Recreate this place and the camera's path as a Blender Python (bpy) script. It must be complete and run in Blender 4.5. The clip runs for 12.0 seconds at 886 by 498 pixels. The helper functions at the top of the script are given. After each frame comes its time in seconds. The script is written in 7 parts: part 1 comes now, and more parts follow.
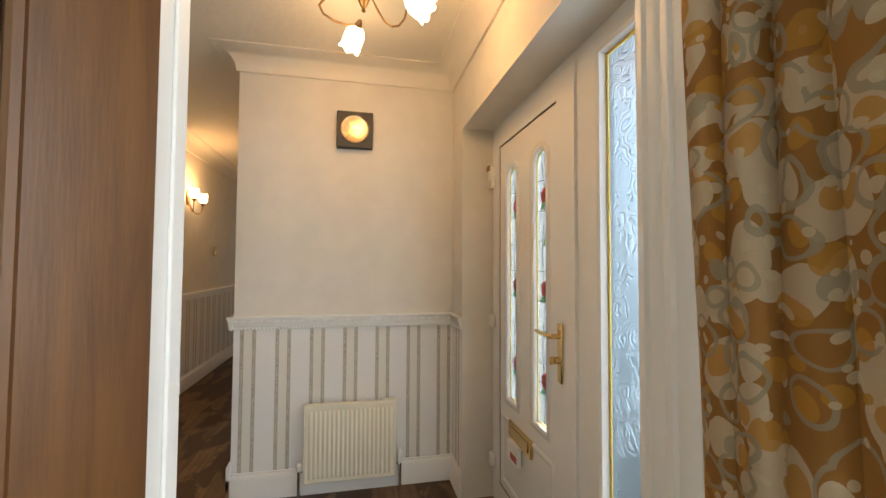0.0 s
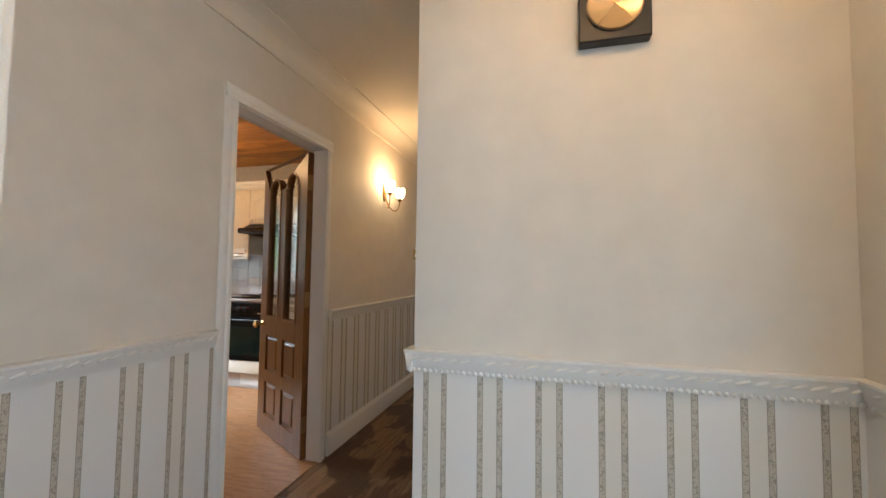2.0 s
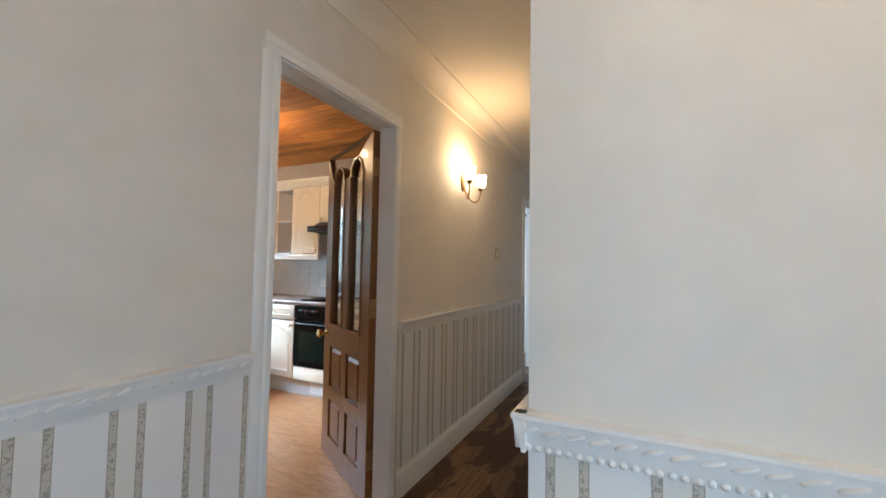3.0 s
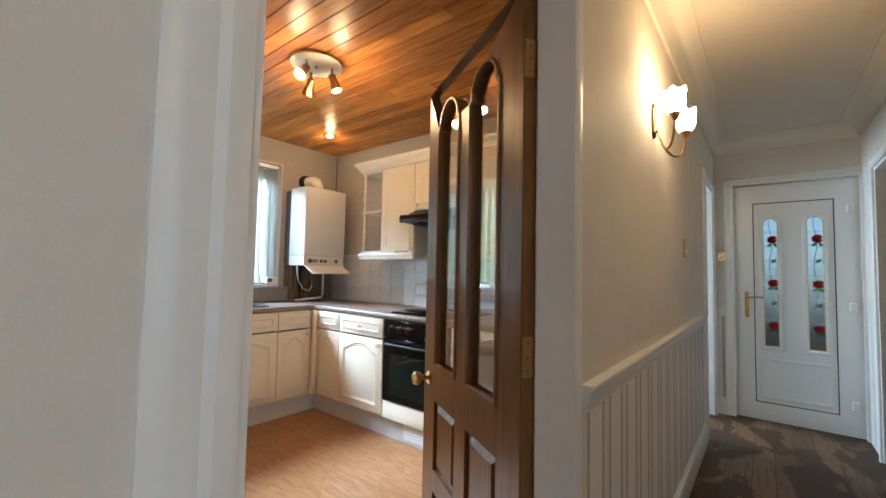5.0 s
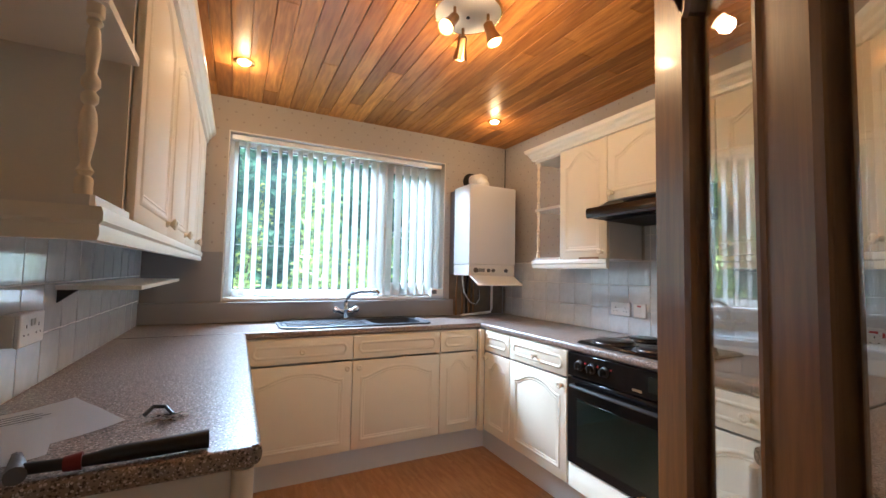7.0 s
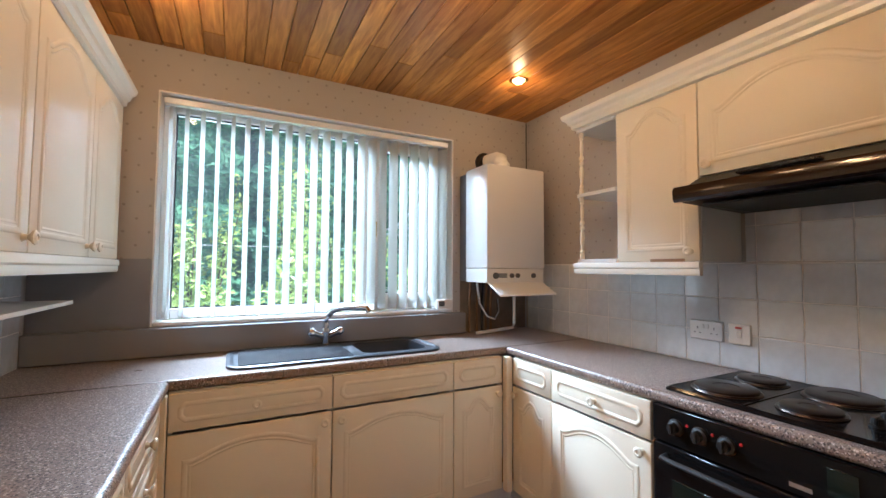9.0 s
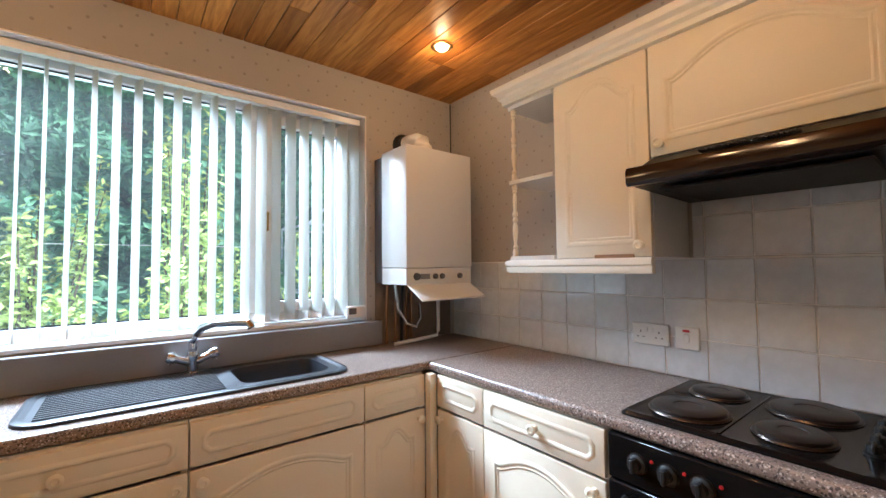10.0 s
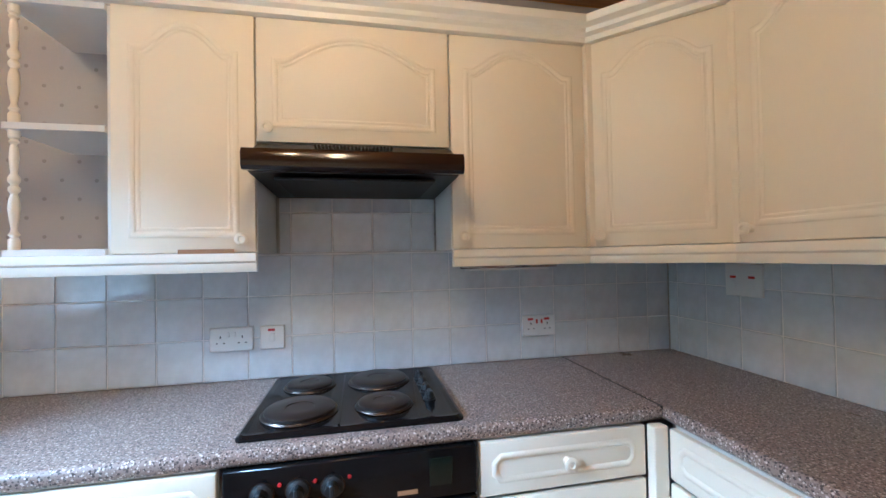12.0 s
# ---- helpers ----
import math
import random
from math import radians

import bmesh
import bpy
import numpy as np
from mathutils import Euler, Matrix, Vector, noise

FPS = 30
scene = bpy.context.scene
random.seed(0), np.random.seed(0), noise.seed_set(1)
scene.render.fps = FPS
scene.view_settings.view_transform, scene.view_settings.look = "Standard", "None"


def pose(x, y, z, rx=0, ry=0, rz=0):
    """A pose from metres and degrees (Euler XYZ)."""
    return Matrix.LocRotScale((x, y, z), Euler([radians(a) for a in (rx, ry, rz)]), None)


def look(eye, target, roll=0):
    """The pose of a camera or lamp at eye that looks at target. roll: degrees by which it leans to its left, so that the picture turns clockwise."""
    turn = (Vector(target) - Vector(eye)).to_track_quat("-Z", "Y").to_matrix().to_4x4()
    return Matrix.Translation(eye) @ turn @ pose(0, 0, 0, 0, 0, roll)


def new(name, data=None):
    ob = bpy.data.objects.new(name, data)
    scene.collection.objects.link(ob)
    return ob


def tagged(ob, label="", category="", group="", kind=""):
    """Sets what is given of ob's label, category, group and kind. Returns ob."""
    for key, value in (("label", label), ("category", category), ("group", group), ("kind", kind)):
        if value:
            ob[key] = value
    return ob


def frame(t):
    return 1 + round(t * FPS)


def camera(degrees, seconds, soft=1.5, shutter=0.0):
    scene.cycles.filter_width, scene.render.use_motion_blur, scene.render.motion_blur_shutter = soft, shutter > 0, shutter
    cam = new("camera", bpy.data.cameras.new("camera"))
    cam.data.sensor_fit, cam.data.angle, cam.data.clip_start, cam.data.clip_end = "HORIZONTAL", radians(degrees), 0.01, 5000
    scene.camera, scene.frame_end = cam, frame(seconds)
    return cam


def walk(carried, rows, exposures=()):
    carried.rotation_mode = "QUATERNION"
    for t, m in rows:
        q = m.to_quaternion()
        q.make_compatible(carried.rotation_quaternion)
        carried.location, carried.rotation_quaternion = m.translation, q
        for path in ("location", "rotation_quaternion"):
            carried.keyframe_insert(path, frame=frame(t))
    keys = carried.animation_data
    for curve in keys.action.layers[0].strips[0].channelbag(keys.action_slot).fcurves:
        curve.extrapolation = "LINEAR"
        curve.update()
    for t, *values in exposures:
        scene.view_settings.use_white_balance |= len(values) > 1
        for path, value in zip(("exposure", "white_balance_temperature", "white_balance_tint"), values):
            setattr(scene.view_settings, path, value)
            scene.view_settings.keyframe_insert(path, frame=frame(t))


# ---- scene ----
cam = camera(95.0, 12.0)
EXPOSURES = [(0, 0.05, 6800, 10), (0.5, -0.4, 6300, 9), (1.0, -0.3, 6800, 12), (1.5, -0.08, 6000, 9), (2.0, 0.18, 5800, 7), (2.5, 0.36, 5300, 5), (3.2, 0.38, 5150, 4), (5, 0.36, 5200, 2), (5.5, 0.36, 4700, 0), (6.3, 0.42, 4900, 4), (7, 0.36, 5100, 6), (9.5, 0.08, 5300, 8), (10.9, 0.22, 5600, 10), (11.5, 0.52, 4500, 2), (12, 0.6, 4300, 0)]
PATH = [
    (0, (-5.203, -4.924, 1.246), (-3.247, -5.336, 1.32), 0.3),
    (0.5, (-4.891, -4.897, 1.234), (-2.905, -5.116, 1.317), 0.4),
    (1, (-4.603, -4.871, 1.23), (-2.605, -4.852, 1.315), 0.4),
    (1.5, (-4.335, -4.821, 1.22), (-2.357, -4.542, 1.321), 0.7),
    (2, (-4.069, -4.72, 1.218), (-2.143, -4.19, 1.321), 0.7),
    (2.5, (-3.818, -4.6, 1.212), (-1.958, -3.874, 1.315), 0.8),
    (3, (-3.562, -4.454, 1.231), (-1.761, -3.589, 1.33), 0.9),
    (5, (-2.698, -3.649, 1.226), (-1.135, -2.406, 1.331), 1.2),
    (5.5, (-2.54, -3.493, 1.241), (-1.126, -2.082, 1.348), 1.3),
    (6, (-2.405, -3.387, 1.243), (-1.2, -1.795, 1.36), 1.3),
    (6.5, (-2.307, -3.269, 1.261), (-1.292, -1.549, 1.375), 1.3),
    (7, (-2.221, -3.113, 1.267), (-1.317, -1.333, 1.381), 1.2),
    (9, (-1.954, -2.412, 1.331), (-1.036, -0.638, 1.427), 0.3),
    (9.5, (-1.86, -2.24, 1.346), (-0.833, -0.527, 1.442), -0.0),
    (10, (-1.716, -2.099, 1.339), (-0.485, -0.526, 1.426), -0.6),
    (10.5, (-1.631, -1.977, 1.327), (-0.104, -0.687, 1.4), -0.9),
    (11, (-1.58, -1.863, 1.337), (0.233, -1.021, 1.394), -1.1),
    (11.5, (-1.595, -1.796, 1.352), (0.39, -1.55, 1.381), -1.1),
    (12, (-1.626, -1.765, 1.345), (0.334, -2.162, 1.378), -1.1),
]
walk(cam, [(t, look(eye, target, roll)) for t, eye, target, roll in PATH], EXPOSURES)


# ---------------------------------------------------------------- world and large lights
world = bpy.data.worlds.new("sky")
scene.world = world
world.use_nodes = True
wn = world.node_tree.nodes
sky = wn.new("ShaderNodeTexSky")
sky.sky_type = "NISHITA"
sky.sun_disc = False
sky.sun_elevation, sky.sun_rotation = radians(50), radians(138)
wn["Background"].inputs[1].default_value = 0.15
world.node_tree.links.new(sky.outputs[0], wn["Background"].inputs[0])

sun = new("sun", bpy.data.lights.new("sun", "SUN"))
sun.data.energy, sun.data.angle, sun.data.color = 5.0, radians(0.5), (1.0, 0.95, 0.86)
sun.matrix_basis = look((4.2, -4.6, 7.6), (0, 0, 0))


def area_lamp(name, eye, target, w, h, power, colour=(0.86, 0.94, 1.0)):
    ob = new(name, bpy.data.lights.new(name, "AREA"))
    ob.data.shape, ob.data.size, ob.data.size_y = "RECTANGLE", w, h
    ob.data.energy, ob.data.color = power, colour
    ob.matrix_basis = look(eye, target)
    return ob


def point_lamp(name, p, power, colour=(1.0, 0.68, 0.36), size=0.03):
    ob = new(name, bpy.data.lights.new(name, "POINT"))
    ob.data.energy, ob.data.color, ob.data.shadow_soft_size = power, colour, size
    ob.location = p
    return ob


area_lamp("kitchen_window_light", (-2.1, 1.8, 3.2), (-0.85, -1.5, 0.80), 2.4, 0.9, 1000, (0.80, 0.91, 1.0))
area_lamp("lounge_window_light", (-6.3, -5.62, 1.4), (-5.4, -4.4, 1.1), 2.2, 1.3, 92)
area_lamp("sidelight_light", (-4.2, -6.5, 1.3), (-3.9, -4.0, 1.0), 2.6, 2.2, 115, (0.82, 0.92, 1.0))
area_lamp("end_room_window_light", (1.35, -0.72, 1.5), (1.35, -3.0, 1.0), 1.2, 1.0, 80)
WARM = (1.0, 0.58, 0.25)

# ---------------------------------------------------------------- materials


def mat(name, colour, rough=0.5, metal=0.0, vary=0.06, scale=3.0, grain=0.0, grain_scale=200.0, bump=0.0, bump_scale=60.0, coat=0.0, stretch=(1, 1, 1)):
    """A plain surface with broad stains, fine grain and relief."""
    m = bpy.data.materials.new(name)
    m.use_nodes = True
    nt = m.node_tree
    b = nt.nodes["Principled BSDF"]
    b.inputs["Roughness"].default_value, b.inputs["Metallic"].default_value = rough, metal
    b.inputs["Coat Weight"].default_value = coat
    co = nt.nodes.new("ShaderNodeTexCoord")
    mp = nt.nodes.new("ShaderNodeMapping")
    mp.inputs["Scale"].default_value = stretch
    nt.links.new(co.outputs["Object"], mp.inputs[0])
    n1 = nt.nodes.new("ShaderNodeTexNoise")
    n1.inputs["Scale"].default_value, n1.inputs["Detail"].default_value = scale, 5
    nt.links.new(mp.outputs[0], n1.inputs[0])
    mix = nt.nodes.new("ShaderNodeMix")
    mix.data_type = "RGBA"
    nt.links.new(n1.outputs[0], mix.inputs[0])
    mix.inputs[6].default_value = (*[max(0, c * (1 - vary)) for c in colour], 1)
    mix.inputs[7].default_value = (*[min(1, c * (1 + vary)) for c in colour], 1)
    out = mix.outputs[2]
    if grain:
        n2 = nt.nodes.new("ShaderNodeTexNoise")
        n2.inputs["Scale"].default_value, n2.inputs["Detail"].default_value = grain_scale, 3
        nt.links.new(mp.outputs[0], n2.inputs[0])
        mx = nt.nodes.new("ShaderNodeMix")
        mx.data_type, mx.blend_type = "RGBA", "MULTIPLY"
        mx.inputs[0].default_value = grain
        nt.links.new(out, mx.inputs[6])
        ramp = nt.nodes.new("ShaderNodeValToRGB")
        ramp.color_ramp.elements[0].position, ramp.color_ramp.elements[1].position = 0.3, 0.65
        ramp.color_ramp.elements[0].color = (0.25, 0.25, 0.25, 1)
        nt.links.new(n2.outputs[0], ramp.inputs[0])
        nt.links.new(ramp.outputs[0], mx.inputs[7])
        out = mx.outputs[2]
    nt.links.new(out, b.inputs["Base Color"])
    mr = nt.nodes.new("ShaderNodeMapRange")
    mr.inputs[3].default_value, mr.inputs[4].default_value = max(0.02, rough - 0.06), min(1, rough + 0.06)
    nt.links.new(n1.outputs[0], mr.inputs[0])
    nt.links.new(mr.outputs[0], b.inputs["Roughness"])
    if bump:
        n3 = nt.nodes.new("ShaderNodeTexNoise")
        n3.inputs["Scale"].default_value, n3.inputs["Detail"].default_value = bump_scale, 4
        nt.links.new(mp.outputs[0], n3.inputs[0])
        bp = nt.nodes.new("ShaderNodeBump")
        bp.inputs["Strength"].default_value, bp.inputs["Distance"].default_value = bump, 0.004
        nt.links.new(n3.outputs[0], bp.inputs["Height"])
        nt.links.new(bp.outputs[0], b.inputs["Normal"])
    return m


def math_node(nt, op, a, b=None, c=None):
    n = nt.nodes.new("ShaderNodeMath")
    n.operation = op
    for i, v in enumerate((a, b, c)):
        if v is None:
            continue
        if isinstance(v, (int, float)):
            n.inputs[i].default_value = v
        else:
            nt.links.new(v, n.inputs[i])
    return n.outputs[0]


def base_link(m):
    """The socket that now feeds the base colour of m, its shader and its tree."""
    nt = m.node_tree
    b = nt.nodes["Principled BSDF"]
    return nt, b, b.inputs["Base Color"].links[0].from_socket


def over(m, mask, colour, amount=1.0):
    """Lay a colour over m's base colour where mask is 1."""
    nt, b, src = base_link(m)
    mx = nt.nodes.new("ShaderNodeMix")
    mx.data_type = "RGBA"
    f = math_node(nt, "MULTIPLY", mask, amount)
    nt.links.new(f, mx.inputs[0])
    nt.links.new(src, mx.inputs[6])
    if isinstance(colour, tuple):
        mx.inputs[7].default_value = (*colour, 1)
    else:
        nt.links.new(colour, mx.inputs[7])
    nt.links.new(mx.outputs[2], b.inputs["Base Color"])


def object_xyz(m):
    nt = m.node_tree
    co = nt.nodes.new("ShaderNodeTexCoord")
    sp = nt.nodes.new("ShaderNodeSeparateXYZ")
    nt.links.new(co.outputs["Object"], sp.inputs[0])
    return nt, co.outputs["Object"], sp.outputs


def striped_paper(name, offset):
    """White ground, pairs of narrow scrolled gold-grey stripes with a cream ground between each pair."""
    m = mat(name, (0.80, 0.79, 0.77), 0.62, vary=0.03, bump=0.08, bump_scale=400)
    nt, co, s = object_xyz(m)
    u = math_node(nt, "ADD", math_node(nt, "ADD", s[0], s[1]), 80 * 0.188 - offset)
    f = math_node(nt, "MODULO", u, 0.188)
    over(m, math_node(nt, "LESS_THAN", f, 0.080), (0.74, 0.71, 0.63), 0.7)

    def near(centre, half):
        return math_node(nt, "LESS_THAN", math_node(nt, "ABSOLUTE", math_node(nt, "SUBTRACT", f, centre)), half)

    stripe = math_node(nt, "MAXIMUM", near(0.010, 0.0095), near(0.074, 0.0095))
    inner = math_node(nt, "MAXIMUM", near(0.010, 0.0075), near(0.074, 0.0075))
    over(m, stripe, (0.26, 0.23, 0.18), 0.85)
    over(m, inner, (0.54, 0.50, 0.42), 1.0)
    wv = nt.nodes.new("ShaderNodeTexNoise")
    wv.inputs["Scale"].default_value, wv.inputs["Detail"].default_value, wv.inputs["Distortion"].default_value = 95, 1, 1.2
    nt.links.new(co, wv.inputs[0])
    over(m, math_node(nt, "MULTIPLY", inner, math_node(nt, "GREATER_THAN", wv.outputs[0], 0.56)), (0.24, 0.21, 0.17), 0.6)
    return m


def dotted_paper():
    """Grey-beige kitchen paper with a diagonal lattice of small sprigs."""
    m = mat("kitchen_wallpaper", (0.46, 0.43, 0.40), 0.65, vary=0.05, grain=0.12, grain_scale=300, bump=0.1, bump_scale=300)
    nt, co, s = object_xyz(m)
    u = math_node(nt, "ADD", math_node(nt, "ADD", s[0], s[1]), 20.0)
    v = math_node(nt, "ADD", s[2], 5.0)

    def lattice(du, dv):
        fu = math_node(nt, "SUBTRACT", math_node(nt, "FRACT", math_node(nt, "DIVIDE", math_node(nt, "ADD", u, du), 0.104)), 0.5)
        fv = math_node(nt, "SUBTRACT", math_node(nt, "FRACT", math_node(nt, "DIVIDE", math_node(nt, "ADD", v, dv), 0.13)), 0.5)
        fu, fv = math_node(nt, "MULTIPLY", fu, 0.104), math_node(nt, "MULTIPLY", fv, 0.13)
        d = math_node(nt, "ADD", math_node(nt, "MULTIPLY", fu, fu), math_node(nt, "MULTIPLY", fv, fv))
        return math_node(nt, "LESS_THAN", d, 0.0065 ** 2)

    over(m, math_node(nt, "MAXIMUM", lattice(0, 0), lattice(0.052, 0.065)), (0.20, 0.17, 0.15), 0.5)
    return m


def random_tint(m, dark, light, attribute="Object Info", socket="Random", mode="MULTIPLY"):
    nt, b, src = base_link(m)
    info = nt.nodes.new("ShaderNodeObjectInfo" if attribute == "Object Info" else "ShaderNodeNewGeometry")
    ramp = nt.nodes.new("ShaderNodeValToRGB")
    ramp.color_ramp.elements[0].color, ramp.color_ramp.elements[1].color = (*dark, 1), (*light, 1)
    nt.links.new(info.outputs[socket], ramp.inputs[0])
    mx = nt.nodes.new("ShaderNodeMix")
    mx.data_type, mx.blend_type = "RGBA", mode
    mx.inputs[0].default_value = 1
    nt.links.new(src, mx.inputs[6])
    nt.links.new(ramp.outputs[0], mx.inputs[7])
    nt.links.new(mx.outputs[2], b.inputs["Base Color"])
    return m


def wood(name, dark, light, rough, stretch, scale=6.0, bump=0.05, coat=0.0):
    m = mat(name, light, rough, vary=0.02, bump=bump, bump_scale=30, coat=coat, stretch=stretch)
    nt, b, src = base_link(m)
    mp = [n for n in nt.nodes if n.type == "MAPPING"][0]
    n1 = nt.nodes.new("ShaderNodeTexNoise")
    n1.inputs["Scale"].default_value, n1.inputs["Detail"].default_value, n1.inputs["Distortion"].default_value = scale, 8, 0.6
    nt.links.new(mp.outputs[0], n1.inputs[0])
    ramp = nt.nodes.new("ShaderNodeValToRGB")
    ramp.color_ramp.elements[0].position, ramp.color_ramp.elements[1].position = 0.34, 0.66
    ramp.color_ramp.elements[0].color, ramp.color_ramp.elements[1].color = (*dark, 1), (*light, 1)
    nt.links.new(n1.outputs[0], ramp.inputs[0])
    nt.links.new(ramp.outputs[0], b.inputs["Base Color"])
    return m


def emitter(name, colour, strength):
    m = bpy.data.materials.new(name)
    m.use_nodes = True
    b = m.node_tree.nodes["Principled BSDF"]
    b.inputs["Base Color"].default_value = (*colour, 1)
    b.inputs["Emission Color"].default_value, b.inputs["Emission Strength"].default_value = (*colour, 1), strength
    return m


def glass_mat(name, colour=(0.9, 0.95, 0.95), rough=0.0, bump=0.0, bump_scale=20.0, clear=0.0):
    m = bpy.data.materials.new(name)
    m.use_nodes = True
    nt = m.node_tree
    b = nt.nodes["Principled BSDF"]
    b.inputs["Base Color"].default_value = (*colour, 1)
    b.inputs["Transmission Weight"].default_value, b.inputs["Roughness"].default_value = 1, rough
    b.inputs["IOR"].default_value = 1.45
    if bump:
        co = nt.nodes.new("ShaderNodeTexCoord")
        n = nt.nodes.new("ShaderNodeTexNoise")
        n.inputs["Scale"].default_value, n.inputs["Detail"].default_value, n.inputs["Distortion"].default_value = bump_scale, 2, 2.5
        nt.links.new(co.outputs["Object"], n.inputs[0])
        bp = nt.nodes.new("ShaderNodeBump")
        bp.inputs["Strength"].default_value, bp.inputs["Distance"].default_value = bump, 0.01
        nt.links.new(n.outputs[0], bp.inputs["Height"])
        nt.links.new(bp.outputs[0], b.inputs["Normal"])
    return m


def thin_glass(name, gloss=0.10, tint=(0.96, 0.98, 0.97), rough=0.0, glare_haze=0.0):
    """A flat pane: it lets the view through and mirrors by its angle. The last argument mixes in a painted glare haze.
    """
    m = bpy.data.materials.new(name)
    m.use_nodes = True
    nt = m.node_tree
    nt.nodes.remove(nt.nodes["Principled BSDF"])
    tr, gl, mx, fr = (nt.nodes.new(k) for k in ("ShaderNodeBsdfTransparent", "ShaderNodeBsdfGlossy", "ShaderNodeMixShader", "ShaderNodeLayerWeight"))
    tr.inputs[0].default_value = (*tint, 1)
    gl.inputs["Roughness"].default_value = rough
    fr.inputs["Blend"].default_value = 0.5
    f = math_node(nt, "MULTIPLY_ADD", math_node(nt, "POWER", fr.outputs["Facing"], 2.8), 0.9 - gloss, gloss)
    nt.links.new(f, mx.inputs[0])
    body = tr.outputs[0]
    if glare_haze:
        tl, md = nt.nodes.new("ShaderNodeBsdfTranslucent"), nt.nodes.new("ShaderNodeMixShader")
        nz = nt.nodes.new("ShaderNodeTexNoise")
        nz.inputs["Scale"].default_value = 3.0
        nt.links.new(math_node(nt, "MULTIPLY", nz.outputs[0], glare_haze * 2), md.inputs[0])
        nt.links.new(tr.outputs[0], md.inputs[1])
        nt.links.new(tl.outputs[0], md.inputs[2])
        body = md.outputs[0]
    nt.links.new(body, mx.inputs[1])
    nt.links.new(gl.outputs[0], mx.inputs[2])
    nt.links.new(mx.outputs[0], nt.nodes["Material Output"].inputs[0])
    return m


PAPER = mat("cream_wallpaper", (0.72, 0.68, 0.61), 0.66, vary=0.10, scale=7, grain=0.06, grain_scale=500, bump=0.10, bump_scale=260)
STRIPE_X = striped_paper("striped_wallpaper_hall", 0.115)
STRIPE_Y = striped_paper("striped_wallpaper_porch", 0.056)
KPAPER = dotted_paper()
LOUNGE = mat("lounge_wallpaper", (0.74, 0.70, 0.62), 0.7, bump=0.1)
EMBOSS = mat("embossed_grey_paper", (0.46, 0.445, 0.42), 0.27, vary=0.05, bump=0.05, bump_scale=200)
ARTEX = mat("textured_plaster", (0.74, 0.70, 0.62), 0.75, vary=0.04, bump=0.7, bump_scale=22)
PLASTER = mat("plain_plaster", (0.70, 0.68, 0.64), 0.8, bump=0.1)
BARE = mat("bare_stained_plaster", (0.22, 0.17, 0.13), 0.85, vary=0.5, scale=9, bump=0.4, bump_scale=40)
GLOSSWHITE = mat("white_gloss_paint", (0.80, 0.79, 0.76), 0.33, vary=0.015, scale=3, bump=0.02, bump_scale=90)
UPVC = mat("white_upvc", (0.80, 0.80, 0.79), 0.22, vary=0.03, bump=0.02)
CREAM = mat("cream_foil", (0.80, 0.72, 0.57), 0.50, vary=0.03, scale=2, bump=0.03, bump_scale=120)
CARCASS = mat("white_melamine", (0.74, 0.72, 0.67), 0.4, vary=0.03)
CHIP = mat("bare_chipboard", (0.36, 0.21, 0.11), 0.8, vary=0.2, grain=0.3)
BLACK = mat("black_enamel", (0.006, 0.0055, 0.0055), 0.11, vary=0.2)
BLACK.node_tree.nodes["Principled BSDF"].inputs["Specular IOR Level"].default_value = 0.22
BROWNBLACK = mat("dark_brown_metal", (0.016, 0.009, 0.007), 0.13, vary=0.2, coat=0.0)
BLACKMATT = mat("black_plastic", (0.012, 0.012, 0.012), 0.45, vary=0.2)
IRON = mat("cast_iron_plate", (0.020, 0.014, 0.011), 0.36, metal=0.0, vary=0.3, scale=20)
SINKM = mat("charcoal_composite", (0.035, 0.04, 0.05), 0.34, vary=0.15, grain=0.3, grain_scale=600)
CHROME = mat("chrome", (0.75, 0.75, 0.76), 0.12, metal=1.0, vary=0.03)
BRASS = mat("brass", (0.72, 0.52, 0.22), 0.24, metal=1.0, vary=0.08, scale=20)
BRONZE = mat("antique_brass", (0.36, 0.22, 0.10), 0.32, metal=1.0, vary=0.15, scale=20)
GOLD = mat("brushed_gold", (0.85, 0.66, 0.33), 0.28, metal=1.0, vary=0.04)
RIMM = mat("dark_rim_steel", (0.07, 0.055, 0.045), 0.3, metal=0.9)
GREYM = mat("dark_grey_steel", (0.10, 0.10, 0.11), 0.4, vary=0.1)
BOILERW = mat("white_enamelled_steel", (0.78, 0.78, 0.77), 0.3, vary=0.02)
PLASTIC = mat("white_plastic", (0.80, 0.79, 0.76), 0.3, vary=0.03)
RED = mat("red_plastic", (0.45, 0.02, 0.02), 0.3)
DULLRED = mat("worn_dark_red_rubber", (0.16, 0.015, 0.015), 0.6, vary=0.3, scale=40)
RADM = mat("cream_enamel", (0.80, 0.75, 0.60), 0.3, vary=0.02)
COPPER = mat("tarnished_copper", (0.30, 0.17, 0.09), 0.45, metal=0.8, vary=0.3, scale=20)
PAPERM = mat("white_paper", (0.80, 0.80, 0.80), 0.7, vary=0.03)
INK = mat("grey_print", (0.25, 0.26, 0.28), 0.8)
DARKWOOD = wood("dark_stained_hardwood", (0.125, 0.046, 0.009), (0.205, 0.084, 0.018), 0.36, (9, 9, 0.7), bump=0.06, coat=0.08)
FILTERM = mat("greasy_filter_mesh", (0.014, 0.014, 0.015), 0.7, vary=0.3, grain=0.5, grain_scale=250)
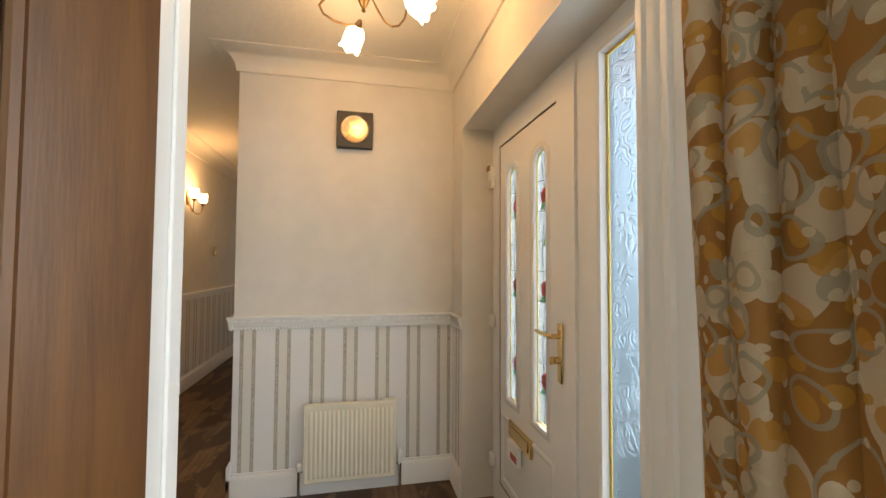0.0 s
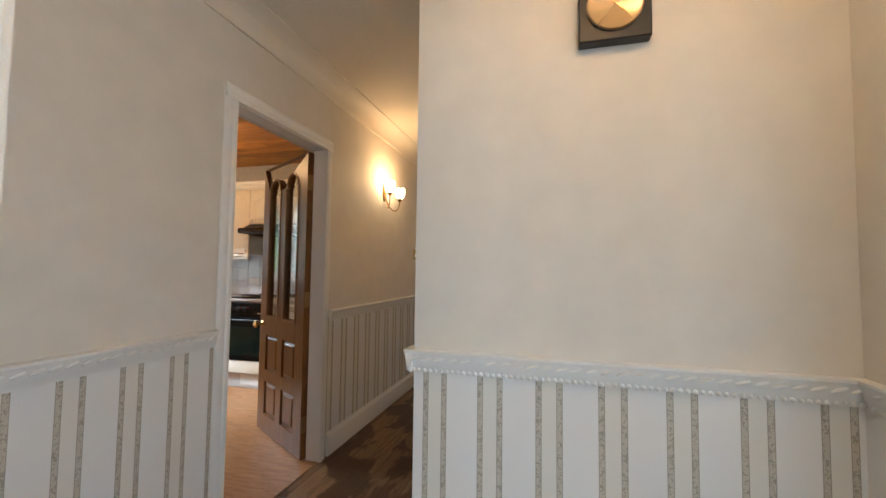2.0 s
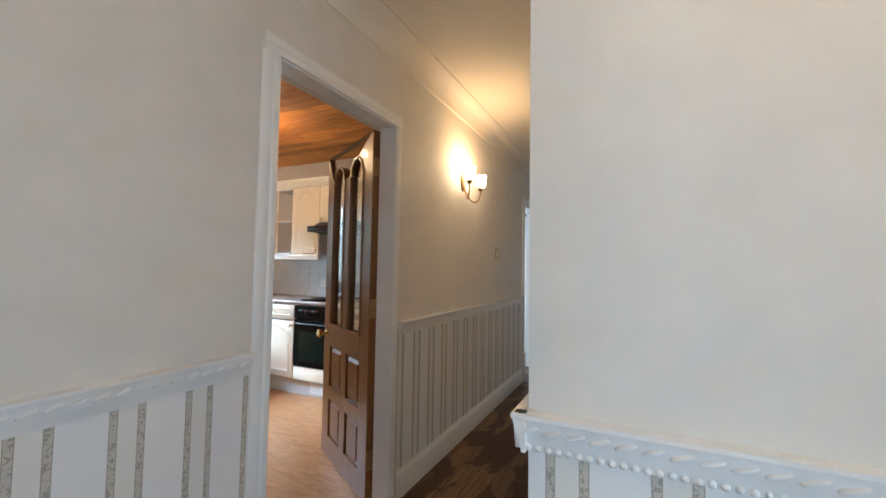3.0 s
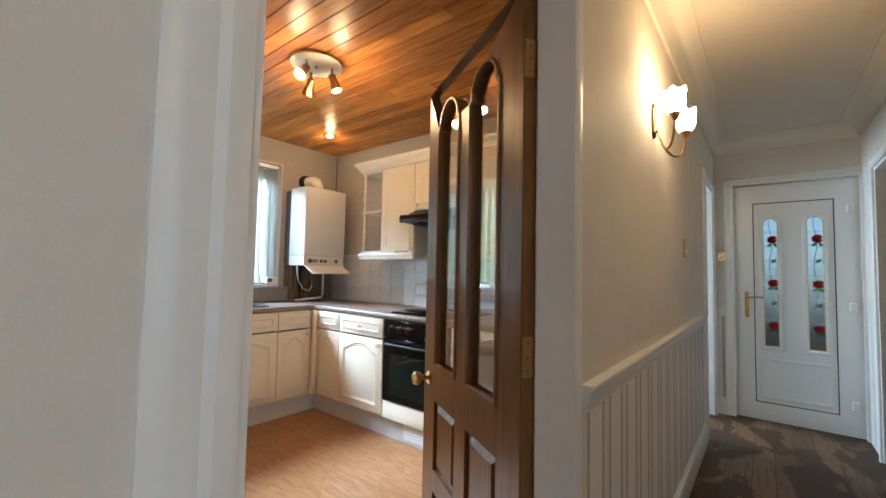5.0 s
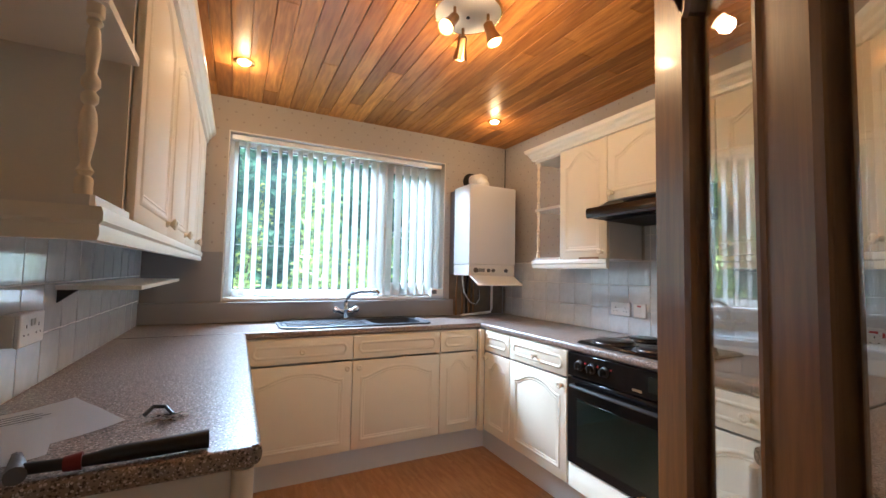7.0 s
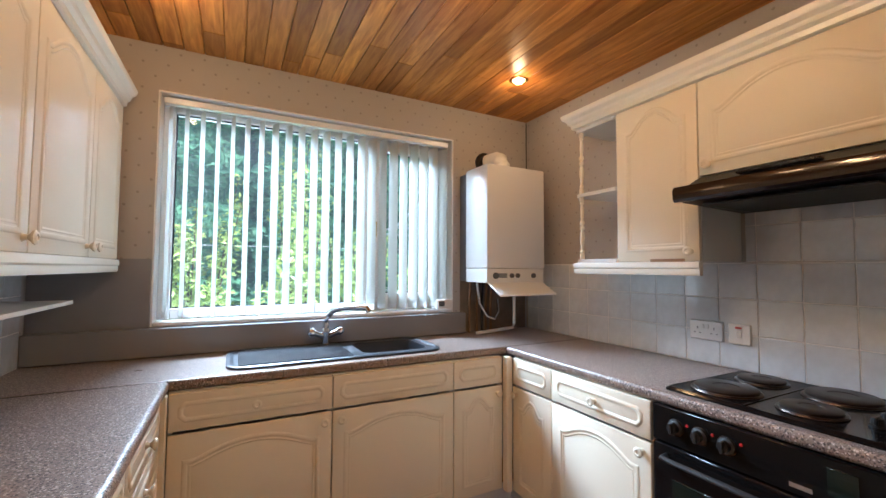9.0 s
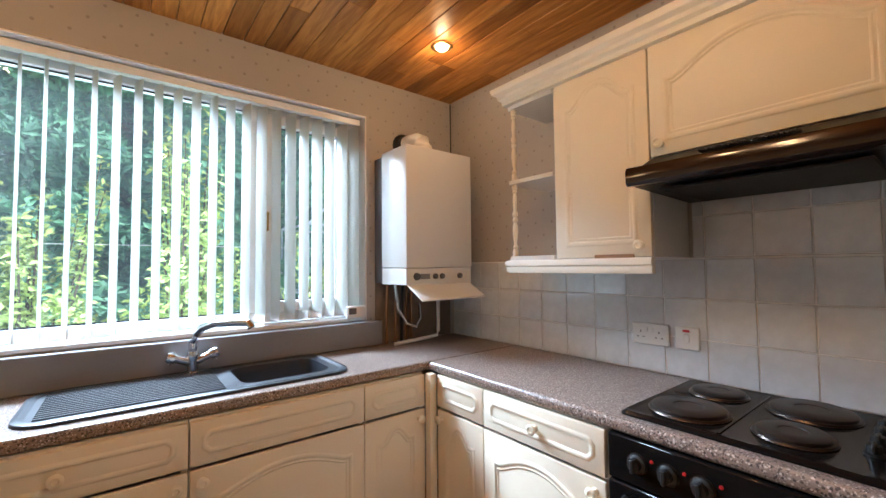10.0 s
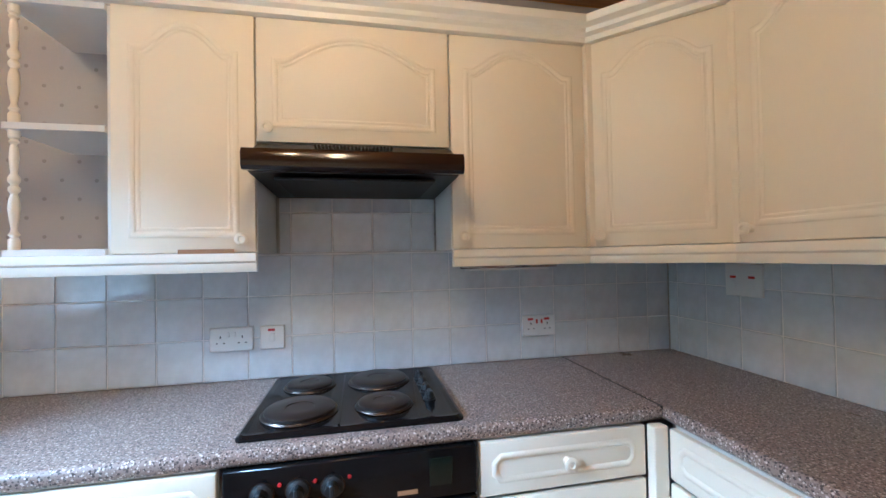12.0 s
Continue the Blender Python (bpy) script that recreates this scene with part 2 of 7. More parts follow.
# DARKWOOD dimmed: shade put into the colour of the overlit lounge door
DIMMED_DARKWOOD = wood("dimmed_stained_hardwood", (0.072, 0.027, 0.006), (0.115, 0.045, 0.009), 0.42, (9, 9, 0.7), bump=0.06)
RUBBERBLACK = mat("black_seal", (0.008, 0.008, 0.008), 0.5)
BLIND = mat("blind_fabric", (0.66, 0.66, 0.61), 0.75, vary=0.04, grain=0.05, grain_scale=600)
bn_ = BLIND.node_tree
tl_, mx_ = bn_.nodes.new("ShaderNodeBsdfTranslucent"), bn_.nodes.new("ShaderNodeMixShader")
tl_.inputs[0].default_value = (0.8, 0.82, 0.8, 1)
mx_.inputs[0].default_value = 0.15
bn_.links.new(bn_.nodes["Principled BSDF"].outputs[0], mx_.inputs[1])
bn_.links.new(tl_.outputs[0], mx_.inputs[2])
bn_.links.new(mx_.outputs[0], bn_.nodes["Material Output"].inputs[0])
# faint white mixed into the glass imitates daylight glare at the windows
PANE = thin_glass("glare_hazed_glass", 0.03, glare_haze=0.006)
DOORPANE = thin_glass("door_glass", 0.07, (0.93, 0.94, 0.92))
PATTERNED = glass_mat("patterned_glass", (0.15, 0.195, 0.235), 0.30, 0.22, 20)
# scrolls pressed into the glass: broken rings round scattered centres
pg_ = PATTERNED.node_tree
pn_ = next(n for n in pg_.nodes if n.type == "TEX_NOISE")
pv_, pc_, pm_ = pg_.nodes.new("ShaderNodeTexVoronoi"), pg_.nodes.new("ShaderNodeTexCoord"), pg_.nodes.new("ShaderNodeMix")
pv_.inputs["Scale"].default_value = 17
pm_.data_type = "RGBA"
pm_.inputs[0].default_value = 0.09
pn_.inputs["Distortion"].default_value, pn_.inputs["Scale"].default_value = 0.3, 9
pg_.links.new(pc_.outputs["Object"], pm_.inputs[6])
pg_.links.new(pn_.outputs["Color"], pm_.inputs[7])
pg_.links.new(pm_.outputs[2], pv_.inputs[0])
ring_ = math_node(pg_, "SINE", math_node(pg_, "MULTIPLY", pv_.outputs["Distance"], 24.0))
ring_ = math_node(pg_, "MULTIPLY", math_node(pg_, "POWER", math_node(pg_, "MAXIMUM", ring_, 0.0), 2.0), math_node(pg_, "GREATER_THAN", pn_.outputs[0], 0.45))
pg_.links.new(ring_, next(n for n in pg_.nodes if n.type == "BUMP").inputs["Height"])
CLEARTEX = glass_mat("rippled_glass", (0.50, 0.55, 0.58), 0.03, 0.35, 60)
REDGLASS = mat("red_glass", (0.62, 0.012, 0.025), 0.15)
REDGLASS.node_tree.nodes["Principled BSDF"].inputs["Transmission Weight"].default_value = 0.75
GREENGLASS = mat("green_glass", (0.01, 0.33, 0.07), 0.15)
GREENGLASS.node_tree.nodes["Principled BSDF"].inputs["Transmission Weight"].default_value = 0.75
LEAD = mat("lead_strip", (0.10, 0.10, 0.11), 0.5, metal=0.6)
YELLOWSEAL = mat("brass_edge_strip", (0.75, 0.55, 0.12), 0.35, metal=0.3)
KSPOT, VPOWER, SPOWER, KANGLE, VANG = 5.8, 2.3, 3.5, 59, -80
CUP_A, CUP_B = (-0.902, -3.377, 1.849), (-0.701, -3.387, 1.829)
DIALGOLD = mat("brushed_gold_dial", (0.56, 0.42, 0.26), 0.27, metal=1.0, vary=0.05)
dial_nodes = DIALGOLD.node_tree
dial_nodes.nodes["Principled BSDF"].inputs["Anisotropic"].default_value = 0.9
tg_ = dial_nodes.nodes.new("ShaderNodeTangent")
tg_.direction_type, tg_.axis = "RADIAL", "X"
dial_nodes.links.new(tg_.outputs[0], dial_nodes.nodes["Principled BSDF"].inputs["Tangent"])
OVENGLASS = mat("smoked_oven_glass", (0.006, 0.012, 0.009), 0.05, vary=0.1)
BULB = emitter("lit_lamp", (1.0, 0.70, 0.36), 9)
SHADE = emitter("lit_opal_glass", (1.0, 0.72, 0.40), 11)
GRASS = mat("lawn", (0.07, 0.12, 0.03), 0.9, vary=0.4, scale=4, grain=0.4, grain_scale=60)
PAVING = mat("concrete_paving", (0.36, 0.35, 0.33), 0.9, vary=0.15, grain=0.2)
LEAFD = mat("conifer_foliage", (0.15, 0.31, 0.19), 0.6, vary=0.4, scale=2)
random_tint(LEAFD, (0.75, 0.8, 0.85), (1.7, 1.7, 1.5), "Geometry", "Random Per Island")
LEAFL = mat("shrub_foliage", (0.30, 0.38, 0.12), 0.55, vary=0.3, scale=3)
random_tint(LEAFL, (0.8, 0.8, 0.8), (2.0, 1.9, 1.5), "Geometry", "Random Per Island")
BARK = mat("bark", (0.10, 0.07, 0.05), 0.9, vary=0.3, bump=0.6, bump_scale=40)
RENDERM = mat("pebble_dashed_wall", (0.50, 0.46, 0.40), 0.9, vary=0.1, bump=0.8, bump_scale=120)
ROOFTILE = mat("brown_roof_tile", (0.16, 0.08, 0.06), 0.8, vary=0.3)
GALV = mat("painted_greenhouse_metal", (0.62, 0.68, 0.70), 0.4, vary=0.05)
GALVGLASS = thin_glass("greenhouse_glass", 0.25, (0.75, 0.82, 0.85))

# worktop: grey-brown speckled laminate
WORKTOP = mat("granite_effect_laminate", (0.27, 0.205, 0.17), 0.30, vary=0.08, scale=3)
nt_, co_, s_ = object_xyz(WORKTOP)
for sc, lim, col, am in ((125, 0.37, (0.045, 0.034, 0.030), 0.92), (105, 0.27, (0.66, 0.58, 0.52), 0.92), (170, 0.30, (0.14, 0.10, 0.08), 0.85), (150, 0.22, (0.55, 0.48, 0.43), 0.9)):
    vo_ = nt_.nodes.new("ShaderNodeTexVoronoi")
    vo_.inputs["Scale"].default_value = sc
    nt_.links.new(co_, vo_.inputs[0])
    over(WORKTOP, math_node(nt_, "LESS_THAN", vo_.outputs[0], lim), col, am)

# glazed tile, faintly marbled, each a little different
TILE = mat("glazed_blue_grey_tile", (0.66, 0.69, 0.71), 0.09, vary=0.22, scale=17, bump=0.16, bump_scale=14, coat=0.8)
random_tint(TILE, (0.95, 0.95, 0.96), (1.06, 1.05, 1.04))
GROUT = mat("pale_grout", (0.80, 0.79, 0.77), 0.85, vary=0.08)
GREYTILE = mat("painted_grey_tiling", (0.26, 0.26, 0.27), 0.45, vary=0.06, bump=0.05)

# ceiling boards: red-cedar tones that change from board to board
BOARD = wood("varnished_cedar_board", (0.36, 0.14, 0.025), (0.60, 0.285, 0.062), 0.35, (9, 0.9, 9), scale=5, bump=0.04, coat=0.0)
BOARD.node_tree.nodes["Principled BSDF"].inputs["Specular IOR Level"].default_value = 0.3
random_tint(BOARD, (0.58, 0.50, 0.44), (1.25, 1.22, 1.15), "Geometry", "Random Per Island")

# unseen lounge floor, made pale only to bounce light onto the curtain
BOUNCE_FLOOR = mat("pale_bounce_floor", (0.45, 0.38, 0.29), 0.95, vary=0.15, scale=2, grain=0.3, grain_scale=300, bump=0.3, bump_scale=300)

# kitchen floor: worn parquet-pattern sheet
KFLOOR = mat("parquet_pattern_vinyl", (0.30, 0.135, 0.048), 0.34, vary=0.25, scale=1.3, bump=0.04, bump_scale=90)
nt_, co_, s_ = object_xyz(KFLOOR)
mp_ = nt_.nodes.new("ShaderNodeMapping")
mp_.inputs["Rotation"].default_value = (0, 0, radians(45))
nt_.links.new(co_, mp_.inputs[0])
ck_ = nt_.nodes.new("ShaderNodeTexChecker")
ck_.inputs["Scale"].default_value = 6.6
nt_.links.new(mp_.outputs[0], ck_.inputs[0])
br_ = []
for rot in (0, 90):
    m2_ = nt_.nodes.new("ShaderNodeMapping")
    m2_.inputs["Rotation"].default_value = (0, 0, radians(45 + rot))
    nt_.links.new(co_, m2_.inputs[0])
    w_ = nt_.nodes.new("ShaderNodeTexNoise")
    w_.inputs["Scale"].default_value, w_.inputs["Detail"].default_value = 1.0, 4
    m2_.inputs["Scale"].default_value = (38, 5, 1)
    nt_.links.new(m2_.outputs[0], w_.inputs[0])
    br_.append(w_.outputs[0])
pick_ = nt_.nodes.new("ShaderNodeMix")
nt_.links.new(ck_.outputs[1], pick_.inputs[0])
nt_.links.new(br_[0], pick_.inputs[2])
nt_.links.new(br_[1], pick_.inputs[3])
lo_ = math_node(nt_, "MULTIPLY_ADD", pick_.outputs[0], 2.4, -0.9)
over(KFLOOR, math_node(nt_, "MINIMUM", math_node(nt_, "MAXIMUM", lo_, 0.0), 1.0), (0.50, 0.28, 0.125), 0.8)

# hall floor: old boards, worn pale in places, under torn scraps of dark underlay
HFLOOR = mat("stained_old_boards", (0.15, 0.082, 0.038), 0.50, vary=0.35, scale=2.0, grain=0.30, grain_scale=90, bump=0.2, bump_scale=30)
nt_, co_, s_ = object_xyz(HFLOOR)
row_ = math_node(nt_, "FLOOR", math_node(nt_, "DIVIDE", s_[1], 0.115))
gap_ = math_node(nt_, "LESS_THAN", math_node(nt_, "FRACT", math_node(nt_, "DIVIDE", s_[1], 0.115)), 0.035)
tone_ = nt_.nodes.new("ShaderNodeTexWhiteNoise")
tone_.noise_dimensions = "1D"
nt_.links.new(row_, tone_.inputs["W"])
over(HFLOOR, tone_.outputs["Value"], (0.25, 0.155, 0.082), 0.7)
gr_ = nt_.nodes.new("ShaderNodeTexNoise")
gr_.inputs["Scale"].default_value, gr_.inputs["Detail"].default_value = 3.0, 6
gm_ = nt_.nodes.new("ShaderNodeMapping")
gm_.inputs["Scale"].default_value = (1.2, 16, 1)
nt_.links.new(co_, gm_.inputs[0])
nt_.links.new(gm_.outputs[0], gr_.inputs[0])
over(HFLOOR, math_node(nt_, "GREATER_THAN", gr_.outputs[0], 0.56), (0.10, 0.050, 0.022), 0.55)
over(HFLOOR, gap_, (0.02, 0.012, 0.008), 0.9)
nz_ = nt_.nodes.new("ShaderNodeTexNoise")
nz_.inputs["Scale"].default_value, nz_.inputs["Detail"].default_value, nz_.inputs["Distortion"].default_value = 2.6, 7, 0.5
mp_ = nt_.nodes.new("ShaderNodeMapping")
mp_.inputs["Scale"].default_value, mp_.inputs["Rotation"].default_value = (0.8, 1.7, 1), (0, 0, radians(12))
nt_.links.new(co_, mp_.inputs[0])
nt_.links.new(mp_.outputs[0], nz_.inputs[0])
edge_ = nt_.nodes.new("ShaderNodeMapRange")
edge_.inputs[1].default_value, edge_.inputs[2].default_value = 0.47, 0.50
nt_.links.new(nz_.outputs[0], edge_.inputs[0])
over(HFLOOR, edge_.outputs[0], (0.050, 0.024, 0.011), 0.88)
HFLOOR.node_tree.nodes["Principled BSDF"].inputs["Specular IOR Level"].default_value = 0.35

# curtain: large cream, gold and grey flowers on brown
CURTAIN = mat("floral_curtain", (0.50, 0.26, 0.075), 0.8, vary=0.2, scale=6, grain=0.12, grain_scale=700, bump=0.15, bump_scale=500)
nt_, co_, s_ = object_xyz(CURTAIN)
nw_ = nt_.nodes.new("ShaderNodeTexNoise")
nw_.inputs["Scale"].default_value = 9
nt_.links.new(co_, nw_.inputs[0])
ad_ = nt_.nodes.new("ShaderNodeVectorMath")
ad_.operation = "MULTIPLY_ADD"
ad_.inputs[1].default_value = (0.06, 0.06, 0.06)
nt_.links.new(nw_.outputs[1], ad_.inputs[0])
nt_.links.new(co_, ad_.inputs[2])
for sc, lo, hi, col in ((17, 0.0, 0.52, (0.80, 0.70, 0.52)), (25, 0.0, 0.40, (0.68, 0.38, 0.08)), (21, 0.40, 0.50, (0.50, 0.44, 0.30)), (38, 0.0, 0.24, (0.80, 0.70, 0.50))):
    vo_ = nt_.nodes.new("ShaderNodeTexVoronoi")
    vo_.inputs["Scale"].default_value = sc
    nt_.links.new(ad_.outputs[0], vo_.inputs[0])
    k_ = math_node(nt_, "MULTIPLY", math_node(nt_, "GREATER_THAN", vo_.outputs[0], lo - 0.001), math_node(nt_, "LESS_THAN", vo_.outputs[0], hi))
    over(CURTAIN, k_, col, 0.85)

ct_ = CURTAIN.node_tree
tl_, mx_ = ct_.nodes.new("ShaderNodeBsdfTranslucent"), ct_.nodes.new("ShaderNodeMixShader")
mx_.inputs[0].default_value = 0.30
ct_.links.new(ct_.nodes["Principled BSDF"].inputs["Base Color"].links[0].from_socket, tl_.inputs[0])
ct_.links.new(ct_.nodes["Principled BSDF"].outputs[0], mx_.inputs[1])
ct_.links.new(tl_.outputs[0], mx_.inputs[2])
ct_.links.new(mx_.outputs[0], ct_.nodes["Material Output"].inputs[0])

# ---------------------------------------------------------------- mesh helpers


def box(bm, x0, x1, y0, y1, z0, z1, bevel=0.0, seg=1):
    v = [bm.verts.new(p) for p in ((x0, y0, z0), (x1, y0, z0), (x1, y1, z0), (x0, y1, z0), (x0, y0, z1), (x1, y0, z1), (x1, y1, z1), (x0, y1, z1))]
    f = [bm.faces.new([v[i] for i in q]) for q in ((3, 2, 1, 0), (4, 5, 6, 7), (0, 1, 5, 4), (1, 2, 6, 5), (2, 3, 7, 6), (3, 0, 4, 7))]
    if bevel:
        es = list({e for q in f for e in q.edges})
        bmesh.ops.bevel(bm, geom=es, offset=bevel, segments=seg, affect="EDGES", profile=0.5)
    return bm


def new_box(*a, **k):
    return box(bmesh.new(), *a, **k)


def lathe(bm, profile, centre=(0, 0, 0), seg=20, turn=None):
    """Turn (radius, height) pairs round z; turn: a matrix laid on before the centre."""
    rings = []
    t = Matrix.Translation(centre) @ (turn or Matrix())
    for r, h in profile:
        rings.append([bm.verts.new(t @ Vector((r * math.cos(2 * math.pi * i / seg), r * math.sin(2 * math.pi * i / seg), h))) for i in range(seg)])
    for a, b in zip(rings, rings[1:]):
        for i in range(seg):
            j = (i + 1) % seg
            bm.faces.new((a[i], a[j], b[j], b[i]))
    for ring, flip in ((rings[0], True), (rings[-1], False)):
        if profile[0 if flip else -1][0] > 1e-5:
            bm.faces.new(list(reversed(ring)) if flip else ring)
    return bm


def tube(bm, pts, r, seg=8, cap=True):
    pts = [Vector(p) for p in pts]
    rings = []
    for i, p in enumerate(pts):
        d = (pts[min(i + 1, len(pts) - 1)] - pts[max(i - 1, 0)]).normalized()
        up = Vector((0, 0, 1)) if abs(d.z) < 0.9 else Vector((1, 0, 0))
        a = d.cross(up).normalized()
        b = a.cross(d)
        rr = r[i] if isinstance(r, (list, tuple)) else r
        rings.append([bm.verts.new(p + rr * (math.cos(2 * math.pi * k / seg) * a + math.sin(2 * math.pi * k / seg) * b)) for k in range(seg)])
    for a, b in zip(rings, rings[1:]):
        for i in range(seg):
            j = (i + 1) % seg
            bm.faces.new((a[i], a[j], b[j], b[i]))
    if cap:
        bm.faces.new(rings[0])
        bm.faces.new(list(reversed(rings[-1])))
    return bm


def sweep(bm, section, a, b, out, up=(0, 0, 1), ends=True):
    """A straight moulding from a to b: section of (out, up) pairs."""
    a, b, out, up = Vector(a), Vector(b), Vector(out), Vector(up)
    rows = [[bm.verts.new(p + o * out + u * up) for o, u in section] for p in (a, b)]
    n = len(section)
    for i in range(n):
        j = (i + 1) % n
        bm.faces.new((rows[0][i], rows[0][j], rows[1][j], rows[1][i]))
    if ends:
        bm.faces.new(list(reversed(rows[0])))
        bm.faces.new(rows[1])
    return bm


def prism(bm, poly, y0, y1, axis="y"):
    """A flat outline of (a, b) pairs, given depth along an axis."""
    def put(a, b, d):
        return {"y": (a, d, b), "x": (d, a, b), "z": (a, b, d)}[axis]
    lo = [bm.verts.new(put(a, b, y0)) for a, b in poly]
    hi = [bm.verts.new(put(a, b, y1)) for a, b in poly]
    n = len(poly)
    bm.faces.new(lo)
    bm.faces.new(list(reversed(hi)))
    for i in range(n):
        j = (i + 1) % n
        bm.faces.new((lo[i], hi[i], hi[j], lo[j]))
    return bm


def bead_loop(bm, pts, section, y=0.0, closed=True):
    """A raised moulding round an outline in the xz plane, proud towards -y; section of (inward, proud) pairs."""
    n = len(pts)
    rows = []
    for i, (px, pz) in enumerate(pts):
        ax, az = pts[i - 1]
        bx, bz = pts[(i + 1) % n]
        d1, d2 = Vector((px - ax, pz - az)).normalized(), Vector((bx - px, bz - pz)).normalized()
        n1, n2 = Vector((-d1.y, d1.x)), Vector((-d2.y, d2.x))
        m = n1 + n2
        m = m / max(0.35, m.dot(n1)) if m.length > 1e-6 else n1
        rows.append([bm.verts.new((px + m.x * o, y - h, pz + m.y * o)) for o, h in section])
    for i in range(n):
        a, b = rows[i], rows[(i + 1) % n]
        for k in range(len(section) - 1):
            bm.faces.new((a[k], b[k], b[k + 1], a[k + 1]))
    return bm


def mesh_of(name, bm, materials, smooth=None):
    bmesh.ops.recalc_face_normals(bm, faces=bm.faces)
    me = bpy.data.meshes.new(name)
    bm.to_mesh(me)
    bm.free()
    for m in materials if isinstance(materials, (list, tuple)) else [materials]:
        me.materials.append(m)
    if smooth is not None:
        me.polygons.foreach_set("use_smooth", [True] * len(me.polygons))
        me.set_sharp_from_angle(angle=radians(smooth))
    return me


def thing(name, label, category, at=(0, 0, 0), group="", kind=""):
    ob = new(name)
    ob.empty_display_size = 0.05
    ob.location = at
    return tagged(ob, label, category, group, kind)


def part(name, bm, material, parent, label="", smooth=40):
    """One mesh under a thing or part, given in the thing's space as placed so far."""
    ob = new(name, mesh_of(name, bm, material, smooth))
    root = parent
    while root.parent:
        root = root.parent
    ob.parent = parent
    if root is parent:
        ob.matrix_parent_inverse = Matrix.Translation(-root.location)
    return tagged(ob, label)


def solo(name, bm, material, label, category, kind="", group="", smooth=40):
    return tagged(new(name, mesh_of(name, bm, material, smooth)), label, category, group, kind)


def slab(bm, axis, p0, p1, u0, u1, v0, v1, holes=(), split=None, mats=(0, 0, 0, 0), edge=None):
    """A wall between p0 and p1 on its axis, over u (x or y) and v (z, or y for axis z), with holes (u0, u1, v0, v1).
    mats: material numbers low side below and above the split, high side below and above."""
    us = sorted({u0, u1, *[h for q in holes for h in q[:2] if u0 < h < u1]})
    vs = sorted({v0, v1, *[h for q in holes for h in q[2:] if v0 < h < v1], *([split] if split and v0 < split < v1 else [])})

    def pt(p, u, v):
        return {"x": (p, u, v), "y": (u, p, v), "z": (u, v, p)}[axis]

    cache = {}

    def vert(*k):
        if k not in cache:
            cache[k] = bm.verts.new(pt(*k))
        return cache[k]

    def solid(i, j):
        if not (0 <= i < len(us) - 1 and 0 <= j < len(vs) - 1):
            return False
        cu, cv = (us[i] + us[i + 1]) / 2, (vs[j] + vs[j + 1]) / 2
        return not any(h[0] < cu < h[1] and h[2] < cv < h[3] for h in holes)

    for i in range(len(us) - 1):
        for j in range(len(vs) - 1):
            if not solid(i, j):
                continue
            a, b, c, d = us[i], us[i + 1], vs[j], vs[j + 1]
            high = 1 if split and c >= split - 1e-6 else 0
            for p, k in ((p0, 0), (p1, 2)):
                f = bm.faces.new([vert(p, *q) for q in ((a, c), (b, c), (b, d), (a, d))])
                f.material_index = mats[k + high]
            for di, dj, e in ((-1, 0, ((a, c), (a, d))), (1, 0, ((b, c), (b, d))), (0, -1, ((a, c), (b, c))), (0, 1, ((a, d), (b, d)))):
                if not solid(i + di, j + dj):
                    f = bm.faces.new([vert(p0, *e[0]), vert(p0, *e[1]), vert(p1, *e[1]), vert(p1, *e[0])])
                    f.material_index = mats[high] if edge is None else edge
    return bm


def wall(name, label, materials, *a, **k):
    return solo(name, slab(bmesh.new(), *a, **k), materials, label, "wall", "structure", smooth=None)


def mitred(bm, pts, section, z, side):
    """A mitred moulding along a line of plan points; side: +1 when it faces to the left of the way along."""
    rows = []
    for i, p in enumerate(pts):
        p = Vector(p)
        d1 = (p - Vector(pts[i - 1])).normalized() if i else (Vector(pts[1]) - p).normalized()
        d2 = (Vector(pts[i + 1]) - p).normalized() if i < len(pts) - 1 else d1
        n1, n2 = Vector((-d1.y, d1.x)) * side, Vector((-d2.y, d2.x)) * side
        m = (n1 + n2) / max(0.3, (n1 + n2).dot(n1))
        rows.append([bm.verts.new((p.x + m.x * o, p.y + m.y * o, z + v)) for o, v in section])
    k = len(section)
    for a, b in zip(rows, rows[1:]):
        for i in range(k):
            j = (i + 1) % k
            bm.faces.new((a[i], a[j], b[j], b[i]))
    bm.faces.new(rows[0])
    bm.faces.new(list(reversed(rows[-1])))
    return bm

# ---------------------------------------------------------------- large structure
FLOOR_P = -0.07          # entrance and lounge floor, a little lower than the corridor
CEIL = 2.46
HW = -3.28               # corridor face of the kitchen wall
DADO = 0.945

# kitchen shell
wall("wall_kitchen_window", "kitchen outer wall with wide window, dotted paper", [KPAPER, RENDERM, GLOSSWHITE], "y", 0.0, 0.30, -3.0, 0.25, -0.1, 2.7,
     holes=[(-2.295, -0.64, 1.04, 2.205)], mats=(0, 0, 1, 1), edge=2)
wall("wall_kitchen_hob", "kitchen side wall papered with small sprigs", [KPAPER, RENDERM], "x", 0.0, 0.15, -3.148, 0.0, -0.1, 2.7, mats=(0, 0, 1, 1))
wall("wall_kitchen_left", "kitchen party wall papered with small sprigs", [LOUNGE, KPAPER], "x", -2.90, -2.75, -3.148, 0.0, -0.1, 2.7, mats=(0, 0, 1, 1))
wall("wall_hall_kitchen", "corridor wall, striped paper below the dado rail", [STRIPE_X, PAPER, KPAPER], "y", HW, -3.148, -4.6, 1.90, -0.1, 2.7,
     holes=[(-2.523, -1.722, -0.2, 1.995), (1.0, 1.68, -0.2, 1.99)], split=0.90, mats=(0, 1, 2, 2))
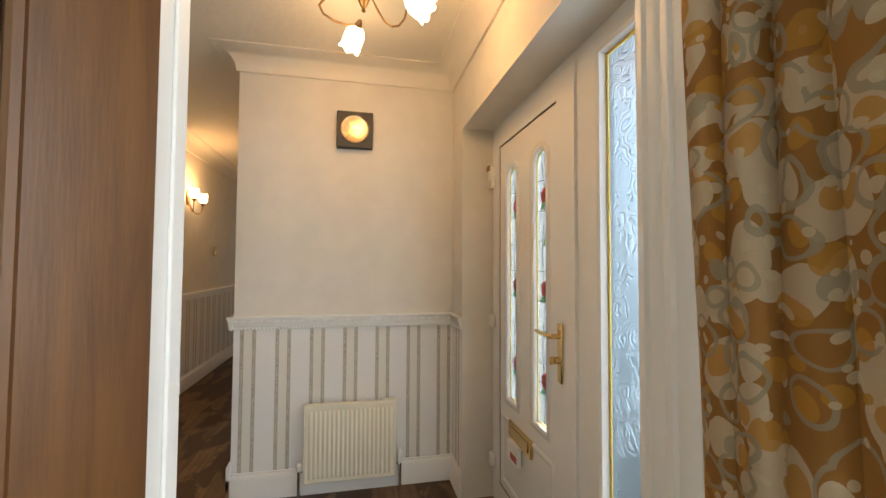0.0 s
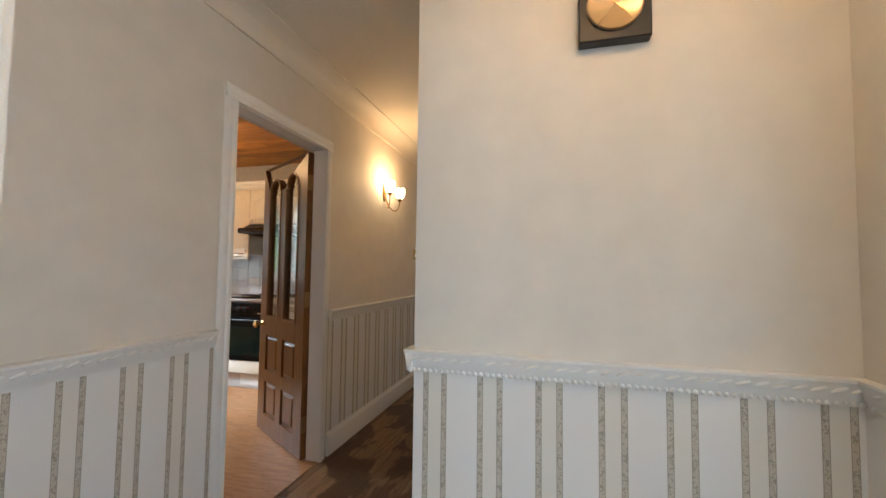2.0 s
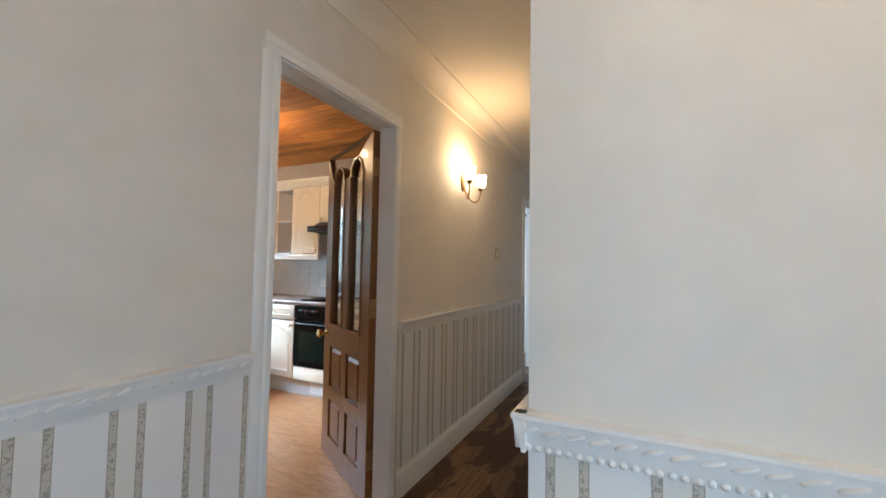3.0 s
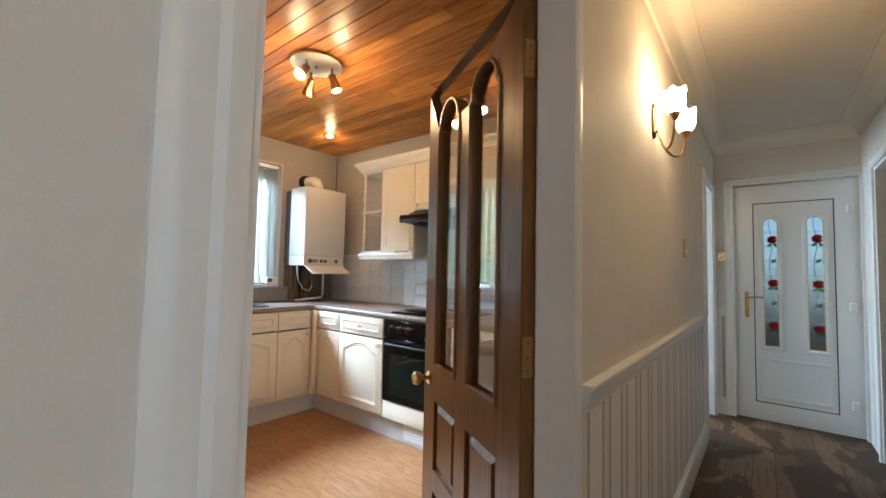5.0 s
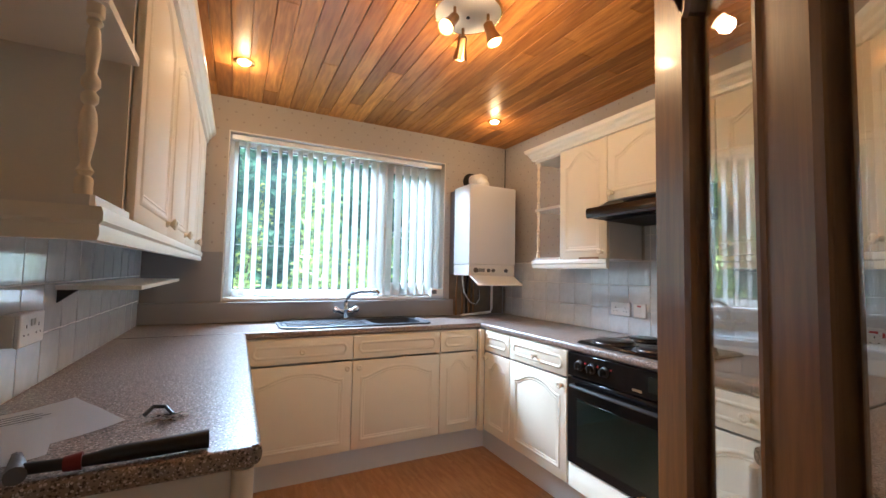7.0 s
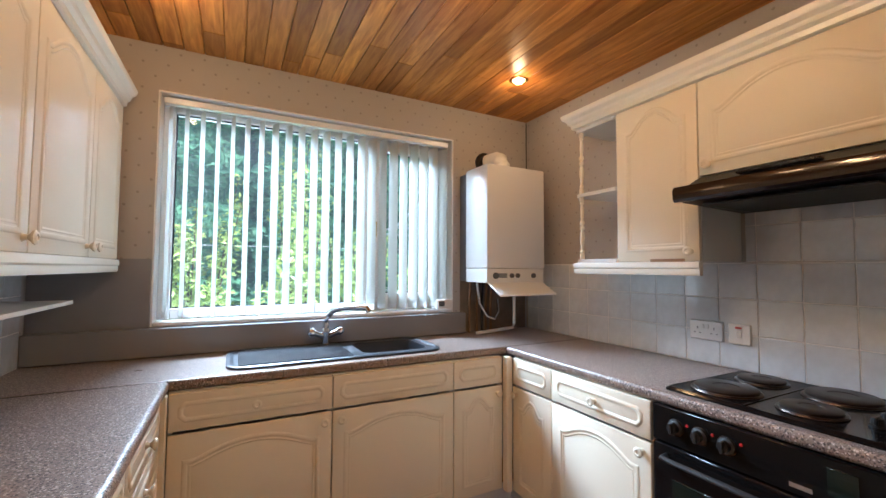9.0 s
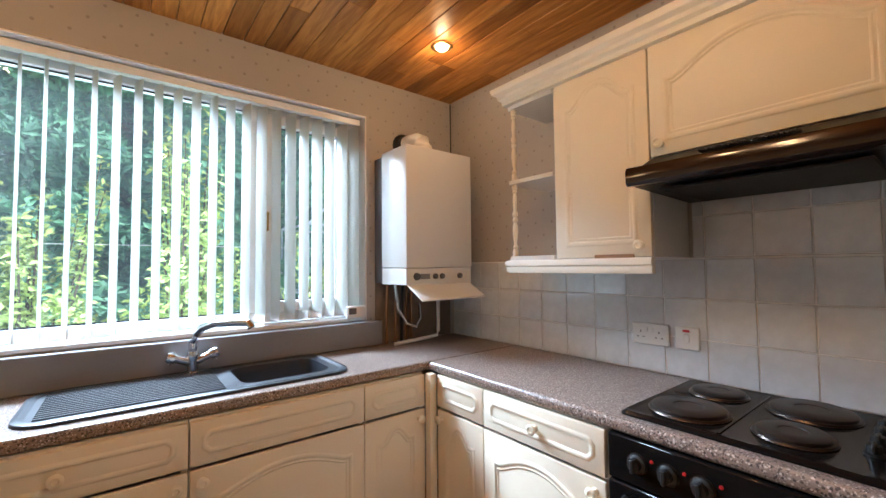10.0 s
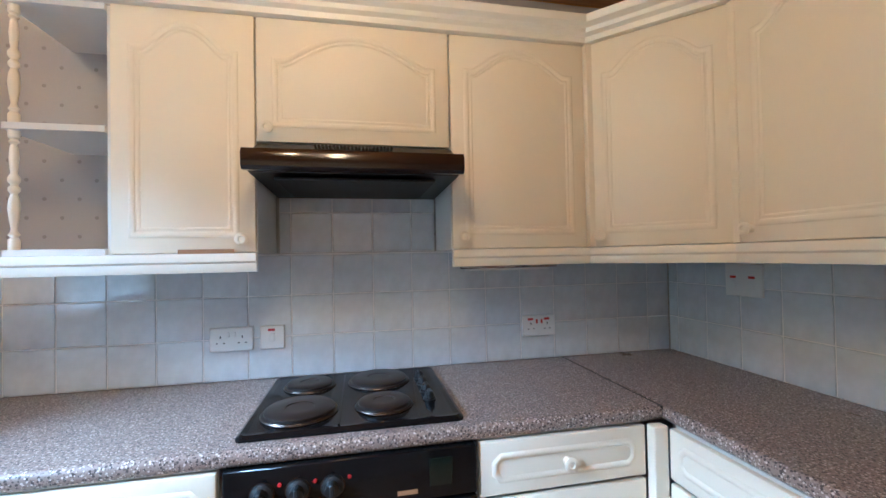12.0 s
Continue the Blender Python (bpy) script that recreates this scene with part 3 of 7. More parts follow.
solo("floor_kitchen", new_box(-2.75, 0.0, -3.148, 0.0, -0.1, 0.0), KFLOOR, "worn orange-brown parquet-pattern vinyl floor", "floor", "structure", smooth=None)
solo("floor_doorway", new_box(-2.523, -1.75, HW, -3.148, -0.1, 0.003), KFLOOR, "worn vinyl floor in the kitchen doorway", "floor", "structure", smooth=None)
# corridor, entrance and lounge shell
wall("wall_clock", "entrance wall with clock, striped paper below the dado", [STRIPE_Y, PAPER], "x", -2.72, -2.60, -5.51, -4.25, -0.15, 2.7, split=0.90, mats=(0, 1, 0, 1))
wall("wall_hall_right", "corridor wall, striped paper below the dado rail", [STRIPE_X, PAPER], "y", -4.37, -4.25, -2.60, 1.90, -0.1, 2.7,
     holes=[(0.55, 1.33, -0.2, 2.0)], split=0.90, mats=(0, 1, 0, 1))
wall("wall_hall_end", "end wall round the back door", [STRIPE_Y, PAPER, RENDERM], "x", 1.78, 2.0, -4.37, HW, -0.1, 2.7,
     holes=[(-4.235, -3.43, -0.2, 2.04)], split=0.90, mats=(0, 1, 2, 2))
wall("wall_front", "front wall with recessed entrance door", [RENDERM, STRIPE_Y, PAPER], "y", -5.80, -5.51, -9.0, -2.60, -0.3, 2.7,
     holes=[(-4.46, -2.955, -0.4, 2.03), (-7.6, -4.95, 0.6, 2.1)], split=0.90, mats=(0, 0, 1, 2), edge=2)
wall("wall_partition", "partition between lounge and entrance", [LOUNGE, PAPER], "x", -4.59, -4.50, -5.51, -4.15, -0.15, 2.7,
     holes=[(-5.6, -4.635, -0.2, 2.0)], mats=(0, 0, 1, 1))
wall("wall_arch_return", "papered return wall beside the lounge door", [PAPER, STRIPE_X], "y", -4.27, -4.15, -4.50, -3.84, -0.15, 2.7, split=0.90, mats=(0, 0, 1, 0))
wall("wall_lounge_back", "plain lounge wall", [PAPER, LOUNGE], "y", -2.2, -2.1, -9.0, -4.5, -0.2, 2.7)
wall("wall_lounge_partition", "plain lounge wall beside the corridor", [LOUNGE, PAPER], "x", -4.59, -4.50, -4.15, -2.2, -0.15, 2.7)
wall("wall_lounge_far", "plain lounge wall", [LOUNGE], "x", -9.1, -9.0, -5.8, -2.1, -0.2, 2.7)
solo("floor_hall", new_box(-4.5, 1.90, -4.25, HW, -0.1, 0.0), HFLOOR, "dark stained old floor with torn underlay patches", "floor", "structure", smooth=None)
solo("floor_entrance", new_box(-4.5, -2.72, -5.8, -4.25, -0.2, FLOOR_P), HFLOOR, "dark brown stained entrance floor", "floor", "structure", smooth=None)
solo("floor_lounge", new_box(-9.0, -4.5, -5.51, -2.2, -0.2, FLOOR_P), BOUNCE_FLOOR, "unseen lounge floor, made pale to bounce light", "floor", "structure", smooth=None)
solo("ceiling_hall", slab(bmesh.new(), "z", CEIL, CEIL + 0.2, -9.0, 1.95, -5.6, -3.2), ARTEX, "cream swirled plaster ceiling", "ceiling", "structure", smooth=None)
solo("ceiling_lounge", slab(bmesh.new(), "z", CEIL + 0.001, CEIL + 0.2, -9.0, -4.45, -3.2, -2.1), ARTEX, "cream swirled plaster ceiling", "ceiling", "structure", smooth=None)
# room beside the far end of the corridor and the room across from it
wall("wall_end_room_back", "plain room wall with a window opening", [PLASTER], "y", -0.80, -0.65, 0.15, 2.6, -0.1, 2.7, holes=[(0.7, 1.9, 0.9, 2.1)])
wall("wall_end_room_side", "plain room wall", [PLASTER], "x", 2.5, 2.6, -3.148, -0.8, -0.1, 2.7)
solo("floor_end_room", new_box(0.15, 2.6, -3.28, -0.65, -0.1, 0.002), HFLOOR, "dark stained floor", "floor", "structure", smooth=None)
solo("ceiling_end_room", slab(bmesh.new(), "z", CEIL, CEIL + 0.2, 0.15, 2.6, -3.2, -0.65), PLASTER, "plain plaster ceiling", "ceiling", "structure", smooth=None)
wall("wall_side_room_back", "plain room wall", [PLASTER], "y", -6.6, -6.5, -2.6, 1.9, -0.1, 2.7)
wall("wall_side_room_end", "plain room wall", [PLASTER], "x", 1.9, 2.0, -6.5, -4.37, -0.1, 2.7)
wall("wall_side_room_near", "plain room wall", [PLASTER], "x", -2.6, -2.5, -6.5, -5.51, -0.1, 2.7)
solo("floor_side_room", new_box(-2.6, 1.9, -6.5, -4.25, -0.1, -0.001), HFLOOR, "dark stained floor", "floor", "structure", smooth=None)
solo("ceiling_side_room", slab(bmesh.new(), "z", CEIL + 0.002, CEIL + 0.2, -2.6, 1.9, -6.6, -5.6), PLASTER, "plain plaster ceiling", "ceiling", "structure", smooth=None)

# kitchen ceiling: boards laid towards the window, with grooves between
bm = bmesh.new()
rng = random.Random(4)
x = -2.75
while x < 0:
    w = 0.0915
    y = -3.148 - rng.random() * 1.5
    while y < 0:
        ln = rng.uniform(0.9, 2.2)
        a, b = max(y, -3.148), min(y + ln, 0)
        if b - a > 0.01:
            box(bm, x + 0.002, min(x + w - 0.002, 0), a + 0.0008, b - 0.0008, 2.44, 2.452, bevel=0.0018)
        y += ln
    x += w
box(bm, -2.75, 0, -3.148, 0, 2.452, 2.6)
solo("ceiling_kitchen", bm, BOARD, "varnished cedar tongue-and-groove board ceiling", "ceiling", "structure", smooth=None)

# coving
COVE = [(0.0, 0.0), (0.125, 0.0), (0.125, -0.008), (0.115, -0.010)] + [(0.115 - 0.1 * math.sin(a), -0.010 - 0.1 * (1 - math.cos(a))) for a in [i * math.pi / 16 for i in range(1, 9)]] + [(0.012, -0.118), (0.0, -0.118)]


ARTEX_PLAIN = mat("cream_painted_plaster", (0.76, 0.72, 0.64), 0.6, vary=0.03, bump=0.05)
line_c = [(-4.50, -5.51), (-2.72, -5.51), (-2.72, -4.25), (1.78, -4.25), (1.78, HW), (-4.50, HW)]
solo("trim_coving", mitred(bmesh.new(), line_c, COVE, CEIL, 1), ARTEX_PLAIN, "cream plaster coving between wall and ceiling", "coving", "structure", smooth=40)

# dado rail with rope and bead enrichment, skirting
DADO_SEC = [(0, 0), (0, -0.075), (0.008, -0.075), (0.010, -0.062), (0.016, -0.054), (0.018, -0.040), (0.022, -0.030), (0.026, -0.014), (0.030, -0.010), (0.030, -0.002), (0.024, 0.0)]


def rope_rail(a, b, out, rich=True, beaded=True):
    a, b, o = Vector((*a, DADO)), Vector((*b, DADO)), Vector((*out, 0))
    rail = tagged(new("trim_dado_rail", mesh_of("trim_dado_rail", sweep(bmesh.new(), DADO_SEC, a, b, o), GLOSSWHITE, 35)), "white painted moulded dado rail", "dado rail", "", "structure")
    if rich:
        d = (b - a).normalized()
        n = int((b - a).length / 0.044)
        bm = bmesh.new()
        for i in range(n):
            c = a + d * (0.022 + i * 0.044) + o * 0.0225 + Vector((0, 0, -0.031))
            turn = Matrix.Translation(c) @ o.to_track_quat("Y", "Z").to_matrix().to_4x4() @ Matrix.Rotation(radians(20), 4, "Y") @ Matrix.Diagonal((0.021, 0.008, 0.0056, 1))
            bmesh.ops.create_icosphere(bm, subdivisions=2, radius=1, matrix=turn)
        beads = int((b - a).length / 0.0195) if beaded else 0
        for i in range(beads):
            c = a + d * (0.010 + i * 0.0195) + o * 0.011 + Vector((0, 0, -0.069))
            bmesh.ops.create_icosphere(bm, subdivisions=1, radius=0.0076, matrix=Matrix.Translation(c))
        ob = part("rope_and_bead_ornament", bm, GLOSSWHITE, rail, smooth=60)
        ob["kind"] = "stuff"
    return rail


rope_rail((-2.72, -5.51), (-2.72, -4.225), (-1, 0))
rope_rail((-2.955, -5.51), (-2.745, -5.51), (0, 1))
rope_rail((-2.748, -4.25), (-1.6, -4.25), (0, 1), False)
rope_rail((-1.6, -4.25), (0.48, -4.25), (0, 1), False)
rope_rail((-4.50, HW), (-2.600, HW), (0, -1), True, False)
rope_rail((-1.662, HW), (0.93, HW), (0, -1), False)
rope_rail((-3.84, -4.290), (-3.84, -4.15), (1, 0), False)
rope_rail((1.78, HW), (1.78, -3.36), (-1, 0), False)

SKIRT = [(0, 0), (0.018, 0), (0.018, 0.118), (0.012, 0.132), (0.006, 0.136), (0.005, 0.146), (0, 0.148)]


def skirting(a, b, out, z=0.0):
    solo("baseboard", sweep(bmesh.new(), SKIRT, (*a, z), (*b, z), (*out, 0)), GLOSSWHITE, "white gloss skirting board, scuffed", "skirting", "structure", smooth=35)


skirting((-2.72, -5.51), (-2.72, -4.232), (-1, 0), FLOOR_P)
skirting((-2.955, -5.51), (-2.738, -5.51), (0, 1), FLOOR_P)
skirting((-2.738, -4.25), (0.48, -4.25), (0, 1))
skirting((-4.50, HW), (-2.597, HW), (0, -1))
skirting((-1.662, HW), (0.93, HW), (0, -1))
skirting((-3.84, -4.27), (-3.84, -4.15), (1, 0))
skirting((1.78, HW), (1.78, -3.36), (-1, 0))
skirting((-4.50, -4.558), (-4.50, -4.27), (1, 0), FLOOR_P)

# architraves
ARCH_SEC = [(0, 0), (0.016, 0), (0.020, 0.008), (0.020, 0.022), (0.014, 0.030), (0.016, 0.050), (0.012, 0.062), (0.006, 0.070), (0, 0.070)]


def architrave(name, label, axis, p, u0, u1, z0, z1, out):
    """A moulded surround on the face axis = p of an opening from u0 to u1, up to z1."""
    holder = thing(name, label, "door frame", kind="structure")
    o = Vector((out, 0, 0)) if axis == "x" else Vector((0, out, 0))
    e = Vector((0, 1, 0)) if axis == "x" else Vector((1, 0, 0))

    def at(u, z):
        return (p, u, z) if axis == "x" else (u, p, z)
    part("side_casing", sweep(bmesh.new(), ARCH_SEC, at(u0, z0), at(u0, z1 + 0.0), o, -e), GLOSSWHITE, holder, smooth=35)
    part("side_casing", sweep(bmesh.new(), ARCH_SEC, at(u1, z0), at(u1, z1 + 0.0), o, e), GLOSSWHITE, holder, smooth=35)
    part("head_casing", sweep(bmesh.new(), ARCH_SEC, at(u0 - 0.07, z1), at(u1 + 0.07, z1), o, Vector((0, 0, 1))), GLOSSWHITE, holder, smooth=35)
    return holder


def lining(holder, axis, p0, p1, u0, u1, z0, z1, t=0.02):
    def bx(ua, ub, za, zb):
        return new_box(p0, p1, ua, ub, za, zb, bevel=0.001) if axis == "x" else new_box(ua, ub, p0, p1, za, zb, bevel=0.001)
    part("jamb_lining", bx(u0, u0 + t, z0, z1), GLOSSWHITE, holder)
    part("jamb_lining", bx(u1 - t, u1, z0, z1), GLOSSWHITE, holder)
    part("head_lining", bx(u0 + t, u1 - t, z1 - t, z1), GLOSSWHITE, holder)


h = architrave("trim_kitchen_door_frame", "white gloss moulded frame of the kitchen doorway", "y", HW, -2.528, -1.752, 0, 1.993, -1)
part("jamb_lining", new_box(-2.523, -2.513, HW - 0.002, -3.146, 0.003, 1.995, bevel=0.001), GLOSSWHITE, h)
part("jamb_lining", new_box(-1.752, -1.722, HW - 0.002, -3.196, 0.003, 1.995, bevel=0.001), GLOSSWHITE, h)
part("head_lining", new_box(-2.513, -1.752, HW - 0.002, -3.196, 1.988, 1.995, bevel=0.001), GLOSSWHITE, h)
part("rebate_lining", new_box(-1.727, -1.7225, -3.195, -3.147, 0.003, 1.995), GLOSSWHITE, h)
h = thing("trim_lounge_door_frame", "white gloss frame of the lounge doorway", "door frame", kind="structure")
part("jamb_lining", new_box(-4.597, -4.498, -4.658, -4.634, FLOOR_P, 2.0, bevel=0.002), GLOSSWHITE, h)
part("door_stop", new_box(-4.555, -4.530, -4.664, -4.658, FLOOR_P, 1.97, bevel=0.002), GLOSSWHITE, h)
part("head_lining", new_box(-4.597, -4.498, -5.508, -4.659, 1.975, 2.0, bevel=0.002), GLOSSWHITE, h)
part("side_casing", sweep(bmesh.new(), ARCH_SEC, (-4.50, -4.630, FLOOR_P), (-4.50, -4.630, 2.0), (1, 0, 0), (0, 1, 0)), GLOSSWHITE, h, smooth=35)
part("head_casing", sweep(bmesh.new(), ARCH_SEC, (-4.50, -5.505, 2.0), (-4.50, -4.56, 2.0), (1, 0, 0), (0, 0, 1)), GLOSSWHITE, h, smooth=35)
part("wall_casing", sweep(bmesh.new(), ARCH_SEC, (-4.462, -5.51, FLOOR_P), (-4.462, -5.51, 1.974), (0, 1, 0), (-1, 0, 0)), GLOSSWHITE, h, smooth=35)
part("wall_casing", sweep(bmesh.new(), ARCH_SEC, (-4.533, -5.51, FLOOR_P), (-4.533, -5.51, 2.05), (0, 1, 0), (-1, 0, 0)), GLOSSWHITE, h, smooth=35)
h = architrave("trim_end_room_frame", "white frame of the doorway at the corridor's end", "y", HW, 1.0, 1.68, 0, 1.99, -1)
lining(h, "y", HW - 0.002, -3.146, 1.0, 1.68, 0.003, 1.99)
h = architrave("trim_side_room_frame", "white frame of a corridor doorway", "y", -4.25, 0.55, 1.33, 0, 2.0, 1)
lining(h, "y", -4.372, -4.248, 0.55, 1.33, 0.003, 2.0)
h = architrave("trim_back_door_frame", "white moulded frame round the back door", "x", 1.78, -4.235, -3.43, 0, 2.04, -1)

# arched alcove panel with embossed paper on the return wall
bm = bmesh.new()
nx, nz = 210, 720
ax0, ax1, az0, az1 = -4.495, -3.92, FLOOR_P, 1.98
flowers = []
prng = random.Random(9)
for i in range(5):
    for j in range(14):
        flowers.append((ax0 + 0.05 + i * 0.135 + (j % 2) * 0.06 + prng.uniform(-0.01, 0.01), az0 + 0.06 + j * 0.15 + prng.uniform(-0.015, 0.015), prng.uniform(0, 6)))


flower_rows = {}
for q in flowers:
    for k in (-1, 0, 1):
        flower_rows.setdefault(int(q[1] / 0.1) + k, []).append(q)


def flower_height(px, pz):
    hgt = 0.0
    for fx, fz, ph in flower_rows.get(int(pz / 0.1), ()):
        dx, dz = px - fx, pz - fz
        if abs(dx) < 0.06 and abs(dz) < 0.07:
            r, a = math.hypot(dx, dz) * (1 + 0.35 * noise.noise(Vector((px * 45, ph, pz * 45)))), math.atan2(dz, dx) + ph
            curl = abs(math.cos(2.5 * a + 60 * r + ph))
            hgt += 0.0085 * math.exp(-((r - 0.030 - 0.010 * math.cos(3 * a)) / 0.0034) ** 2) * (0.25 + 0.75 * math.cos(4 * a + 2 * ph) ** 2)
            hgt += 0.0080 * math.exp(-(r / 0.016) ** 2) * max(0.0, 1.6 * curl - 0.8)
            hgt += 0.0070 * math.exp(-((r - 0.053) / 0.0036) ** 2) * max(0, math.cos(2 * a + ph)) ** 2
    return hgt + 0.0006 * noise.noise(Vector((px * 60, 0, pz * 60)))


grid = [[bm.verts.new((ax0 + (ax1 - ax0) * i / nx, -4.272 - flower_height(ax0 + (ax1 - ax0) * i / nx, az0 + (az1 - az0) * j / nz), az0 + (az1 - az0) * j / nz)) for i in range(nx + 1)] for j in range(nz + 1)]
for j in range(nz):
    for i in range(nx):
        bm.faces.new((grid[j][i], grid[j][i + 1], grid[j + 1][i + 1], grid[j + 1][i]))
solo("wall_embossed_panel", bm, EMBOSS, "grey paper panel embossed with flowers", "wallpaper", "structure", smooth=180)
# white moulded arch trim that frames it, and the plain spandrel above
half, mid, spring, rise = 0.275, -4.20, 1.56, 0.36
arc = [(mid + half * math.cos(a), spring + rise * math.sin(a)) for a in [i * math.pi / 24 for i in range(25)]]
out_arc = [(mid + (half + 0.075) * math.cos(a), spring + (rise + 0.075) * math.sin(a)) for a in [i * math.pi / 24 for i in range(25)]]
bm = bmesh.new()
secs = [(0.0, 0.004), (0.003, 0.026), (0.012, 0.032), (0.020, 0.030), (0.024, 0.016), (0.032, 0.014), (0.036, 0.026), (0.044, 0.028), (0.048, 0.016), (0.056, 0.014), (0.060, 0.022), (0.068, 0.020), (0.073, 0.010), (0.073, 0.0)]
path = [((mid + half, FLOOR_P), (1, 0))] + [((mid + half * math.cos(a), spring + rise * math.sin(a)), (math.cos(a), math.sin(a))) for a in [i * math.pi / 24 for i in range(20)]]
rows = [[bm.verts.new((p[0] + n[0] * o, -4.27 - hgt, p[1] + n[1] * o)) for o, hgt in secs] for p, n in path]
for a, b in zip(rows, rows[1:]):
    for k in range(len(secs) - 1):
        bm.faces.new((a[k], b[k], b[k + 1], a[k + 1]))
solo("trim_arch_moulding", bm, GLOSSWHITE, "white gloss moulded arch trim", "moulding", "structure", smooth=40)
spandrel = [(-3.842, spring)] + [p for p in out_arc if p[0] > -4.49][:] + [(-4.498, CEIL - 0.01), (-3.842, CEIL - 0.01)]
bm = prism(bmesh.new(), spandrel, -4.29, -4.271)
solo("wall_spandrel", bm, PAPER, "cream papered wall above the arch", "wall", "structure", smooth=None)

# ---------------------------------------------------------------- kitchen window, blind and garden
win = thing("window_1", "white plastic casement window, wide fixed light and side opener", "window", (-1.47, 0.12, 1.04), kind="structure")


def sash(x0, x1, z0, z1, y0, y1, w):
    bm = bmesh.new()
    box(bm, x0, x0 + w, y0, y1, z0, z1, 0.004)
    box(bm, x1 - w, x1, y0, y1, z0, z1, 0.004)
    box(bm, x0 + w, x1 - w, y0 + 0.001, y1, z0, z0 + w, 0.004)
    box(bm, x0 + w, x1 - w, y0 + 0.001, y1, z1 - w, z1, 0.004)
    return bm


part("window_frame", sash(-2.295, -0.64, 1.06, 2.205, 0.12, 0.20, 0.055), UPVC, win)
part("mullion", new_box(-1.225, -1.165, 0.121, 0.198, 1.115, 2.15, bevel=0.004), UPVC, win)
part("sash", sash(-1.165, -0.695, 1.115, 2.15, 0.10, 0.17, 0.055), UPVC, win)
for a, b, c, d in ((-2.24, -1.225, 1.115, 2.15), (-1.11, -0.75, 1.17, 2.095)):
    p = part("pane", new_box(a, b, 0.148, 0.152, c, d), PANE, win, smooth=None)
    p.visible_shadow = False
    part("glazing_seal", sash(a, b, c, d, 0.138, 0.146, 0.007), RUBBERBLACK, win)
bm = lathe(bmesh.new(), [(0.013, 0), (0.013, 0.012)], (-1.15, 0.10, 1.62), 12, Matrix.Rotation(radians(90), 4, "X"))
box(bm, -1.158, -1.142, 0.075, 0.087, 1.53, 1.63, 0.004)
part("handle", bm, BRASS, win, "brass casement handle")
part("window_sill", new_box(-2.294, -0.641, -0.005, 0.12, 1.041, 1.060, bevel=0.004), GLOSSWHITE, win)
bm = slab(bmesh.new(), "y", -0.004, 0.004, -2.303, -0.632, 1.04, 2.213, holes=[(-2.296, -0.639, 1.0, 2.206)])
solo("trim_window_edge", bm, GLOSSWHITE, "white edge bead round the window reveal", "trim", "structure", smooth=None)
# boxed ledge below the window
solo("trim_window_ledge", new_box(-2.748, -0.56, -0.055, -0.002, 0.903, 1.036, bevel=0.003), GREYTILE, "grey painted boxed ledge below the window", "ledge", "structure")
solo("wall_grey_tiling", new_box(-2.748, -2.306, -0.012, -0.001, 1.037, 1.37), GREYTILE, "dull grey tiled strip beside the window", "tiling", "structure", smooth=None)

blind = thing("vertical_blind", "white vertical louvre blind, slats turned open", "blind", (-1.47, 0.05, 2.2))
part("headrail", new_box(-2.285, -0.65, 0.035, 0.075, 2.165, 2.200, bevel=0.003), UPVC, blind)
rng = random.Random(12)
n = 23
for i in range(n):
    x = -2.255 + i * (1.57 / (n - 1))
    ang = 107 + rng.uniform(-3.5, 3.5)
    bm = bmesh.new()
    rows = []
    for z in (1.105, 2.150):
        rows.append([bm.verts.new((0.089 * (u - 0.5), 0.006 * math.sin(math.pi * u), z)) for u in (0, 0.25, 0.5, 0.75, 1)])
    for k in range(4):
        bm.faces.new((rows[0][k], rows[0][k + 1], rows[1][k + 1], rows[1][k]))
    bmesh.ops.solidify(bm, geom=bm.faces[:], thickness=0.0009)
    bmesh.ops.transform(bm, matrix=pose(x, 0.055, 0, 0, 0, ang), verts=bm.verts)
    s = part("slat", bm, BLIND, blind, smooth=30)
    bm = new_box(-0.043, 0.043, -0.003, 0.003, 1.075, 1.112)
    bmesh.ops.transform(bm, matrix=pose(x, 0.055, 0, 0, 0, ang), verts=bm.verts)
    part("weight", bm, UPVC, s)
part("cord", tube(bmesh.new(), [(-0.665, 0.05, 2.16), (-0.668, 0.045, 1.6), (-0.66, 0.05, 1.18)], 0.0016, 5), PLASTIC, blind)

# garden
solo("ground", new_box(-150, 150, -150, 150, -0.6, -0.25), GRASS, "lawn and open ground", "ground", "structure", smooth=None)
solo("pavement", new_box(-6, 5, 0.31, 1.9, -0.3, -0.12), PAVING, "pale concrete path beside the house", "path", "structure", smooth=None)
solo("pavement_front", new_box(-9, 3, -8.5, -5.82, -0.3, -0.14), PAVING, "pale concrete drive before the house", "drive", "structure", smooth=None)


def leaf_cloud(n, place, size, seed, droop=0.0):
    """Many small folded leaves; place(rng) gives a point of the crown."""
    rng = random.Random(seed)
    v, f = [], []
    for _ in range(n):
        c = Vector(place(rng))
        s = size * rng.uniform(0.6, 1.4)
        rot = Euler((rng.uniform(-1.2, 1.2) - droop, rng.uniform(-1.2, 1.2), rng.uniform(0, 6.3))).to_matrix()
        k = len(v)
        for q in ((0, -1, 0), (0.42, 0, 0.18), (0, 1, 0), (-0.42, 0, 0.18)):
            v.append(c + rot @ (Vector(q) * s))
        f += [(k, k + 1, k + 2), (k, k + 2, k + 3)]
    return v, f


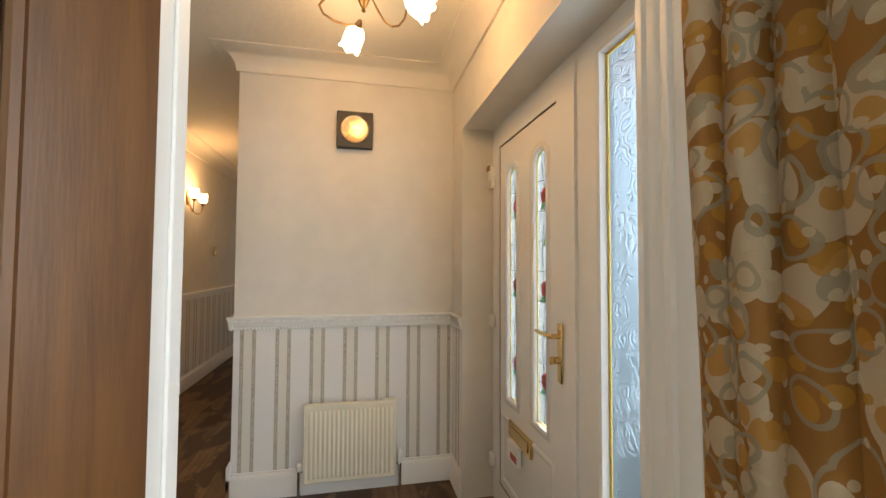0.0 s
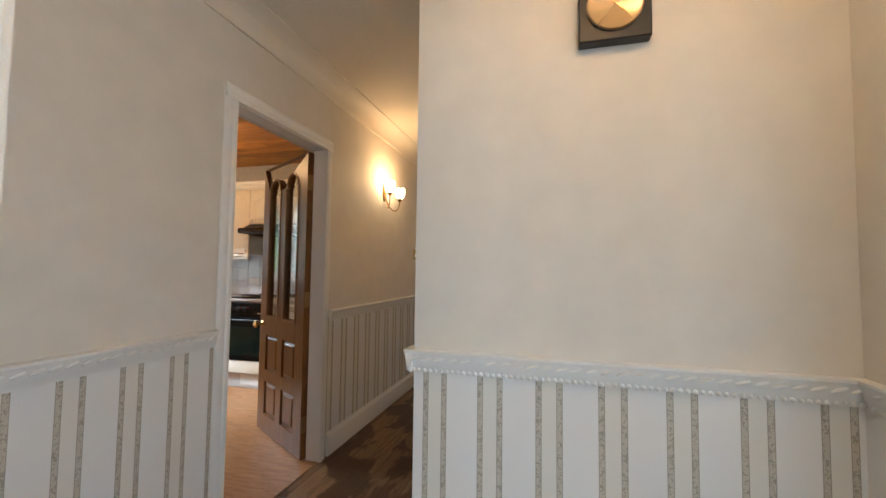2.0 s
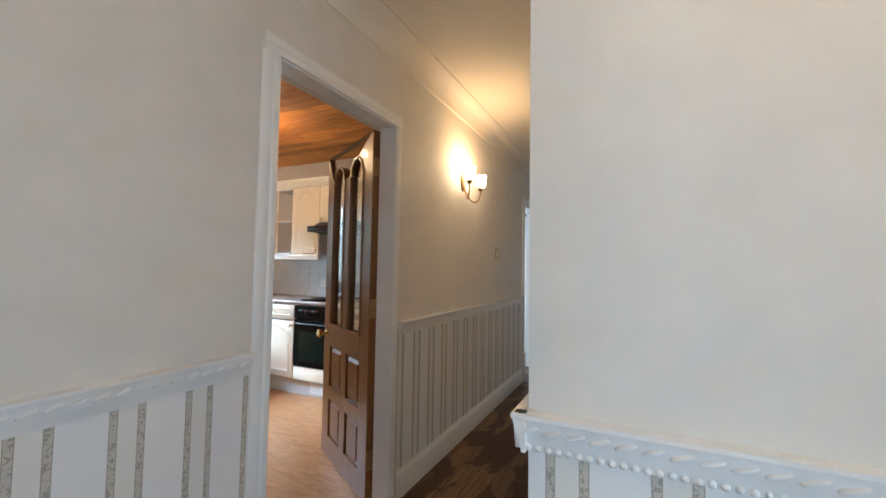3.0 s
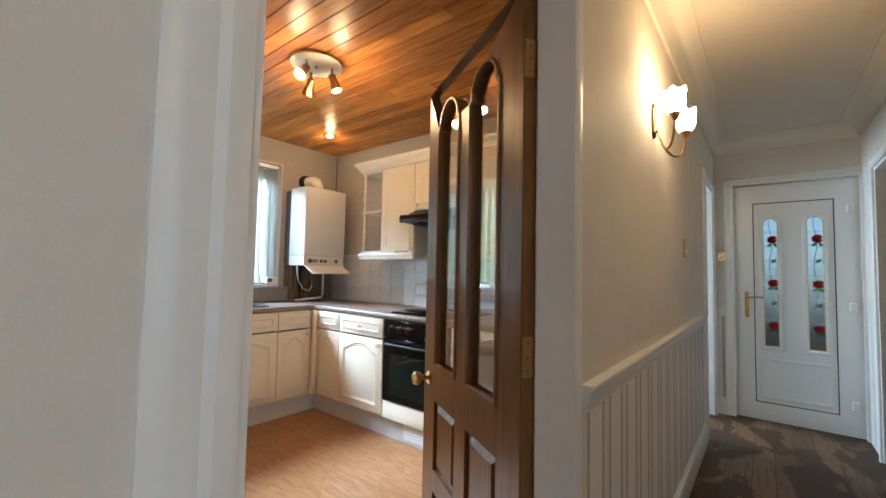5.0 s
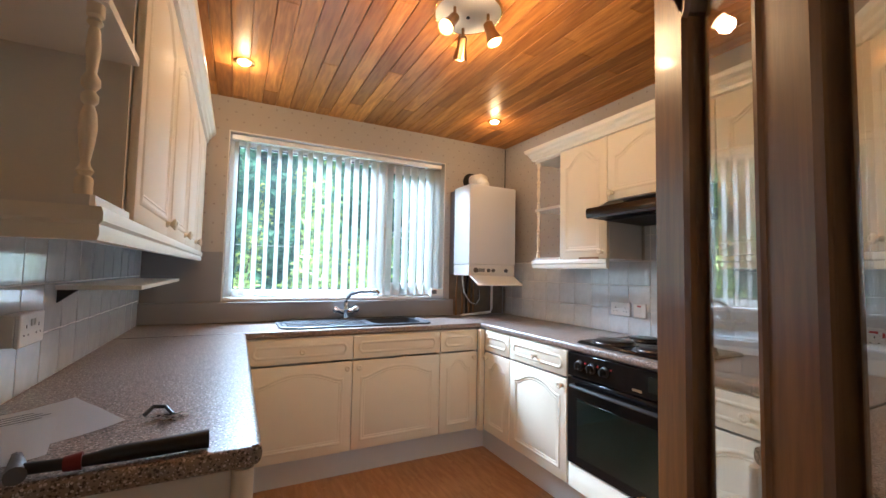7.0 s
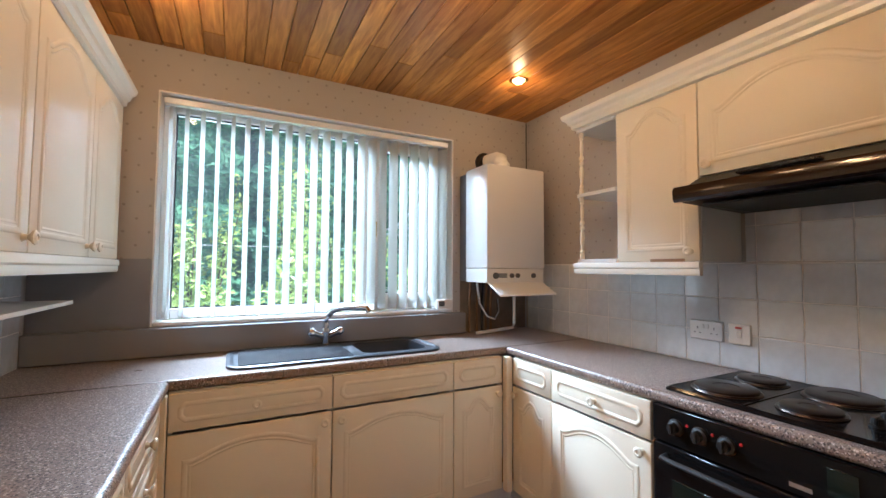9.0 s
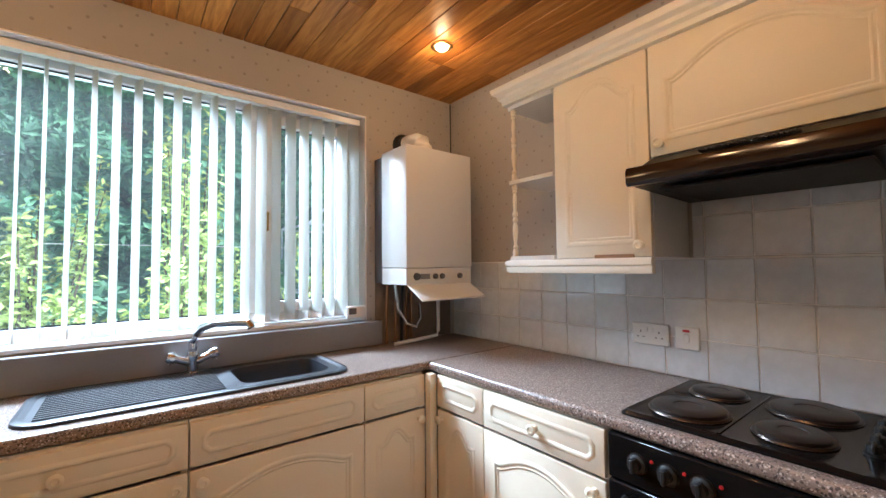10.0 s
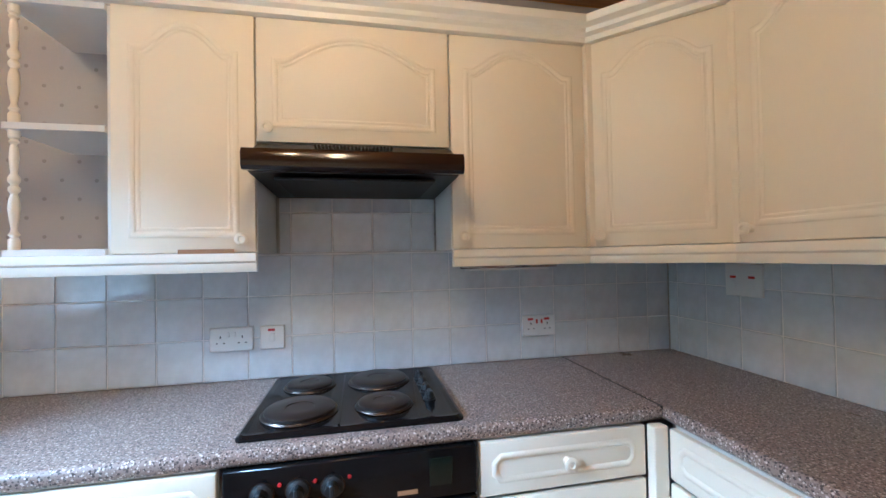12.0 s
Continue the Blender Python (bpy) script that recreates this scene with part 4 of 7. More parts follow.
def foliage(name, n, place, size, seed, material, parent, droop=0.0):
    v, f = leaf_cloud(n, place, size, seed, droop)
    me = bpy.data.meshes.new(name)
    me.from_pydata(v, [], f)
    me.materials.append(material)
    ob = new(name, me)
    ob.parent = parent
    ob.matrix_parent_inverse = Matrix.Translation(-parent.location)
    return ob


def bush_place(cx, cy, z0, rx, ry, rz, lumps, seed):
    r0 = random.Random(seed)
    centres = [(cx + r0.uniform(-0.7, 0.7) * rx, cy + r0.uniform(-0.7, 0.7) * ry, z0 + r0.uniform(0.1, 0.9) * rz, r0.uniform(0.25, 0.5)) for _ in range(lumps)]

    def place(rng):
        x, y, z, s = rng.choice(centres)
        d = Vector((rng.gauss(0, 1), rng.gauss(0, 1), rng.gauss(0, 1))).normalized() * rng.uniform(0.55, 1.0) ** 0.5
        return (x + d.x * s * rx * 0.7, y + d.y * s * ry * 0.7, max(z0, z + d.z * s * rz * 0.55))
    return place


for i, (cx, cy) in enumerate([(-7.2 + 2.2 * k, 7.2) for k in range(8)] + [(-8.3 + 2.2 * k, 8.9) for k in range(9)]):
    hedge = thing("conifer_tree", "tall dense dark green conifer in the boundary hedge", "tree", (cx, cy, -0.25), "conifers of the hedge")
    part("trunk", tube(bmesh.new(), [(cx, cy, -0.25), (cx + 0.05, cy, 2), (cx, cy + 0.05, 4.6)], [0.16, 0.11, 0.03], 8), BARK, hedge)
    top = (5.6 if cy < 8 else 7.4) + 0.5 * math.sin(i * 2.1)

    def place(rng, cx=cx, cy=cy, top=top):
        z = rng.random() ** 0.8
        r = 1.75 * (1 - 0.35 * z) * (0.82 + 0.18 * math.sin(z * 26 + cx)) * rng.uniform(0.72, 1.0)
        a = rng.uniform(0, 2 * math.pi)
        return (cx + r * math.cos(a), cy + 0.9 * r * math.sin(a), -0.1 + z * top)
    foliage("crown", 17000, place, 0.125, 30 + i, LEAFD, hedge, 0.6)
for i, (cx, cy, rx, ry, rz) in enumerate(((-3.6, 3.3, 0.8, 0.6, 1.9), (-2.4, 3.0, 0.7, 0.6, 2.0), (-1.25, 2.9, 0.55, 0.5, 2.6), (-0.3, 3.1, 0.8, 0.6, 1.6), (0.9, 3.0, 0.8, 0.6, 1.4), (2.2, 3.4, 0.9, 0.7, 1.5), (-4.9, 3.8, 0.9, 0.7, 2.2))):
    bush = thing("shrub", "leafy yellow-green garden shrub in sunlight", "shrub", (cx, cy, -0.25), "shrubs below the hedge")
    bm = bmesh.new()
    r0 = random.Random(70 + i)
    shoots = []
    for k in range(11):
        a, q, up = r0.uniform(0, 6.3), r0.uniform(0.2, 0.8), r0.uniform(0.75, 1.2)
        shoots.append([Vector((cx, cy, -0.25)), Vector((cx + 0.5 * q * rx * math.cos(a), cy + 0.5 * q * ry * math.sin(a), 0.4 * rz)), Vector((cx + q * rx * math.cos(a), cy + q * ry * math.sin(a), up * rz))])
        tube(bm, shoots[-1], [0.02, 0.012, 0.004], 5)
    part("stems", bm, BARK, bush)
    low = bush_place(cx, cy, -0.2, rx, ry, 0.62 * rz, 16, 90 + i)

    def shoot_place(rng, shoots=shoots, low=low):
        if rng.random() < 0.5:
            return low(rng)
        p0, p1, p2 = rng.choice(shoots)
        u = rng.uniform(0.25, 1.0)
        c, w = (p0.lerp(p1, 2 * u) if u < 0.5 else p1.lerp(p2, 2 * u - 1)), 0.13 - 0.09 * u
        return (c.x + rng.gauss(0, w), c.y + rng.gauss(0, w), c.z + rng.gauss(0, w))
    foliage("crown", 4200, shoot_place, 0.042, 50 + i, LEAFL, bush)
gh = thing("greenhouse", "small glazed greenhouse with pale metal bars", "greenhouse", (1.75, 5.4, -0.25))
bm = bmesh.new()
gx0, gx1, gy0, gy1, ge, gr = 0.75, 2.75, 4.8, 6.3, 2.1, 3.05
for yy in (gy0, gy1):
    for xx in (gx0, gx0 + 0.5, 1.75, gx1 - 0.5, gx1):
        tube(bm, [(xx, yy, -0.25), (xx, yy, ge + (gr - ge) * (1 - abs(xx - 1.75)))], 0.018, 4)
    tube(bm, [(gx0, yy, ge), (1.75, yy, gr), (gx1, yy, ge)], 0.022, 4)
    for zz in (-0.2, 0.9, ge):
        tube(bm, [(gx0, yy, zz), (gx1, yy, zz)], 0.018, 4)
for xx, zz in ((gx0, ge), (gx1, ge), (1.75, gr), (gx0, 0.9), (gx1, 0.9)):
    tube(bm, [(xx, gy0, zz), (xx, gy1, zz)], 0.02, 4)
part("bars", bm, GALV, gh)
bm = prism(bmesh.new(), [(gx0, ge), (1.75, gr), (1.75, gr - 0.006), (gx0, ge - 0.006)], gy0, gy1)
part("roof_pane", bm, GALVGLASS, gh, smooth=None)
bm = prism(bmesh.new(), [(1.75, gr), (gx1, ge), (gx1, ge - 0.006), (1.75, gr - 0.006)], gy0, gy1)
part("roof_pane", bm, GALVGLASS, gh, smooth=None)
solo("washing_line", tube(bmesh.new(), [(-9, 4.6, 1.75), (-3, 4.6, 1.66), (3, 4.7, 1.68), (9, 4.8, 1.8)], 0.006, 5), PLASTIC, "pale washing line strung across the garden", "washing line")
solo("fence_front", new_box(-12, 6, -12.1, -12, -0.25, 1.1), RENDERM, "low rendered boundary wall across the drive", "garden wall", "structure", smooth=None)
solo("fence_side", new_box(5.0, 5.1, -9, 0, -0.25, 0.95), ROOFTILE, "low dark fence beside the back door", "fence", "structure", smooth=None)
solo("canopy", new_box(2.0, 3.1, -4.8, -2.9, 2.05, 2.15), ROOFTILE, "dark canopy above the back door", "canopy", "structure", smooth=None)
solo("roof_slab", new_box(-9.3, 2.8, -6.8, 0.5, 2.70, 2.85), ROOFTILE, "brown roof over the house", "roof", "structure", smooth=None)

# ---------------------------------------------------------------- fitted kitchen


def cathedral(x0, x1, z0, z1, rise, shoulder=0.03):
    """Outline of a routed panel with an ogee arch at its top, counter-clockwise seen from the front."""
    mid, pts = (x0 + x1) / 2, [(x0, z0), (x1, z0)]
    if rise <= 0:
        return pts + [(x1, z1), (x0, z1)]
    pts.append((x1, z1 - rise))
    curve = []
    for i in range(13):
        u = i / 12
        curve.append((x1 - shoulder - (x1 - shoulder - mid) * u, z1 - rise + rise * (0.5 - 0.5 * math.cos(math.pi * u ** 0.62))))
    pts += curve + [(2 * mid - a, b) for a, b in reversed(curve[:-1])] + [(x0, z1 - rise)]
    return pts


BEAD = [(-0.004, 0.0), (0.0, 0.0035), (0.005, 0.0048), (0.011, 0.0035), (0.014, 0.0006), (0.018, 0.0006), (0.021, 0.0025), (0.026, 0.0012), (0.027, 0.0)]


def door_mesh(w, hgt, rise=0.06, margin=0.055, z0=0.0, x0=0.0):
    """A foil-wrapped door or drawer front with a routed panel; front face at y = 0."""
    bm = new_box(x0 + 0.0015, x0 + w - 0.0015, 0, 0.019, z0 + 0.0015, z0 + hgt - 0.0015, bevel=0.004, seg=2)
    bead_loop(bm, cathedral(x0 + margin, x0 + w - margin, z0 + margin, z0 + hgt - margin * 0.85, rise), BEAD)
    return bm


def drawer_mesh(w, hgt, z0):
    bm = new_box(0.0015, w - 0.0015, 0, 0.019, z0 + 0.0015, z0 + hgt - 0.0015, bevel=0.004, seg=2)
    m, c = 0.036, 0.020
    a, b, lo, hi = m, w - m, z0 + m, z0 + hgt - m
    bead_loop(bm, [(a + c, lo), (b - c, lo), (b, lo + c), (b, hi - c), (b - c, hi), (a + c, hi), (a, hi - c), (a, lo + c)], BEAD[:6])
    return bm


def knob(x, z, parent):
    bm = lathe(bmesh.new(), [(0.012, 0), (0.009, 0.006), (0.007, 0.012), (0.012, 0.018), (0.018, 0.022), (0.019, 0.027), (0.014, 0.031), (0.009, 0.031), (0.007, 0.028), (0.0, 0.028)], (x, 0.0005, z), 16, Matrix.Rotation(radians(90), 4, "X"))
    return part("knob", bm, CREAM, parent, "cream turned knob with a brass centre")


def base_unit(w, label, drawers=1, knob_side=1, drawer_knob=True, depth=0.555):
    u = thing("base_cabinet", label, "cabinet", group="fitted base cabinets")
    bm = bmesh.new()
    for a, b in ((0.0005, 0.018), (w - 0.018, w - 0.0005)):
        box(bm, a, b, 0.021, depth, 0.15, 0.858)
    box(bm, 0.018, w - 0.018, 0.021, depth, 0.15, 0.168)
    box(bm, 0.018, w - 0.018, depth - 0.01, depth, 0.168, 0.858)
    box(bm, 0.018, w - 0.018, 0.021, 0.1, 0.84, 0.858)
    part("body", bm, CARCASS, u, smooth=None)
    if drawers == 1:
        d = part("drawer_front", drawer_mesh(w, 0.143, 0.712), CREAM, u)
        if drawer_knob:
            knob(w / 2, 0.783, d)
        d = part("door", door_mesh(w, 0.548, 0.055 if w > 0.2 else 0.0, z0=0.156), CREAM, u)
        knob(w - 0.035 if knob_side > 0 else 0.035, 0.665, d)
    else:
        z = 0.156
        for hgt in (0.232, 0.182, 0.138, 0.138):
            d = part("drawer_front", drawer_mesh(w, hgt, z), CREAM, u)
            knob(w / 2, z + hgt / 2, d)
            z += hgt + 0.003
    return u


def place_thing(u, x, y, rz, z=0.0):
    u.matrix_basis = pose(x, y, z, 0, 0, rz)
    return u


# window run, then hob run, left run and the run by the door
place_thing(base_unit(0.607, "cream sink base cabinet, arched panel door and drawer front", 1, 1), -2.155, -0.578, 0)
place_thing(base_unit(0.607, "cream sink base cabinet, arched panel door and drawer front", 1, -1, False), -1.546, -0.578, 0)
place_thing(base_unit(0.300, "narrow cream corner base cabinet with drawer", 1, 1, False), -0.938, -0.578, 0)
place_thing(base_unit(0.298, "narrow cream corner base cabinet with drawer", 1, -1, False), -0.600, -0.617, -90)
place_thing(base_unit(0.515, "cream base cabinet with drawer beside the oven", 1, 1), -0.600, -0.917, -90)
place_thing(base_unit(0.490, "cream base cabinet of drawers beside the oven", 1, -1), -0.600, -2.060, -90)
for i, (y0, w) in enumerate(((-2.14, 0.50), (-1.64, 0.50), (-1.14, 0.54))):
    place_thing(base_unit(w, "cream base cabinet below the long worktop", 4 if i == 2 else 1, 1), -2.175, y0, 90)
for i, (x0, w) in enumerate(((-0.632, 0.56),)):
    place_thing(base_unit(w, "cream base cabinet beside the door", 1, -1, depth=0.53), x0, -2.598, 180)
# corner posts and plinths
solo("filler_post", new_box(-2.192, -2.156, -0.612, -0.576, 0.15, 0.858, bevel=0.003), CREAM, "cream corner post between base cabinets", "filler post")
solo("filler_post", new_box(-0.338, -0.300, -2.578, -2.552, 1.366, 2.084, bevel=0.002), CREAM, "cream post between wall cabinets", "filler post")
solo("filler_post", new_box(-0.640, -0.606, -2.880, -2.848, 1.366, 2.084, bevel=0.002), CREAM, "cream post between wall cabinets", "filler post")
solo("filler_post", new_box(-0.637, -0.600, -0.617, -0.578, 0.15, 0.858, bevel=0.003), CREAM, "cream corner post between base cabinets", "filler post")
solo("filler_post", new_box(-0.632, -0.600, -2.598, -2.552, 0.15, 0.858, bevel=0.003), CREAM, "cream corner post between base cabinets", "filler post")
PLINTH = mat("pale_plinth_board", (0.62, 0.61, 0.60), 0.4, vary=0.06)
solo("plinth", new_box(-2.125, -0.534, -0.532, -0.516, 0.001, 0.149), PLINTH, "pale grey plinth under the window cabinets", "plinth", smooth=None)
solo("plinth", new_box(-0.550, -0.534, -2.56, -0.533, 0.001, 0.149), PLINTH, "pale grey plinth under the hob cabinets", "plinth", smooth=None)
solo("plinth", new_box(-2.140, -2.126, -2.12, -0.533, 0.001, 0.149), PLINTH, "pale grey plinth under the long cabinets", "plinth", smooth=None)
solo("plinth", new_box(-1.18, -0.551, -2.65, -2.634, 0.001, 0.149), PLINTH, "pale grey plinth under the door cabinets", "plinth", smooth=None)
vent = thing("plinth_vent", "white slotted vent set in the plinth under the oven", "vent", (-0.552, -1.75, 0.03))
part("plate", new_box(-0.556, -0.551, -1.92, -1.62, 0.02, 0.135, bevel=0.002), PLASTIC, vent)
for i in range(5):
    part("slat", new_box(-0.560, -0.556, -1.91, -1.63, 0.032 + i * 0.02, 0.044 + i * 0.02, bevel=0.001), PLASTIC, vent)


# worktops with rolled front edge
def worktop(name, x0, x1, y0, y1, fronts, holes=()):
    nose = [(0.0, -0.04), (0.009, -0.04), (0.014, -0.037), (0.018, -0.031), (0.020, -0.024), (0.020, -0.013), (0.018, -0.006), (0.014, -0.002), (0.009, 0.0), (0.0, 0.0)]
    box0 = [x0, x1, y0, y1]
    for ax, val in fronts:
        k = 2 * ax if abs(box0[2 * ax] - val) < 1e-5 else 2 * ax + 1
        box0[k] += 0.02 if k % 2 == 0 else -0.02
    bm = slab(bmesh.new(), "z", 0.860, 0.900, *box0, holes=holes)
    for ax, val in fronts:
        low = abs((x0, y0)[ax] - val) < 1e-5
        out = [0, 0, 0]
        out[ax] = -1 if low else 1
        base = val + (0.02 if low else -0.02)
        if ax == 0:
            sweep(bm, nose, (base, box0[2], 0.9), (base, box0[3], 0.9), out)
        else:
            sweep(bm, nose, (box0[0], base, 0.9), (box0[1], base, 0.9), out)
    return solo(name, bm, WORKTOP, "speckled grey-brown laminate worktop with rolled edge", "worktop", group="kitchen worktops", smooth=40)


worktop("worktop", -2.748, -0.001, -0.556, -0.003, [(1, -0.556)], holes=[(-1.365, -1.005, -0.43, -0.13)])
worktop("worktop", -0.600, -0.001, -2.605, -0.559, [(0, -0.600)])
worktop("worktop", -2.748, -2.155, -2.185, -0.559, [(0, -2.155), (1, -2.185)])
worktop("worktop", -1.205, -0.001, -3.146, -2.608, [(1, -2.608), (0, -1.205)])
for nm, a in (("joint", (-0.598, -0.002, -0.560, -0.5555)), ("joint", (-2.746, -2.157, -0.560, -0.5555)), ("joint", (-0.598, -0.002, -2.6095, -2.604))):
    solo("trim_worktop_joint", new_box(a[0], a[1], a[2], a[3], 0.872, 0.9008), BLACKMATT, "dark joint strip between worktops", "joint strip", "structure", smooth=None)

# open end of the long run: end panel and turned corner post
end = thing("end_shelf_unit", "cream open end unit with turned corner post", "cabinet", (-2.45, -2.15, 0))
part("back_panel", new_box(-2.745, -2.205, -2.150, -2.142, 0.001, 0.858), CARCASS, end, smooth=None)
SPINDLE = [(0.020, 0.0), (0.020, 0.14), (0.012, 0.15), (0.018, 0.17), (0.011, 0.185), (0.013, 0.22), (0.019, 0.32), (0.013, 0.42), (0.011, 0.45), (0.019, 0.465), (0.011, 0.48), (0.011, 0.50), (0.019, 0.515), (0.012, 0.53), (0.016, 0.60), (0.019, 0.66), (0.012, 0.74), (0.019, 0.755), (0.012, 0.77), (0.021, 0.785), (0.021, 0.858)]
part("post", lathe(bmesh.new(), SPINDLE, (-2.190, -2.160, 0), 16), CREAM, end, "turned cream post")

# sink and mixer tap
sink = thing("inset_sink", "charcoal composite inset sink with ribbed drainer", "sink", (-1.46, -0.28, 0.9))


def rounded_rect(x0, x1, y0, y1, r, seg=5):
    pts = []
    for cx, cy, a0 in ((x1 - r, y1 - r, 0), (x0 + r, y1 - r, 90), (x0 + r, y0 + r, 180), (x1 - r, y0 + r, 270)):
        pts += [(cx + r * math.cos(radians(a0 + 90 * i / seg)), cy + r * math.sin(radians(a0 + 90 * i / seg))) for i in range(seg + 1)]
    return pts


def ring_stack(bm, loops, close_last=True):
    """Loops of points (x, y, z), alike in number, joined one to the next."""
    rows = [[bm.verts.new(p) for p in l] for l in loops]
    for a, b in zip(rows, rows[1:]):
        for i in range(len(a)):
            j = (i + 1) % len(a)
            bm.faces.new((a[i], a[j], b[j], b[i]))
    if close_last:
        bm.faces.new(rows[-1])
    return bm


def ring(x0, x1, y0, y1, r, z, seg=5):
    return [(a, b, z) for a, b in rounded_rect(x0, x1, y0, y1, r, seg)]


bm = bmesh.new()
ring_stack(bm, [ring(-1.97, -0.945, -0.500, -0.070, 0.09, 0.9005), ring(-1.968, -0.947, -0.498, -0.072, 0.088, 0.910), ring(-1.955, -0.960, -0.485, -0.085, 0.08, 0.914), ring(-1.940, -0.975, -0.470, -0.100, 0.075, 0.908)], False)
# deck between rim and bowl
outer, inner = ring(-1.940, -0.975, -0.470, -0.100, 0.075, 0.908), ring(-1.362, -1.008, -0.425, -0.135, 0.06, 0.907)
ring_stack(bm, [outer, ring(-1.36, -1.00, -0.44, -0.12, 0.07, 0.9075), inner, ring(-1.355, -1.015, -0.418, -0.142, 0.055, 0.88), ring(-1.345, -1.025, -0.408, -0.152, 0.05, 0.745), ring(-1.32, -1.05, -0.385, -0.175, 0.04, 0.735)])
part("bowl_and_deck", bm, SINKM, sink, smooth=35)
for i in range(15):
    y = -0.445 + i * 0.0235
    part("drainer_rib", new_box(-1.92, -1.42, y, y + 0.012, 0.9065, 0.9125, bevel=0.002), SINKM, sink)
part("waste", lathe(bmesh.new(), [(0.04, 0), (0.04, 0.004), (0.0, 0.004)], (-1.18, -0.28, 0.7355), 16), CHROME, sink)
tap = thing("mixer_tap", "chrome mixer tap with swan-neck spout and cross heads", "tap", (-1.487, -0.105, 0.905))
bm = lathe(bmesh.new(), [(0.026, 0), (0.026, 0.006), (0.020, 0.012), (0.019, 0.055), (0.023, 0.065), (0.023, 0.085), (0.015, 0.10), (0.012, 0.11), (0.0, 0.112)], (-1.487, -0.105, 0.905), 20)
part("body", bm, CHROME, tap)
sp = [(-1.487, -0.105, 1.0), (-1.486, -0.108, 1.035), (-1.478, -0.122, 1.070), (-1.458, -0.155, 1.098), (-1.420, -0.205, 1.116), (-1.370, -0.268, 1.122), (-1.322, -0.327, 1.122), (-1.314, -0.337, 1.104)]
part("spout", tube(bmesh.new(), sp, [0.019, 0.018, 0.017, 0.016, 0.015, 0.0145, 0.015, 0.016], 14), CHROME, tap)
for s in (-1, 1):
    c = Vector((-1.487 + s * 0.062, -0.112, 0.975))
    bm = tube(bmesh.new(), [(-1.487 + s * 0.016, -0.106, 0.955), c], 0.016, 10)
    ax = Vector((s * 0.9, -0.05, 0.35)).normalized()
    rot = ax.to_track_quat("Z", "Y").to_matrix().to_4x4()
    lathe(bm, [(0.020, 0), (0.023, 0.02), (0.018, 0.032), (0.0, 0.035)], c, 14, rot)
    for k in range(4):
        e = rot @ Vector((math.cos(k * math.pi / 2) * 0.026, math.sin(k * math.pi / 2) * 0.026, 0.014))
        tube(bm, [c + rot @ Vector((0, 0, 0.014)), c + e], [0.009, 0.007], 8)
    part("cross_head", bm, CHROME, tap)

# hob and oven
hob = thing("electric_hob", "black enamel hob with four sealed plates", "hob", (-0.31, -1.745, 0.9))
bm = bmesh.new()
ring_stack(bm, [ring(-0.558, -0.050, -2.033, -1.455, 0.02, 0.9005), ring(-0.558, -0.050, -2.033, -1.455, 0.02, 0.906), ring(-0.548, -0.060, -2.023, -1.465, 0.02, 0.914), ring(-0.535, -0.073, -2.010, -1.478, 0.015, 0.911)])
part("top", bm, BLACK, hob, smooth=35)
part("divider", new_box(-0.53, -0.078, -1.705, -1.699, 0.911, 0.9135), BLACK, hob, smooth=None)
for cx, cy, r in ((-0.415, -1.590, 0.095), (-0.18, -1.590, 0.074), (-0.415, -1.825, 0.074), (-0.18, -1.820, 0.095)):
    p = part("hotplate", lathe(bmesh.new(), [(r + 0.006, 0.911), (r + 0.006, 0.916), (r, 0.918), (r, 0.925), (r - 0.006, 0.929), (r * 0.42, 0.928), (r * 0.40, 0.926), (0.0, 0.926)], (cx, cy, 0), 40), IRON, hob)
    part("rim", lathe(bmesh.new(), [(r + 0.007, 0.9115), (r + 0.010, 0.913), (r + 0.007, 0.9175), (r + 0.002, 0.918)], (cx, cy, 0), 40), RIMM, p)
for i in range(4):
    bm = lathe(bmesh.new(), [(0.019, 0.911), (0.019, 0.916), (0.015, 0.918), (0.013, 0.934), (0.0, 0.935)], (-0.40 + i * 0.072, -1.962, 0), 16)
    box(bm, -0.40 + i * 0.072 - 0.019, -0.40 + i * 0.072 + 0.019, -1.967, -1.957, 0.917, 0.938, 0.003)
    part("control_knob", bm, BLACKMATT, hob)

oven = thing("built_in_oven", "black built-in electric oven with glass door", "oven", (-0.6, -1.745, 0.27))
y0, y1 = -2.050, -1.445
part("cavity", new_box(-0.578, -0.06, y0 + 0.01, y1 - 0.01, 0.17, 0.856), BLACKMATT, oven, smooth=None)
part("control_panel", new_box(-0.606, -0.579, y0, y1, 0.733, 0.857, bevel=0.003), BLACK, oven)
d = part("oven_door", new_box(-0.608, -0.579, y0, y1, 0.282, 0.728, bevel=0.004), BLACK, oven)
part("door_window", new_box(-0.6105, -0.608, y0 + 0.07, y1 - 0.07, 0.33, 0.62, bevel=0.001), OVENGLASS, d)
part("handle", tube(bmesh.new(), [(-0.608, y0 + 0.05, 0.69), (-0.640, y0 + 0.055, 0.692), (-0.645, y0 + 0.09, 0.692), (-0.645, y1 - 0.09, 0.692), (-0.640, y1 - 0.055, 0.692), (-0.608, y1 - 0.05, 0.69)], 0.009, 8), BLACKMATT, d)
